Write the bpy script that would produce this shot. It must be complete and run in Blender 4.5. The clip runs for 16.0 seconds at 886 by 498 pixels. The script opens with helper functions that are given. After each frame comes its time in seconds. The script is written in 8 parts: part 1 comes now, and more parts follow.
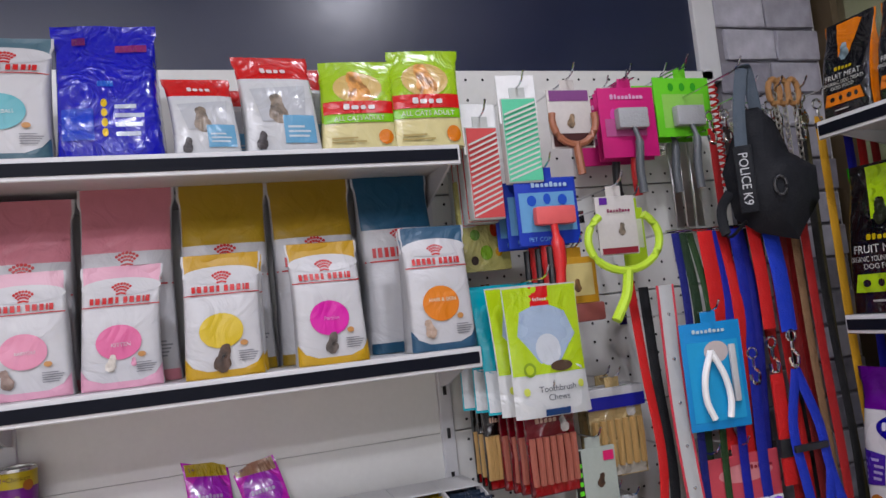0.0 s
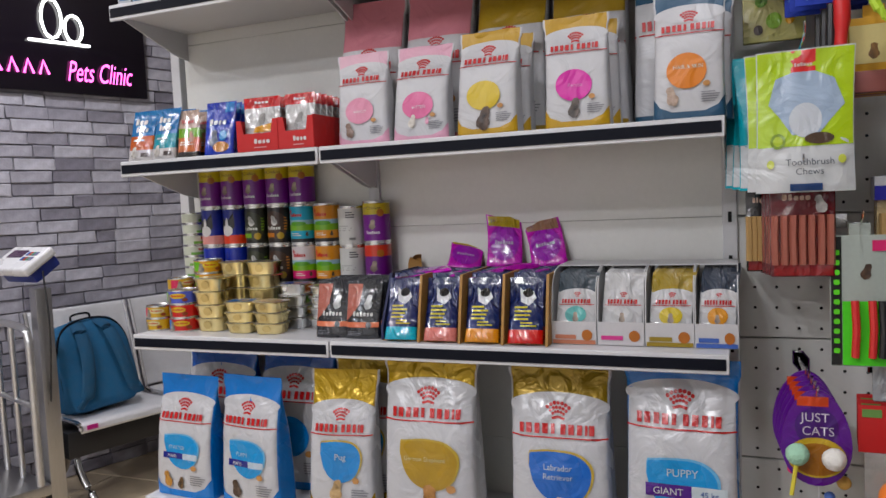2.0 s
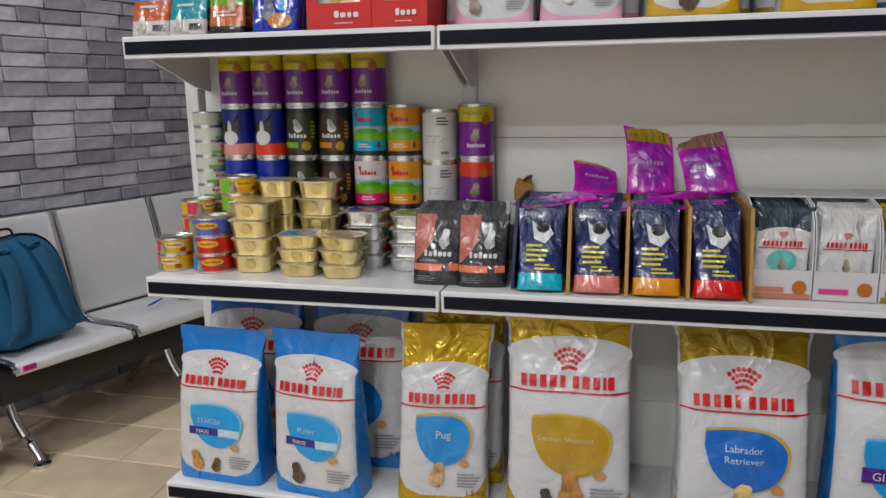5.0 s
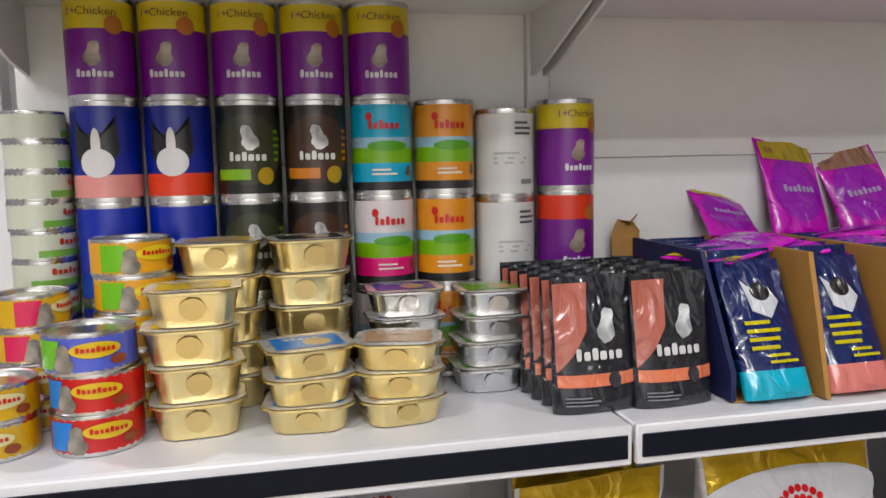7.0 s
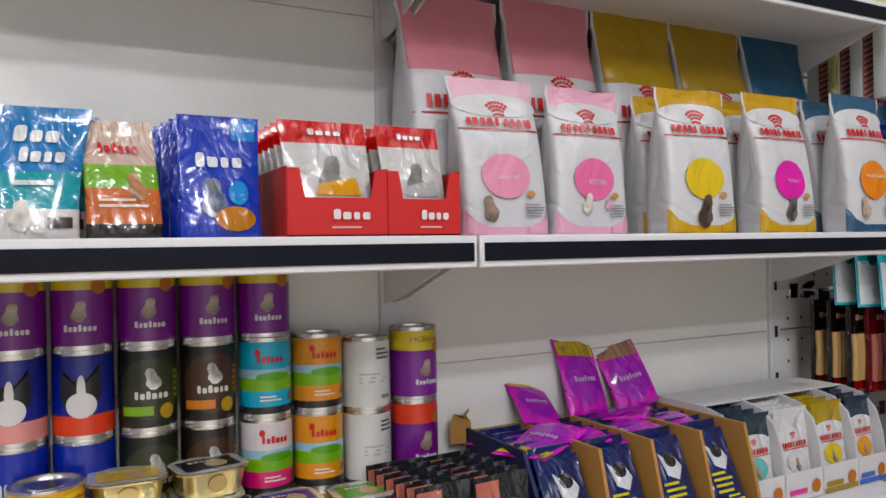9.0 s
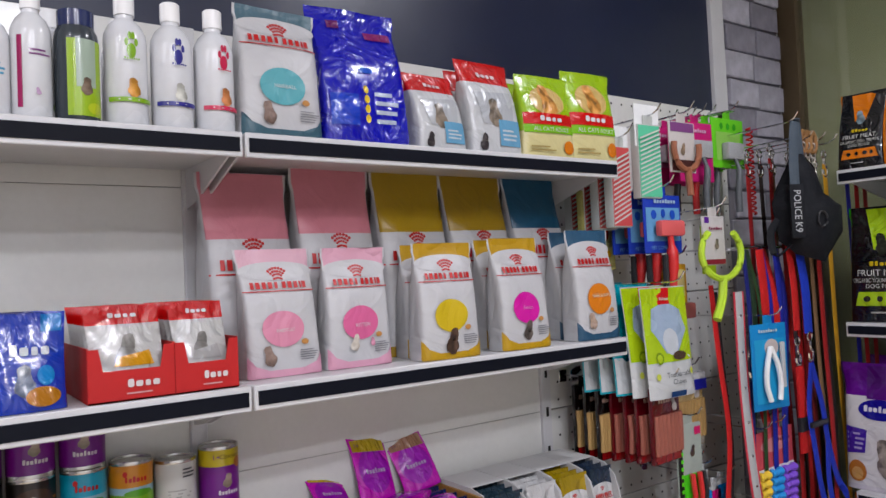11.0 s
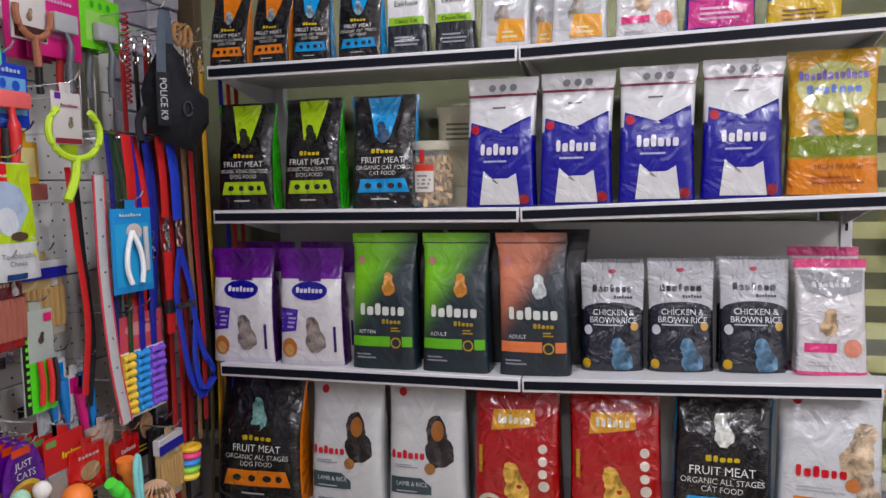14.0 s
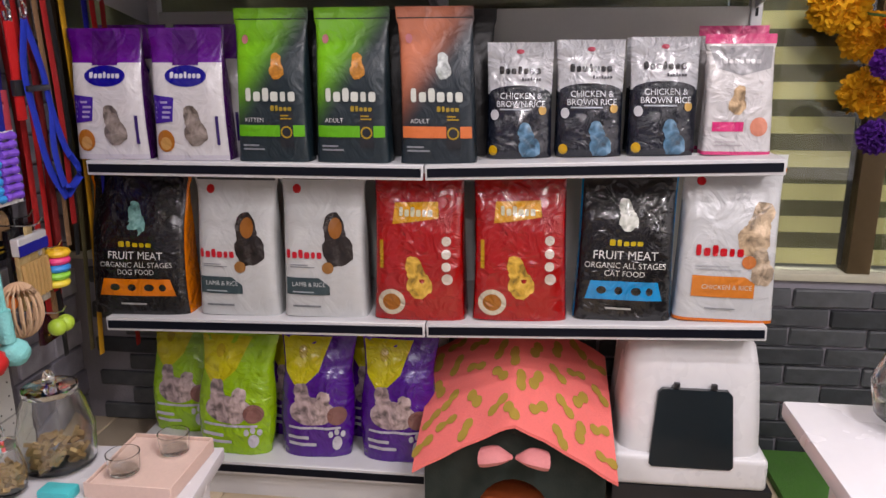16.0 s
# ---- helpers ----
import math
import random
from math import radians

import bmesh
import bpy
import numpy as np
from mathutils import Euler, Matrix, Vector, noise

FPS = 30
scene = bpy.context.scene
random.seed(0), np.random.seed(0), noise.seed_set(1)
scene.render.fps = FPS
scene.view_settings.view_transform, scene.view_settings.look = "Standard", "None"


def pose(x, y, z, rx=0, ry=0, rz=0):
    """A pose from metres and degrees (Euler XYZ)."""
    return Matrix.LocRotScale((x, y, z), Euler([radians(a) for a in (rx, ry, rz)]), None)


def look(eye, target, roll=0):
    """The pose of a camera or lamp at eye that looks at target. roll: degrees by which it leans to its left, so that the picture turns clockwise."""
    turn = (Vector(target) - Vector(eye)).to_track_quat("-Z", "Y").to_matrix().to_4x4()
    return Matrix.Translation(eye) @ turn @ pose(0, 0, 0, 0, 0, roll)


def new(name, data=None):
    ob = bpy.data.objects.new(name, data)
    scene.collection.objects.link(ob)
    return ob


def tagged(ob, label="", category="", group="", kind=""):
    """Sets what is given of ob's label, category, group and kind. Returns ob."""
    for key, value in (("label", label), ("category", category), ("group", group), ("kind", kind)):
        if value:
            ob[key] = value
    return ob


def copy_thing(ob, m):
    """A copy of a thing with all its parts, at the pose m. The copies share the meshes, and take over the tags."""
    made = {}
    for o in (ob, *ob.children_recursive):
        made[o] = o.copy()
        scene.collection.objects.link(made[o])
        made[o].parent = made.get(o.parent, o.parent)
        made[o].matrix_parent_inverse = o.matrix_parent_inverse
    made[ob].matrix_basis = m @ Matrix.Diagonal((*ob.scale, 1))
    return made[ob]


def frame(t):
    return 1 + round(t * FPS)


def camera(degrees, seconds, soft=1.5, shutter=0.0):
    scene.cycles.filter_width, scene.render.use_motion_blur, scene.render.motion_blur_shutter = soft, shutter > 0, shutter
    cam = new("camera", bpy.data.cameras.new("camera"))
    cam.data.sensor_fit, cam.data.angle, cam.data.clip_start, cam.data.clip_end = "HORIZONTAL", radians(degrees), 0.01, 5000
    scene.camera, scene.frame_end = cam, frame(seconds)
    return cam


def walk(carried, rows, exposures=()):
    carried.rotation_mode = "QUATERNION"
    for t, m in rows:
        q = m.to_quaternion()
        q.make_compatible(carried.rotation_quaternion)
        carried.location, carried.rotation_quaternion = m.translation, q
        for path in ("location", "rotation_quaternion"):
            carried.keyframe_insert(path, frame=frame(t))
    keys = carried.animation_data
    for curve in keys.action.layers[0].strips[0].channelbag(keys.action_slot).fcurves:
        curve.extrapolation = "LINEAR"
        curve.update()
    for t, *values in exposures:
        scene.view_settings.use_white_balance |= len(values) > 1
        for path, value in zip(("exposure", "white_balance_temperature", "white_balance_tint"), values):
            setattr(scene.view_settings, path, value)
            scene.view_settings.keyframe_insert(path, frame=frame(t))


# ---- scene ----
cam = camera(61.6, 16.0)
PATH = [
    (0, (1.099, -1.394, 1.62), (1.727, 0.499, 1.778), -6.0),
    (0.5, (1.259, -1.38, 1.575), (1.36, 0.608, 1.773), -5.0),
    (1, (1.409, -1.423, 1.547), (1.063, 0.544, 1.654), -3.6),
    (1.5, (1.58, -1.499, 1.473), (0.938, 0.396, 1.454), -2.8),
    (2, (1.643, -1.535, 1.405), (0.898, 0.316, 1.267), -2.6),
    (2.5, (1.723, -1.55, 1.364), (0.893, 0.255, 1.136), -1.7),
    (3, (1.798, -1.552, 1.329), (0.904, 0.207, 0.998), -0.0),
    (3.5, (1.727, -1.515, 1.289), (0.879, 0.245, 0.858), 0.8),
    (4, (1.515, -1.444, 1.26), (0.765, 0.358, 0.825), 0.6),
    (4.5, (1.326, -1.386, 1.329), (0.674, 0.461, 0.925), -0.3),
    (5, (1.038, -1.269, 1.423), (0.571, 0.633, 1.016), -0.9),
    (5.2, (0.95, -1.201, 1.458), (0.533, 0.712, 1.047), -1.2),
    (7.3, (0.351, -0.631, 1.323), (0.929, 1.272, 1.112), -1.2),
    (7.5, (0.324, -0.639, 1.343), (1.017, 1.224, 1.129), -1.2),
    (8, (0.26, -0.691, 1.4), (1.129, 1.102, 1.232), -1.0),
    (8.5, (0.24, -0.748, 1.482), (1.156, 1.027, 1.384), -0.3),
    (8.7, (0.243, -0.771, 1.495), (1.166, 1.003, 1.454), -0.7),
    (10.8, (0.264, -1.092, 1.724), (1.379, 0.567, 1.795), -2.3),
    (11, (0.273, -1.152, 1.703), (1.447, 0.466, 1.769), -2.6),
    (11.5, (0.261, -1.27, 1.672), (1.606, 0.21, 1.691), -2.8),
    (12, (0.284, -1.288, 1.647), (1.8, 0.018, 1.623), -2.8),
    (12.5, (0.318, -1.301, 1.644), (1.986, -0.199, 1.58), -2.4),
    (13, (0.335, -1.341, 1.645), (2.118, -0.438, 1.553), -2.0),
    (13.5, (0.356, -1.366, 1.631), (2.225, -0.665, 1.509), -1.6),
    (14, (0.423, -1.372, 1.584), (2.346, -0.852, 1.406), -1.1),
    (14.5, (0.508, -1.366, 1.511), (2.454, -0.973, 1.264), -0.8),
    (15, (0.516, -1.372, 1.466), (2.464, -1.053, 1.146), -0.5),
    (15.5, (0.523, -1.369, 1.438), (2.458, -1.091, 1.018), -0.6),
    (16, (0.525, -1.33, 1.323), (2.444, -1.094, 0.811), -0.2),
]
walk(cam, [(t, look(eye, target, roll)) for t, eye, target, roll in PATH],
     exposures=[(0.0, 0.28, 6050, 14), (1.0, 0.17, 6070, 13), (2.0, 0.10, 6250, 10), (3.0, 0.12, 6300, 6), (5.0, 0.16, 6330, 6), (7.3, 0.52, 6300, 9), (8.7, 0.39, 6300, 9), (11.0, 0.24, 6120, 12), (12.5, 0.28, 6130, 13), (13.5, 0.29, 6080, 14), (14.5, 0.37, 6350, 15), (16.0, 0.50, 6620, 18)])
# ---------------------------------------------------------------- light
world = bpy.data.worlds.new("world")
scene.world = world
world.use_nodes = True
world.node_tree.nodes["Background"].inputs[0].default_value = (0.75, 0.8, 0.9, 1)
world.node_tree.nodes["Background"].inputs[1].default_value = 0.15
scene.view_settings.exposure = 0.0


def ceiling_lamp(x, y, size, watts, colour=(1.0, 0.975, 1.0)):
    data = bpy.data.lights.new("ceiling_lamp", "AREA")
    data.shape, data.size, data.energy, data.color = "DISK", size, watts, colour
    ob = new("ceiling_lamp", data)
    ob.matrix_world = pose(x, y, 2.965)
    return ob


LAMPS = [(-0.6, -1.3, 10), (1.75, -0.9, 11.5), (-0.6, -3.0, 21), (0.8, -3.0, 18), (0.7, -2.2, 14), (-1.0, 0.7, 21), (-1.7, -1.6, 24), (0.1, -2.3, 19)]
for lx, ly, watts in LAMPS:
    ceiling_lamp(lx, ly, 0.16, watts)

# ---------------------------------------------------------------- materials
MATS = {}


def mat(name, colour, rough=0.5, metal=0.0, bump=0.0, scale=60.0, vary=0.06, coat=0.0, dirt=0.0, alpha=1.0, trans=0.0, stretch=None, crease=0.0, facets=0.0):
    """A surface with grain, slow variation of tone and fine relief."""
    if name in MATS:
        return MATS[name]
    m = bpy.data.materials.new(name)
    m.use_nodes = True
    nt = m.node_tree
    b = nt.nodes["Principled BSDF"]
    b.inputs["Metallic"].default_value = metal
    b.inputs["Coat Weight"].default_value = coat
    b.inputs["Coat Roughness"].default_value = 0.12
    b.inputs["Transmission Weight"].default_value = trans
    b.inputs["Alpha"].default_value = alpha
    tc = nt.nodes.new("ShaderNodeTexCoord")
    mp = nt.nodes.new("ShaderNodeMapping")
    nt.links.new(tc.outputs["Object"], mp.inputs[0])
    if stretch:
        mp.inputs["Scale"].default_value = stretch
    fine = nt.nodes.new("ShaderNodeTexNoise")
    fine.inputs["Scale"].default_value = scale
    fine.inputs["Detail"].default_value = 4
    broad = nt.nodes.new("ShaderNodeTexNoise")
    broad.inputs["Scale"].default_value = max(scale * 0.12, 2.0)
    broad.inputs["Detail"].default_value = 3
    for n in (fine, broad):
        nt.links.new(mp.outputs[0], n.inputs["Vector"])
    add = nt.nodes.new("ShaderNodeMath")
    add.operation = "ADD"
    nt.links.new(fine.outputs[0], add.inputs[0])
    nt.links.new(broad.outputs[0], add.inputs[1])
    rng = nt.nodes.new("ShaderNodeMapRange")
    rng.inputs["From Min"].default_value, rng.inputs["From Max"].default_value = 0.6, 1.4
    rng.inputs["To Min"].default_value, rng.inputs["To Max"].default_value = 1 - vary - dirt, 1 + vary
    nt.links.new(add.outputs[0], rng.inputs["Value"])
    mul = nt.nodes.new("ShaderNodeVectorMath")
    mul.operation = "SCALE"
    mul.inputs[0].default_value = colour
    nt.links.new(rng.outputs[0], mul.inputs["Scale"])
    nt.links.new(mul.outputs[0], b.inputs["Base Color"])
    rr = nt.nodes.new("ShaderNodeMapRange")
    rr.inputs["From Min"].default_value, rr.inputs["From Max"].default_value = 0.3, 0.7
    rr.inputs["To Min"].default_value, rr.inputs["To Max"].default_value = rough * 0.85, min(rough * 1.2, 1)
    nt.links.new(broad.outputs[0], rr.inputs["Value"])
    nt.links.new(rr.outputs[0], b.inputs["Roughness"])
    if bump:
        bp = nt.nodes.new("ShaderNodeBump")
        bp.inputs["Strength"].default_value = bump
        bp.inputs["Distance"].default_value = 0.004
        nt.links.new(add.outputs[0], bp.inputs["Height"])
        if crease:
            # large crumples of a filled film or paper bag
            cr = nt.nodes.new("ShaderNodeTexNoise")
            cr.inputs["Scale"].default_value, cr.inputs["Detail"].default_value = 13.0, 3.0
            cr.inputs["Roughness"].default_value, cr.inputs["Distortion"].default_value = 0.45, 1.6
            nt.links.new(mp.outputs[0], cr.inputs["Vector"])
            b2 = nt.nodes.new("ShaderNodeBump")
            b2.inputs["Strength"].default_value = crease
            b2.inputs["Distance"].default_value = 0.012
            nt.links.new(cr.outputs[0], b2.inputs["Height"])
            nt.links.new(b2.outputs[0], bp.inputs["Normal"])
            if facets:
                # sharp folds of thin film
                warp = nt.nodes.new("ShaderNodeVectorMath")
                warp.operation = "MULTIPLY_ADD"
                nt.links.new(cr.outputs["Color"], warp.inputs[0])
                warp.inputs[1].default_value = (0.10, 0.10, 0.10)
                nt.links.new(mp.outputs[0], warp.inputs[2])
                vo = nt.nodes.new("ShaderNodeTexVoronoi")
                vo.inputs["Scale"].default_value = 26.0
                nt.links.new(warp.outputs[0], vo.inputs["Vector"])
                b3 = nt.nodes.new("ShaderNodeBump")
                b3.inputs["Strength"].default_value = facets
                b3.inputs["Distance"].default_value = 0.006
                nt.links.new(vo.outputs["Distance"], b3.inputs["Height"])
                nt.links.new(b3.outputs[0], b2.inputs["Normal"])
        nt.links.new(bp.outputs[0], b.inputs["Normal"])
    MATS[name] = m
    return m


def glow(name, colour, strength):
    m = bpy.data.materials.new(name)
    m.use_nodes = True
    b = m.node_tree.nodes["Principled BSDF"]
    b.inputs["Base Color"].default_value = (*colour, 1)
    b.inputs["Emission Color"].default_value = (*colour, 1)
    b.inputs["Emission Strength"].default_value = strength
    return m


def piece_mat(name, a, b_, rough, scale=25.0, bump=0.3):
    """Stone or tile whose tone differs from piece to piece."""
    m = mat(name, (1, 1, 1), rough, bump=bump, scale=scale, vary=0.35 if bump > 0.5 else 0.2)
    nt = m.node_tree
    info = nt.nodes.new("ShaderNodeObjectInfo")
    geo = nt.nodes.new("ShaderNodeNewGeometry")
    ad = nt.nodes.new("ShaderNodeMath")
    ad.operation = "ADD"
    nt.links.new(info.outputs["Random"], ad.inputs[0])
    nt.links.new(geo.outputs["Random Per Island"], ad.inputs[1])
    fr = nt.nodes.new("ShaderNodeMath")
    fr.operation = "FRACT"
    nt.links.new(ad.outputs[0], fr.inputs[0])
    mix = nt.nodes.new("ShaderNodeMix")
    mix.data_type = "RGBA"
    mix.inputs["A"].default_value, mix.inputs["B"].default_value = (*a, 1), (*b_, 1)
    nt.links.new(fr.outputs[0], mix.inputs["Factor"])
    sc = [n for n in nt.nodes if n.bl_idname == "ShaderNodeVectorMath"][0]
    nt.links.new(mix.outputs["Result"], sc.inputs[0])
    return m


WHITE = mat("white_enamel", (0.57, 0.57, 0.58), 0.35, bump=0.03, scale=180, vary=0.03)
PANEL = mat("shelf_back_enamel", (0.66, 0.66, 0.63), 0.22, bump=0.03, scale=90, vary=0.03)
BLACK = mat("black_strip", (0.005, 0.006, 0.011), 0.5, vary=0.1)
BLACK.node_tree.nodes["Principled BSDF"].inputs["Specular IOR Level"].default_value = 0.10
# near-black tone that stands for the shade inside holes and slots
HOLE = mat("hole_shade", (0.01, 0.01, 0.01), 0.9)
PLASTER = mat("wall_paint", (0.78, 0.78, 0.77), 0.7, bump=0.15, scale=120)
CEIL = mat("ceiling_paint", (0.8, 0.8, 0.8), 0.8, bump=0.1, scale=90)
CHROME = mat("chrome", (0.7, 0.7, 0.72), 0.12, metal=1.0, vary=0.03)
STEEL = mat("brushed_steel", (0.55, 0.55, 0.55), 0.32, metal=1.0, scale=40, vary=0.08, stretch=(1, 12, 1))
BOARD = mat("dark_blue_board", (0.009, 0.014, 0.042), 0.36, bump=0.04, scale=40)
GROUT = mat("grout", (0.40, 0.33, 0.24), 0.9, bump=0.3, scale=150)
MORTAR = mat("mortar", (0.22, 0.21, 0.235), 0.95, bump=0.4, scale=120)
BRICK = piece_mat("grey_brick", (0.17, 0.16, 0.195), (0.42, 0.41, 0.46), 0.75, 22, 1.6)
DARKBRICK = piece_mat("dark_brick", (0.022, 0.026, 0.03), (0.085, 0.09, 0.095), 0.6, 30, 0.6)
TILE = piece_mat("beige_tile", (0.50, 0.40, 0.27), (0.65, 0.54, 0.38), 0.32, 9, 0.08)
TABLE = mat("white_laminate", (0.62, 0.61, 0.63), 0.25, vary=0.02)


# ---------------------------------------------------------------- mesh helpers
def finish(name, bm, material, smooth=True, angle=40):
    me = bpy.data.meshes.new(name)
    bmesh.ops.recalc_face_normals(bm, faces=bm.faces[:])
    bm.to_mesh(me)
    bm.free()
    for m in (material if isinstance(material, (list, tuple)) else [material]):
        me.materials.append(m)
    if smooth:
        me.shade_smooth()
        me.set_sharp_from_angle(angle=radians(angle))
    return me


def part(name, bm, material, parent, label="", smooth=True):
    ob = new(name, finish(name, bm, material, smooth))
    ob.parent = parent
    if label:
        ob["label"] = label
    return ob


def thing(name, m, label, category, group="", kind=""):
    ob = new(name)
    ob.empty_display_size = 0.05
    ob.matrix_basis = m
    return tagged(ob, label, category, group, kind)


def box(bm, x0, x1, y0, y1, z0, z1, bev=0.0, seg=2, m=None):
    r = bmesh.ops.create_cube(bm, size=1)
    vs = r["verts"]
    for v in vs:
        v.co = Vector(((x0 + x1) / 2 + v.co.x * (x1 - x0), (y0 + y1) / 2 + v.co.y * (y1 - y0), (z0 + z1) / 2 + v.co.z * (z1 - z0)))
        if m:
            v.co = m @ v.co
    if bev:
        es = list({e for v in vs for e in v.link_edges})
        bmesh.ops.bevel(bm, geom=es, offset=bev, segments=seg, affect="EDGES", profile=0.6)
    return bm


def boxed(x0, x1, y0, y1, z0, z1, bev=0.0, seg=2):
    return box(bmesh.new(), x0, x1, y0, y1, z0, z1, bev, seg)


def tube(bm, pts, r, n=8, close=False, flat=1.0):
    """A round or flattened tube along points."""
    pts = [Vector(p) for p in pts]
    rings = []
    up = Vector((0, 0, 1))
    for i, p in enumerate(pts):
        d = (pts[min(i + 1, len(pts) - 1)] - pts[max(i - 1, 0)]).normalized()
        ref = Vector((0, 1, 0)) if abs(d.z) > 0.8 else up
        s = d.cross(ref).normalized()
        t = s.cross(d).normalized()
        rad = r[i] if isinstance(r, (list, tuple)) else r
        rings.append([bm.verts.new(p + rad * (math.cos(a) * s + flat * math.sin(a) * t)) for a in (2 * math.pi * k / n for k in range(n))])
    for a, b in zip(rings, rings[1:]):
        for k in range(n):
            bm.faces.new((a[k], a[(k + 1) % n], b[(k + 1) % n], b[k]))
    if not close:
        bm.faces.new(rings[0])
        bm.faces.new(rings[-1])
    return bm


def lathe(bm, prof, n=24, m=None, cap=True):
    rings = []
    for r, z in prof:
        ring = [bm.verts.new(Vector((r * math.cos(2 * math.pi * k / n), r * math.sin(2 * math.pi * k / n), z))) for k in range(n)]
        rings.append(ring)
    for a, b in zip(rings, rings[1:]):
        for k in range(n):
            bm.faces.new((a[k], a[(k + 1) % n], b[(k + 1) % n], b[k]))
    if cap:
        bm.faces.new(rings[0])
        bm.faces.new(rings[-1])
    if m:
        for ring in rings:
            for v in ring:
                v.co = m @ v.co
    return bm


def spline(pts, n=24):
    """Catmull-Rom through points."""
    P = [Vector(p) for p in pts]
    P = [2 * P[0] - P[1], *P, 2 * P[-1] - P[-2]]
    out = []
    for i in range(1, len(P) - 2):
        k = max(2, n // (len(P) - 3))
        for j in range(k):
            t = j / k
            a, b, c, d = P[i - 1:i + 3]
            out.append(0.5 * (2 * b + (c - a) * t + (2 * a - 5 * b + 4 * c - d) * t * t + (3 * b - a - 3 * c + d) * t ** 3))
    out.append(P[-2])
    return out


# ---------------------------------------------------------------- the shop itself
S1, S2, S3, S4, S5 = 1.945, 1.537, 1.073, 0.625, 0.15      # shelf tops by the wall
R1, R2, R3, R4, R5 = 1.945, 1.512, 1.037, 0.597, 0.13      # shelf tops by the window
LX0, LXD, LX1, PX1 = 0.11, 0.72, 1.62, 2.50               # left end, division, right end, pegboard end
BACK = 0.285                                              # face of the back panels
RX, RBACK = 2.44, 2.85                                    # shelf fronts and backs by the window
RY0, RYD, RY1 = -0.10, -1.045, -1.95


def structure(name, bm, material, smooth=False):
    return tagged(new(name, finish(name, bm, material, smooth)), kind="structure")


room = structure("floor_base", boxed(-4.2, 6.0, -4.0, 3.7, -0.1, -0.006), GROUT)
room.name = "floor"
structure("ceiling", boxed(-4.2, 3.1, -4.0, 3.7, 2.98, 3.1), CEIL)
# the waiting corner stands askew to the shelving: x along the brick wall, y into it
CORNER = pose(0, 0, 0, 0, 0, 72)
WALLN = 2.05
wall_back = structure("wall_west", boxed(-5.0, 3.4, WALLN, WALLN + 0.15, 0, 2.98), MORTAR)
wall_back.matrix_basis = CORNER
structure("wall_north", boxed(-4.2, 3.05, 3.55, 3.7, 0, 2.98), PLASTER)
structure("wall_south", boxed(-4.2, 3.1, -4.1, -4.0, 0, 2.98), PLASTER)
structure("wall_partition", boxed(0.06, 2.5, 0.33, 0.45, 0, 2.98), PLASTER)

# dark board over the shelves, in a white frame
structure("wall_board", boxed(0.10, 2.46, 0.30, 0.33, 2.2, 2.98), BOARD)
structure("trim", boxed(2.46, 2.53, 0.285, 0.33, 2.17, 2.98, 0.004), WHITE)

# column by the window, with thin stone cladding
column = structure("column", boxed(2.54, 2.9, 0.31, 0.7, 0, 2.98), MORTAR)
# parapet under the window
parapet = structure("wall_east", boxed(2.9, 3.05, -4.0, 0.31, 0, 0.62), MORTAR)
structure("wall_corner", boxed(2.9, 3.05, 0.31, 3.55, 0, 2.98), PLASTER)
FRAME = mat("bronze_frame", (0.10, 0.07, 0.035), 0.4, metal=0.5)
window = structure("window_1", boxed(2.9, 3.05, -4.0, 0.31, 2.9, 2.98), FRAME)
for i, y in enumerate((0.27, -2.35, -3.9)):
    ob = part("window_frame", boxed(2.9, 2.98, y - 0.035, y + 0.035, 0.62, 2.9, 0.004), FRAME, window)
part("window_sill", boxed(2.885, 3.05, -4.0, 0.31, 0.62, 0.645, 0.004), mat("sill_paint", (0.45, 0.43, 0.33), 0.5), window)
GLASS = mat("window_glass", (0.9, 0.95, 0.9), 0.02, vary=0.0, trans=1.0)
for y0, y1 in ((-2.315, 0.235), (-3.865, -2.385)):
    pane = part("pane", boxed(2.925, 2.931, y0, y1, 0.645, 2.9), GLASS, window)
    pane.visible_shadow = False
BLK0 = mat("dark_post", (0.01, 0.01, 0.012), 0.4)
BLIND = mat("olive_blind_cloth", (0.30, 0.27, 0.12), 0.8, bump=0.2, scale=200)
BLIND2 = mat("sheer_blind_cloth", (0.05, 0.045, 0.017), 0.8, bump=0.2, scale=200)
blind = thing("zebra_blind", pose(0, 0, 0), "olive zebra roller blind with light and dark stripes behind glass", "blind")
z = 0.66
while z < 2.88:
    part("stripe", boxed(2.955, 2.958, -3.9, -1.9, z, z + 0.052), BLIND, blind)
    part("stripe", boxed(2.9555, 2.9575, -3.9, -1.9, z + 0.052, z + 0.104), BLIND2, blind)
    z += 0.104
part("edge_post", boxed(2.95, 2.965, -2.36, -2.30, 0.66, 2.88, 0.003), BLK0, blind)
# added sheet: its olive colour stands for the ceiling reflected in the window
plain = thing("roller_blind", pose(0, 0, 0), "plain olive sheet behind the glass, coloured as the reflected ceiling", "blind")
part("cloth", boxed(2.955, 2.958, -1.895, 0.24, 0.66, 2.86), mat("olive_reflection_tone", (0.17, 0.165, 0.085), 0.7, bump=0.2, scale=200), plain)
# added tube that closes the sheet's upper edge
part("roller", tube(bmesh.new(), [(2.96, -1.895, 2.87), (2.96, 0.24, 2.87)], 0.02, 10), FRAME, plain)


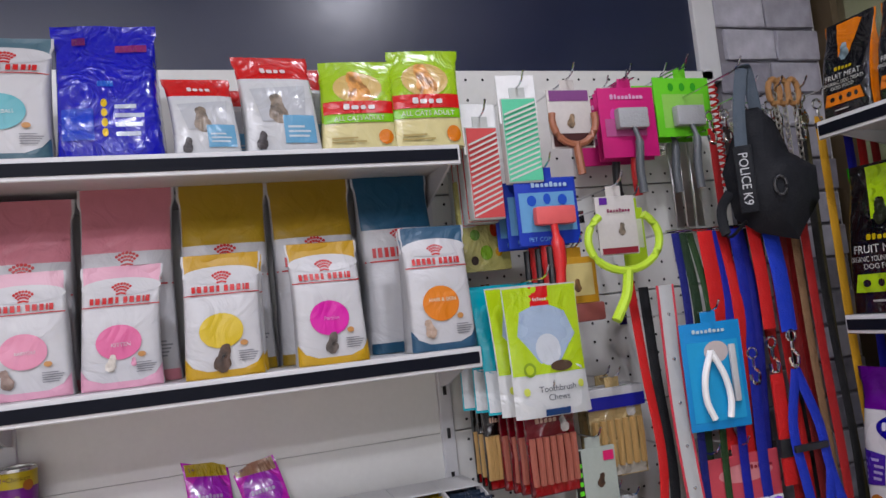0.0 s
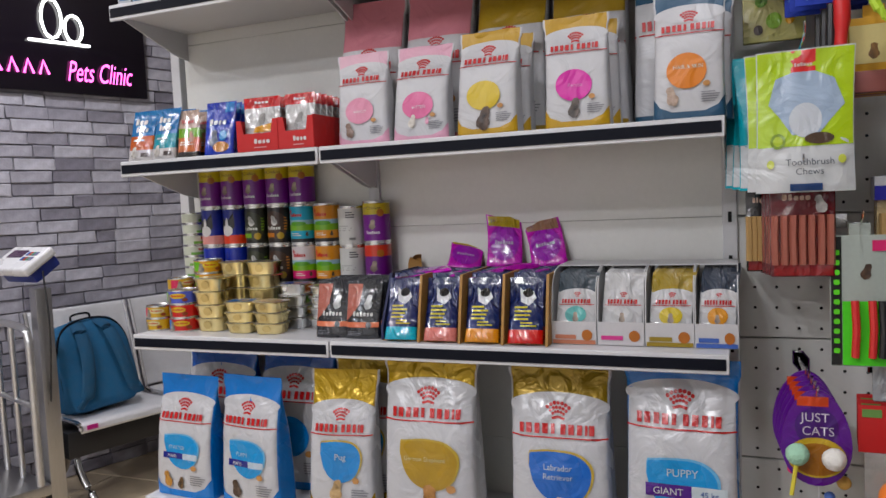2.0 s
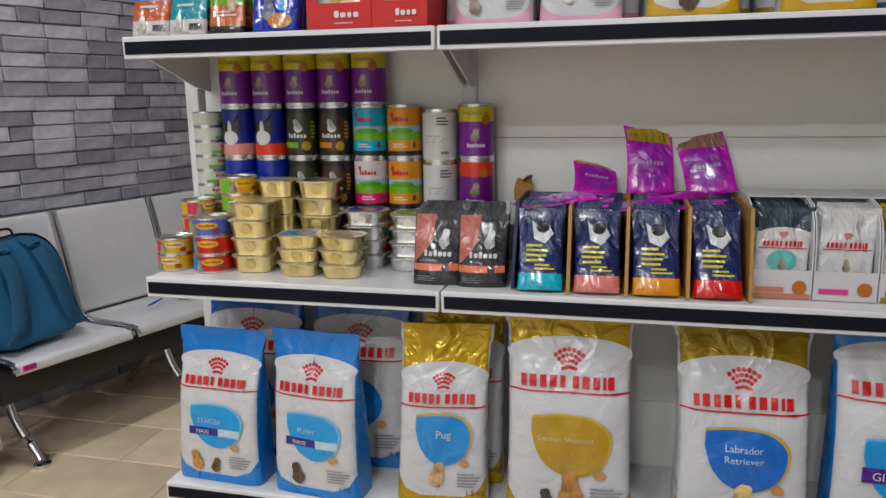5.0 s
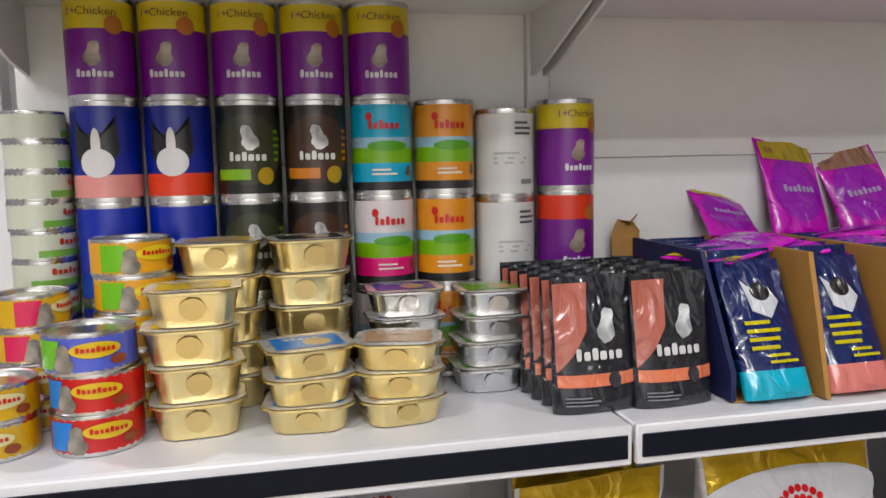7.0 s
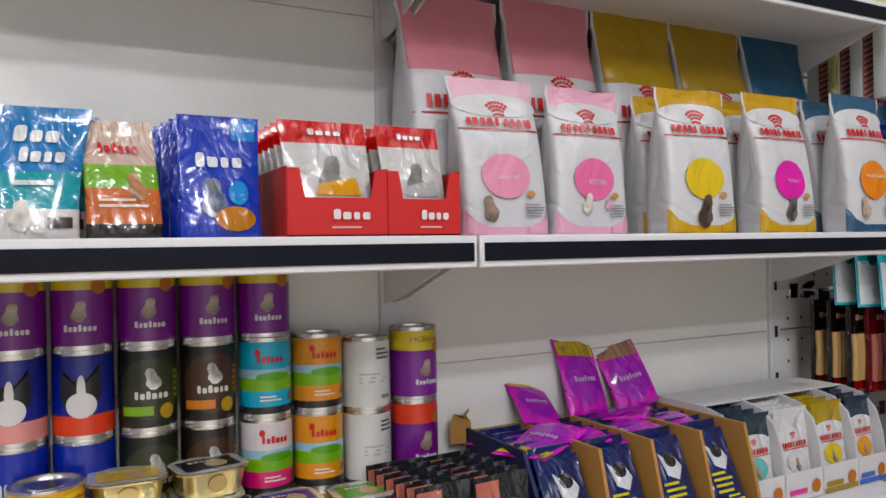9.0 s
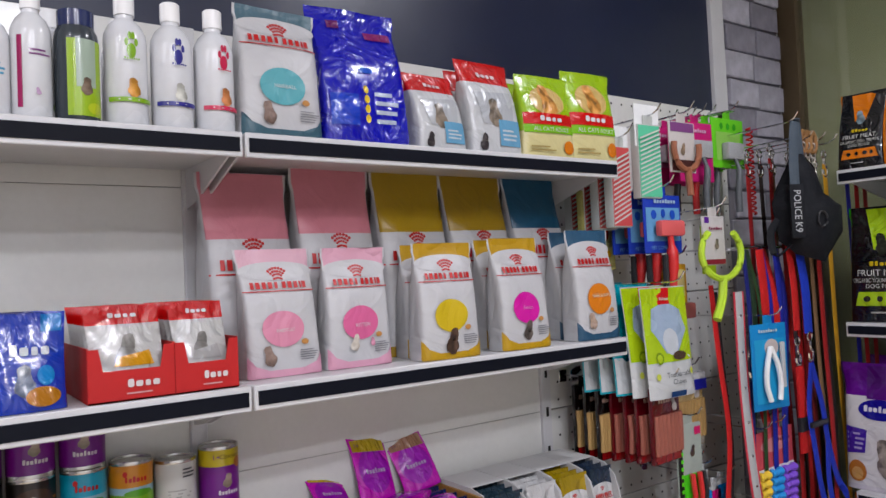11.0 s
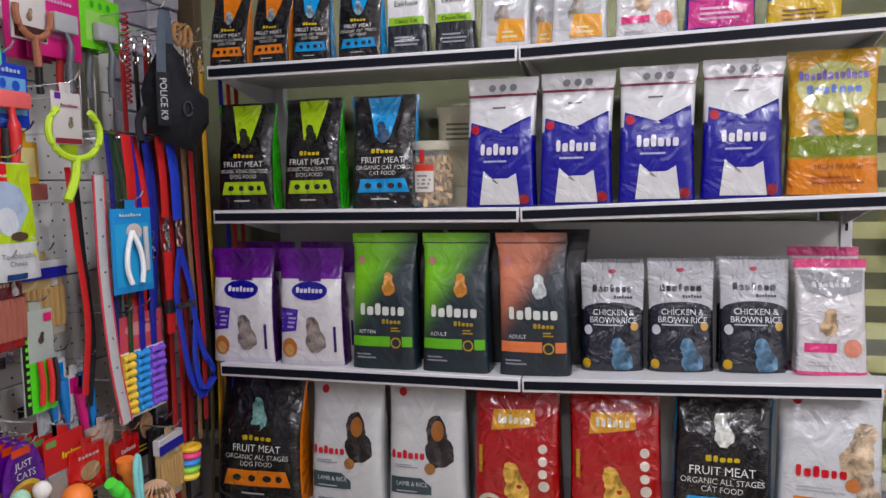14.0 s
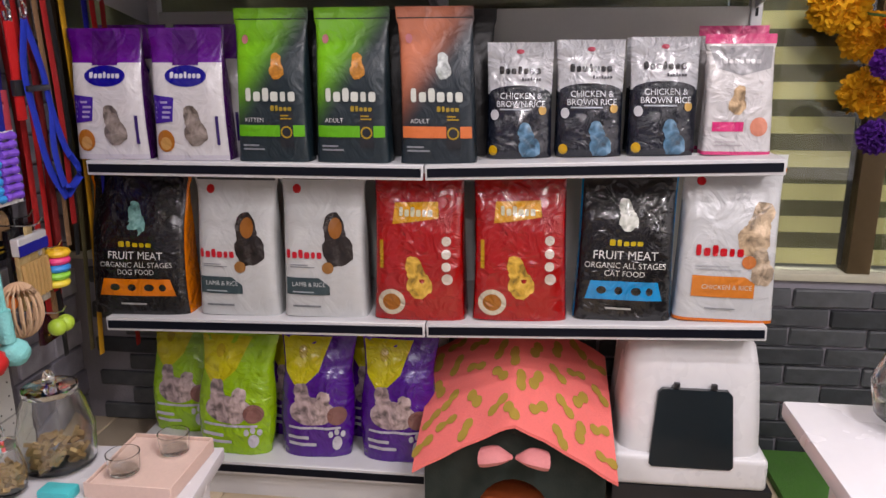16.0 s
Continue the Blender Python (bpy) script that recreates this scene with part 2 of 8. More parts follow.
# ---------------------------------------------------------------- shelving
def shelf_board(unit, x0, x1, top, depth, name="shelf", rise=0.0):
    """One shelf with turned-down lip, price strip and brackets; front at y=0."""
    s = part(name, boxed(x0 + 0.002, x1 - 0.002, 0.004, depth - 0.002, top - 0.022, top, 0.002, 1), WHITE, unit)
    part("lip", boxed(x0 + 0.002, x1 - 0.002, -0.004, 0.004, top - 0.040, top + 0.001, 0.002, 1), WHITE, s)
    part("price_strip", boxed(x0 + 0.008, x1 - 0.008, -0.0065, -0.0035, top - 0.0315, top - 0.0085), BLACK, s)
    for x in (x0 + 0.006, x1 - 0.006):
        bm = bmesh.new()
        vs = [bm.verts.new(p) for p in ((x, 0.02, top - 0.022), (x, depth, top - 0.022), (x, depth, top - 0.10), (x, depth - 0.06, top - 0.09))]
        ws = [bm.verts.new(v.co + Vector((0.004 if x < (x0 + x1) / 2 else -0.004, 0, 0))) for v in vs]
        bm.faces.new(vs)
        bm.faces.new(ws)
        for k in range(4):
            bm.faces.new((vs[k], vs[(k + 1) % 4], ws[(k + 1) % 4], ws[k]))
        part("bracket", bm, WHITE, s)
    if rise:
        # hung a little askew: turn it about its inner end
        s.matrix_basis = Matrix.Translation((x0, 0, top)) @ Matrix.Rotation(-math.atan(rise), 4, "Y") @ Matrix.Translation((-x0, 0, -top))
    return s


def upright(unit, x, y, z1, slots=True):
    u = part("upright", boxed(x - 0.016, x + 0.016, y - 0.004, y + 0.03, 0, z1, 0.002, 1), WHITE, unit)
    # thin dark blocks painted as the shade inside the slots
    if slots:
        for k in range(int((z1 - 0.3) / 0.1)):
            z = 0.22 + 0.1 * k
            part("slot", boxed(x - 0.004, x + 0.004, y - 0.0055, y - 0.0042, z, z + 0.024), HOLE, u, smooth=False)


wall_unit = thing("wall_shelving", pose(0, 0, 0), "white metal wall shelving with black price strips and pegboard end", "shelving")
for x in (0.075, LXD, LX1):
    upright(wall_unit, x, BACK - 0.006, 2.2, x == LX1)
for x0, x1 in ((0.09, LXD), (LXD, LX1)):
    zs = [0.02, 0.773, 1.333, 1.89, 2.2]
    for z0, z1 in zip(zs, zs[1:]):
        part("back_panel", boxed(x0 + 0.014, x1 - 0.014, BACK, BACK + 0.02, z0 + 0.0004, z1 - 0.0004, 0.0008, 1), PANEL, wall_unit)
for top in (S1, S2, S3, S4):
    shelf_board(wall_unit, LX0, LXD, top, BACK)
    shelf_board(wall_unit, LXD, LX1, top, BACK)
shelf_board(wall_unit, LX0, LX1, S5, BACK, "base_shelf")
part("plinth", boxed(LX0 + 0.01, LX1 - 0.01, 0.03, 0.05, 0, S5 - 0.03), WHITE, wall_unit)
# pegboard panels with rows of flat dark discs for the shade in the holes
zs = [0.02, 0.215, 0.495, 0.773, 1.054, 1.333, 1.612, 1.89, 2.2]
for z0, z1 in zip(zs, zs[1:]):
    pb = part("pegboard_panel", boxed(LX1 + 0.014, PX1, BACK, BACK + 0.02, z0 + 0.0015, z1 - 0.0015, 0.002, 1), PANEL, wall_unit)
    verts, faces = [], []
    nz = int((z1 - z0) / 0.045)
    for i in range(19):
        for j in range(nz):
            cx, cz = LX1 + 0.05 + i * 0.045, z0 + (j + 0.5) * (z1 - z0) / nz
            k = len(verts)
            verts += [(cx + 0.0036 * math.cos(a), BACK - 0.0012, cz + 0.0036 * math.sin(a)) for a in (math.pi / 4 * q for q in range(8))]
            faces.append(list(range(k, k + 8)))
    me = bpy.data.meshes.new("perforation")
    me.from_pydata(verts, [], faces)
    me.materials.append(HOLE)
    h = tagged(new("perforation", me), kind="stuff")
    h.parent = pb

# shelving by the window: built facing -y and turned to face -x
window_unit = thing("window_shelving", pose(RX, 0, 0, 0, 0, -90), "white metal shelving with black price strips before the window", "shelving")
D = RBACK - RX
for x in (-RY0 + 0.03, -RYD, -RY1 - 0.0):
    upright(window_unit, x, D - 0.006, 1.95, x == -RY1)
for top, rise in ((R1, 0.02), (R2, 0.030), (R3, 0.032), (R4, 0.033)):
    shelf_board(window_unit, -RY0, -RYD, top - (0.019 if top == R4 else 0), D, rise=0.02 if top == R4 else 0.0)
    shelf_board(window_unit, -RYD, -RY1, top, D, rise=rise)
shelf_board(window_unit, -RY0, -RYD, R5, D, "base_shelf")
part("plinth", boxed(-RY0 + 0.01, -RYD - 0.01, 0.03, 0.05, 0, R5 - 0.03), WHITE, window_unit)
for x0, x1 in ((-RY0, -RYD), (-RYD, -RY1)):
    for z0, z1 in ((0.99, 1.45), (0.56, 0.99)):
        part("back_panel", boxed(x0 + 0.014, x1 - 0.014, D, D + 0.02, z0, z1 - 0.002, 0.002, 1), PANEL, window_unit)

# low white table in the middle of the shop and the counter beyond it
low_table = thing("low_table", pose(0.48, -0.305, 0, 0, 0, 5), "low white laminate display table", "table")
part("tabletop", boxed(0.0, 1.45, -0.475, 0.0, 0.43, 0.46, 0.004), TABLE, low_table)
for x in (0.05, 1.40):
    for y in (-0.425, -0.05):
        part("leg", boxed(x - 0.02, x + 0.02, y - 0.02, y + 0.02, 0, 0.43, 0.003), TABLE, low_table)


# ---------------------------------------------------------------- packaging
def C(h):
    """Linear colour from a hex code."""
    v = [int(h[i:i + 2], 16) / 255 for i in (0, 2, 4)]
    lin = [(c / 12.92 if c <= 0.04045 else ((c + 0.055) / 1.055) ** 2.4) for c in v]
    grey = sum(lin) / 3
    return tuple(min(max(grey + (c - grey) * 1.25, 0.003), 0.9) ** 1.14 * (0.81 - 0.20 * c) for c in lin)


def photo_mat(name, colour):
    """A printed photograph far too small to make out: soft mottled tones of one hue."""
    if name in MATS:
        return MATS[name]
    m = mat(name, colour, 0.28, bump=0.15, scale=40, vary=0.1, coat=0.3, crease=0.6)
    nt = m.node_tree
    tc = next(n for n in nt.nodes if n.bl_idname == "ShaderNodeTexCoord")
    nz = nt.nodes.new("ShaderNodeTexNoise")
    nz.inputs["Scale"].default_value, nz.inputs["Detail"].default_value = 34.0, 5.0
    nz.inputs["Distortion"].default_value = 0.8
    nt.links.new(tc.outputs["Object"], nz.inputs["Vector"])
    ramp = nt.nodes.new("ShaderNodeValToRGB")
    el = ramp.color_ramp.elements
    el[0].position, el[1].position = 0.30, 0.70
    el[0].color = (*[c * 0.22 for c in colour], 1)
    el[1].color = (*[min(c * 1.5 + 0.06, 0.75) for c in colour], 1)
    e = el.new(0.5)
    e.color = (*colour, 1)
    nt.links.new(nz.outputs[0], ramp.inputs[0])
    nt.links.new(ramp.outputs[0], nt.nodes["Principled BSDF"].inputs["Base Color"])
    return m


def fade_mat(name, colour, flash, w=0.202, h=0.40):
    """A dark printed bag whose colour flash fades in from one upper corner."""
    if name in MATS:
        return MATS[name]
    m = mat(name, colour, 0.36, bump=0.14, scale=40, vary=0.05, crease=0.55)
    nt = m.node_tree
    tc = next(n for n in nt.nodes if n.bl_idname == "ShaderNodeTexCoord")
    dot = nt.nodes.new("ShaderNodeVectorMath")
    dot.operation = "DOT_PRODUCT"
    nt.links.new(tc.outputs["Object"], dot.inputs[0])
    dot.inputs[1].default_value = (-0.62 / (w / 2), 0.0, 1.6 / h)
    ease = nt.nodes.new("ShaderNodeMapRange")
    ease.interpolation_type = "SMOOTHERSTEP"
    ease.inputs["From Min"].default_value, ease.inputs["From Max"].default_value = 0.72, 1.62
    nt.links.new(dot.outputs["Value"], ease.inputs["Value"])
    mix = nt.nodes.new("ShaderNodeMix")
    mix.data_type = "RGBA"
    mix.inputs["A"].default_value, mix.inputs["B"].default_value = (*colour, 1), (*flash, 1)
    nt.links.new(ease.outputs[0], mix.inputs["Factor"])
    sc = next(n for n in nt.nodes if n.bl_idname == "ShaderNodeVectorMath" and n.operation == "SCALE")
    nt.links.new(mix.outputs["Result"], sc.inputs[0])
    return m


def print_mat(h, finish="gloss"):
    name = "print_" + finish + "_" + h
    if finish == "photo":
        return photo_mat(name, C(h))
    if finish.startswith("fade"):
        return fade_mat(name, C(h), C(finish[4:]))
    if finish == "foil":
        return mat(name, C(h), 0.24, metal=0.35, bump=0.3, scale=40, vary=0.12, crease=0.9, facets=0.5)
    if finish == "matte":
        return mat(name, C(h), 0.40, bump=0.09, scale=40, vary=0.05, crease=0.45)
    if finish == "film":
        return mat(name, C(h), 0.13, bump=0.3, scale=45, vary=0.08, coat=0.5, crease=1.0, facets=0.9)
    if finish == "card":
        return mat(name, C(h), 0.6, bump=0.05, scale=120, vary=0.05)
    if finish == "tin":
        return mat(name, C(h), 0.3, bump=0.02, scale=60, vary=0.03, coat=0.3)
    return mat(name, C(h), 0.26, bump=0.10, scale=40, vary=0.05, coat=0.3, crease=0.6, facets=0.14)


TEXTS = {}


def text_mesh(s):
    """Flat letters of the built-in font, one unit high, centred in x."""
    if s not in TEXTS:
        cu = bpy.data.curves.new("letters", "FONT")
        cu.body, cu.align_x, cu.resolution_u = s, "CENTER", 3
        ob = bpy.data.objects.new("letters", cu)
        scene.collection.objects.link(ob)
        dg = bpy.context.evaluated_depsgraph_get()
        me = bpy.data.meshes.new_from_object(ob.evaluated_get(dg))
        TEXTS[s] = ([(v.co.x, v.co.y) for v in me.vertices], [tuple(p.vertices) for p in me.polygons])
        bpy.data.objects.remove(ob)
        bpy.data.meshes.remove(me)
        bpy.data.curves.remove(cu)
    return TEXTS[s]


def star(bm, surf, pts, off, rings=3):
    """A printed patch: rings about the centre of its outline, laid on the surface."""
    n = len(pts)
    cu, cv = sum(p[0] for p in pts) / n, sum(p[1] for p in pts) / n
    mid = bm.verts.new(surf(cu, cv, off))
    prev = None
    for k in range(1, rings + 1):
        f = k / rings
        ring = [bm.verts.new(surf(cu + (u - cu) * f, cv + (v - cv) * f, off)) for u, v in pts]
        for i in range(n):
            j = (i + 1) % n
            if prev is None:
                bm.faces.new((mid, ring[i], ring[j]))
            else:
                bm.faces.new((prev[i], ring[i], ring[j], prev[j]))
        prev = ring


def dense(pts, k=4):
    out = []
    for a, b in zip(pts, pts[1:] + pts[:1]):
        out += [(a[0] + (b[0] - a[0]) * i / k, a[1] + (b[1] - a[1]) * i / k) for i in range(k)]
    return out


def ellipse(u, v, ru, rv, n=20, turn=0.0):
    return [(u + ru * math.cos(a), v + rv * math.sin(a)) for a in (2 * math.pi * i / n + turn for i in range(n))]


PART_NAMES = {"ell": "printed_patch", "rect": "printed_band", "poly": "printed_shape", "brand": "brand_mark", "caps": "brand_mark", "txt": "lettering", "bars": "small_print",
              "crown": "emblem", "pic": "picture"}


def print_on(thing_ob, surf, w, h, decals, finish="gloss", lift=0.0):
    """Lay a list of prints on a surface; later ones lie over earlier ones."""
    groups = {}
    for i, d in enumerate(decals):
        kind, col = d[0], d[-1]
        key = (kind, col, i if kind in ("ell", "rect", "poly", "pic", "txt") else -1)
        if key not in groups:
            groups[key] = bmesh.new()
        bm = groups[key]
        off = 0.0012 + lift + 0.0003 * i + (0.0016 if kind in ("txt", "caps", "brand") else 0.0)
        if kind == "ell":
            star(bm, surf, ellipse(*d[1:5], 28), off, 7)
        elif kind == "rect":
            u0, v0, u1, v1 = d[1:5]
            star(bm, surf, dense([(u0, v0), (u1, v0), (u1, v1), (u0, v1)], 8), off, 5)
        elif kind == "poly":
            star(bm, surf, dense(list(d[1]), 5), off, 6)
        elif kind == "brand":
            u, v, wu, hv, n = d[1:6]
            # plain rounded blocks in place of a brand name
            pitch = wu / n
            for k in range(n):
                ww = (0.74, 0.86, 0.62, 0.80)[(k * 5 + n) % 4] * pitch / 2
                hi = 0.44 if (k == 0 or (k * 7 + n) % 4 == 0) else 0.22
                mid, half = v + hv * (hi - 0.36) / 2, hv * (hi + 0.36) / 2
                ring = []
                for q in range(12):
                    a = 2 * math.pi * (q + 0.5) / 12
                    ring.append((u - wu / 2 + pitch * (k + 0.5) + ww * math.copysign(abs(math.cos(a)) ** 0.5, math.cos(a)), mid + half * math.copysign(abs(math.sin(a)) ** 0.5, math.sin(a))))
                star(bm, surf, ring, off, 1)
        elif kind == "caps":
            # a red mark of two words: plain upright blocks of one height
            u, v, wu, hv = d[1:5]
            x = u - wu / 2
            for k, share in enumerate((0.8, 1.0, 0.9, 1.0, 0.7, 0, 0.9, 1.0, 0.9, 0.45, 0.9)):
                step = wu * (share if share else 0.45) / 9.0
                if share:
                    x1 = x + step * 0.66
                    star(bm, surf, dense([(x, v - hv / 2), (x1, v - hv / 2), (x1, v + hv / 2), (x, v + hv / 2)], 2), off, 1)
                x += step
        elif kind == "bars":
            u, v, wu, hv, n = d[1:6]
            for k in range(n):
                z0 = v + hv / 2 - hv * (k + 0.8) / n
                ww = wu * (0.75 + 0.25 * ((k * 3) % 4) / 3)
                star(bm, surf, dense([(u - wu / 2, z0), (u - wu / 2 + ww, z0), (u - wu / 2 + ww, z0 + hv / n * 0.45), (u - wu / 2, z0 + hv / n * 0.45)], 2), off, 1)
        elif kind == "crown":
            u, v, s = d[1:4]
            sv = s * w / 2 / h
            for r, m, q in ((1.0, 7, 0.11), (0.76, 6, 0.10), (0.54, 5, 0.09)):
                for k in range(m):
                    a = math.pi / 2 + (k - (m - 1) / 2) * 1.65 / m
                    star(bm, surf, ellipse(u + s * r * 0.95 * math.cos(a), v + sv * (r * math.sin(a) - 0.5), s * q, sv * q, 8), off, 1)
            star(bm, surf, dense([(u - 0.40 * s, v - 0.26 * sv), (u, v - 0.16 * sv), (u + 0.40 * s, v - 0.26 * sv), (u + 0.34 * s, v - 0.40 * sv), (u, v - 0.30 * sv), (u - 0.34 * s, v - 0.40 * sv)], 2), off, 1)
        elif kind == "pic":
            u, v, s = d[1:4]
            sv = s * w / 2 / h
            # a plain upright shape: a rounded mass with a smaller one resting on it
            lean = 0.22 * math.sin(u * 9 + v * 17)
            pts = []
            for q in range(36):
                a = 2 * math.pi * q / 36
                dx, dy = math.cos(a), math.sin(a)
                best = 0.0
                for cx, cy, rx, ry in ((-0.3 * lean, -0.42, 0.60, 0.62), (lean, 0.50, 0.40, 0.44), (0.4 * lean, 0.1, 0.42, 0.45)):
                    aa = (dx / rx) ** 2 + (dy / ry) ** 2
                    bb = -2 * (dx * cx / rx ** 2 + dy * cy / ry ** 2)
                    cc = (cx / rx) ** 2 + (cy / ry) ** 2 - 1
                    disc = bb * bb - 4 * aa * cc
                    if disc > 0:
                        best = max(best, (-bb + math.sqrt(disc)) / (2 * aa))
                r = best * (1 + 0.04 * math.sin(7 * a + u * 5) + 0.03 * math.sin(13 * a))
                pts.append((min(max(u + s * r * dx, -0.96), 0.96), min(max(v + 0.15 * sv + sv * r * dy, 0.015), 0.97)))
            star(bm, surf, pts, off, 6)
        elif kind == "txt":
            s, u, v, size, wmax = d[1:6]
            vs, fs = text_mesh(s)
            lo, hi = min(p[0] for p in vs), max(p[0] for p in vs)
            k = size * h / (w / 2)
            k = min(k, wmax / (hi - lo))
            made = [bm.verts.new(surf(u + (x - (lo + hi) / 2) * k, v + (y - 0.35) * size, off)) for x, y in vs]
            for f in fs:
                try:
                    bm.faces.new([made[q] for q in f])
                except ValueError:
                    pass
    for (kind, col, _), bm in groups.items():
        me = bpy.data.meshes.new(PART_NAMES[kind])
        bm.to_mesh(me)
        bm.free()
        hexcol, _, own = col.partition(":")
        me.materials.append(print_mat(hexcol, own or ("photo" if kind == "pic" else finish)))
        me.shade_smooth()
        ob = new(PART_NAMES[kind], me)
        if kind in ("crown", "bars", "brand", "caps"):
            tagged(ob, kind="stuff")
        ob.parent = thing_ob


def bag_surface(w, h, d, style, seed, wrinkle):
    def sec(v):
        v = max(v, 0.0)
        if style == "pouch":
            a = w / 2 * (1 - 0.03 * math.sin(math.pi * v))
            f = max(0.03, (1 - (v / 0.9) ** 1.5)) if v < 0.9 else 0.03
            f *= min(1.0, 0.75 + v * 5)
            return a, d / 2 * f, 2.2, d / 2 + 0.02 * v
        if style == "sack":
            # a pillow of film: full below, pinched and flaring at its seam
            a = w / 2 * (0.93 + (0.09 * math.sin(math.pi * v / 0.7) if v < 0.7 else 0.12 * ((v - 0.7) / 0.3) ** 1.5))
            f = 0.72 + 0.28 * math.sin(math.pi / 2 * v / 0.35) if v < 0.35 else max(0.05, 1 - ((v - 0.35) / 0.65) ** 2)
            return a, d / 2 * f, 2.4, d / 2 + 0.05 * v
        a = w / 2 * (1 - 0.035 * math.sin(math.pi * min(v * 1.15, 1)) + 0.01 * v)
        if v < 0.55:
            f = 1.0 - 0.10 * v + 0.10 * math.sin(math.pi * v / 0.55)
        else:
            t = min((v - 0.55) / 0.42, 1)
            f = 0.945 * (0.55 * (0.5 + 0.5 * math.cos(math.pi * t)) + 0.45 * (1 - t)) * 0.97 + 0.03
        n = 6 - 3 * min(v / 0.8, 1)
        return a, d / 2 * f, n, d / 2 + d * 0.12 * v

    skew = ((seed * 7) % 9 - 4) * 0.0035

    def ripple(x, z, v):
        k = wrinkle * (0.5 + 0.8 * v)
        return k * (noise.noise(Vector((x * 13, z * 9, seed * 3.7))) + 0.5 * noise.noise(Vector((x * 31, z * 27, seed * 1.9))))

    def surf(u, v, off=0.0):
        a, b, n, yc = sec(v)
        uu = min(abs(u), 0.999)
        x, z = a * u, h * v
        return Vector((x + skew * v * v, yc - b * (1 - uu ** n) ** (1 / n) - ripple(x, z, v) * (1 - uu ** 4) - off, z))

    return sec, surf, ripple


def bag(name, m, w, h, d, zones, decals, label, category="pet food bag", group="", style="bag", finish="gloss", wrinkle=0.005, side=None, seed=None):
    """A filled bag standing on its gusset: zones are (height share, colour[, finish]); prints lie on its front. Front faces -y."""
    seed = (hash_name(name + label) if seed is None else seed)
    sec, surf, ripple = bag_surface(w, h, d, style, seed, wrinkle)
    ob = thing(name, m, label, category, group)
    vals = sorted({round(q, 4) for q in [i / 26 for i in range(27)] + [0.02, 0.965] + [z[0] for z in zones] if q <= 1.0})
    bm = bmesh.new()
    M = 52
    rows = []
    for v in vals:
        a, b, n, yc = sec(v)
        ring = []
        for k in range(M):
            t = 2 * math.pi * (k + 0.5) / M
            cx, sy = math.cos(t), math.sin(t)
            x = a * math.copysign(abs(cx) ** (2 / n), cx)
            y = b * math.copysign(abs(sy) ** (2 / n), sy)
            uu = abs(x / a)
            if sy < 0:
                p = surf(x / a, v)
            else:
                p = Vector((x + ((seed * 7) % 9 - 4) * 0.0035 * v * v, yc + y + ripple(x + 5, h * v, v) * (1 - uu ** 4), h * v))
            if abs(cx) > 0.9 and 0.04 < v < 0.9 and style == "bag":
                p.x -= math.copysign(0.05 * d * (1 - abs(y) / max(b, 1e-4)) * (0.4 + v), cx)
            ring.append(bm.verts.new(p))
        rows.append(ring)
    mats, index = [], {}
    for z in zones:
        f = z[2] if len(z) > 2 else finish
        key = (z[1], f)
        if key not in index:
            index[key] = len(mats)
            mats.append(print_mat(z[1], f))
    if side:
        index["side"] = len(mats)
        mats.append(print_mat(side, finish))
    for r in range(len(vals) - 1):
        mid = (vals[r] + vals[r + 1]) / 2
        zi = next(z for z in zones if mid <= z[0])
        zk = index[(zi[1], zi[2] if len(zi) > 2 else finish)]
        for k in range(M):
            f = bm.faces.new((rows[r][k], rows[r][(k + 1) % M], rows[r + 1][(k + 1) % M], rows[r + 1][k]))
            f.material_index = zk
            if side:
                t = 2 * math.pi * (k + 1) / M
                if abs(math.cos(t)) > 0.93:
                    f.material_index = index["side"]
    bm.faces.new(rows[0]).material_index = 0
    bm.faces.new(rows[-1]).material_index = index[(zones[-1][1], zones[-1][2] if len(zones[-1]) > 2 else finish)]
    part("body", bm, mats, ob)
    print_on(ob, surf, w, h, decals, finish if finish != "foil" else "gloss")
    return ob


def hash_name(s):
    return sum((i + 1) * ord(c) for i, c in enumerate(s)) % 97


def L_at(x, y, z, turn=0.0):
    return pose(x, y, z + 0.001, 0, 0, turn)


def R_at(y, x, z, turn=0.0):
    return pose(x, y, z + 0.001, 0, 0, -90 + turn)


RED = "c4202c"
GOLD = "c9a93a"
BLUE = "2e86d0"
INK = "3a3a40"


SHIELD = [(-0.60, 0.50)] + [(p.x, p.y) for p in spline([(-0.58, 0.515, 0), (-0.1, 0.527, 0), (0.35, 0.515, 0), (0.62, 0.46, 0), (0.66, 0.38, 0), (0.50, 0.285, 0), (0.12, 0.235, 0), (-0.25, 0.262, 0), (-0.50, 0.34, 0), (-0.61, 0.44, 0)], 36)]


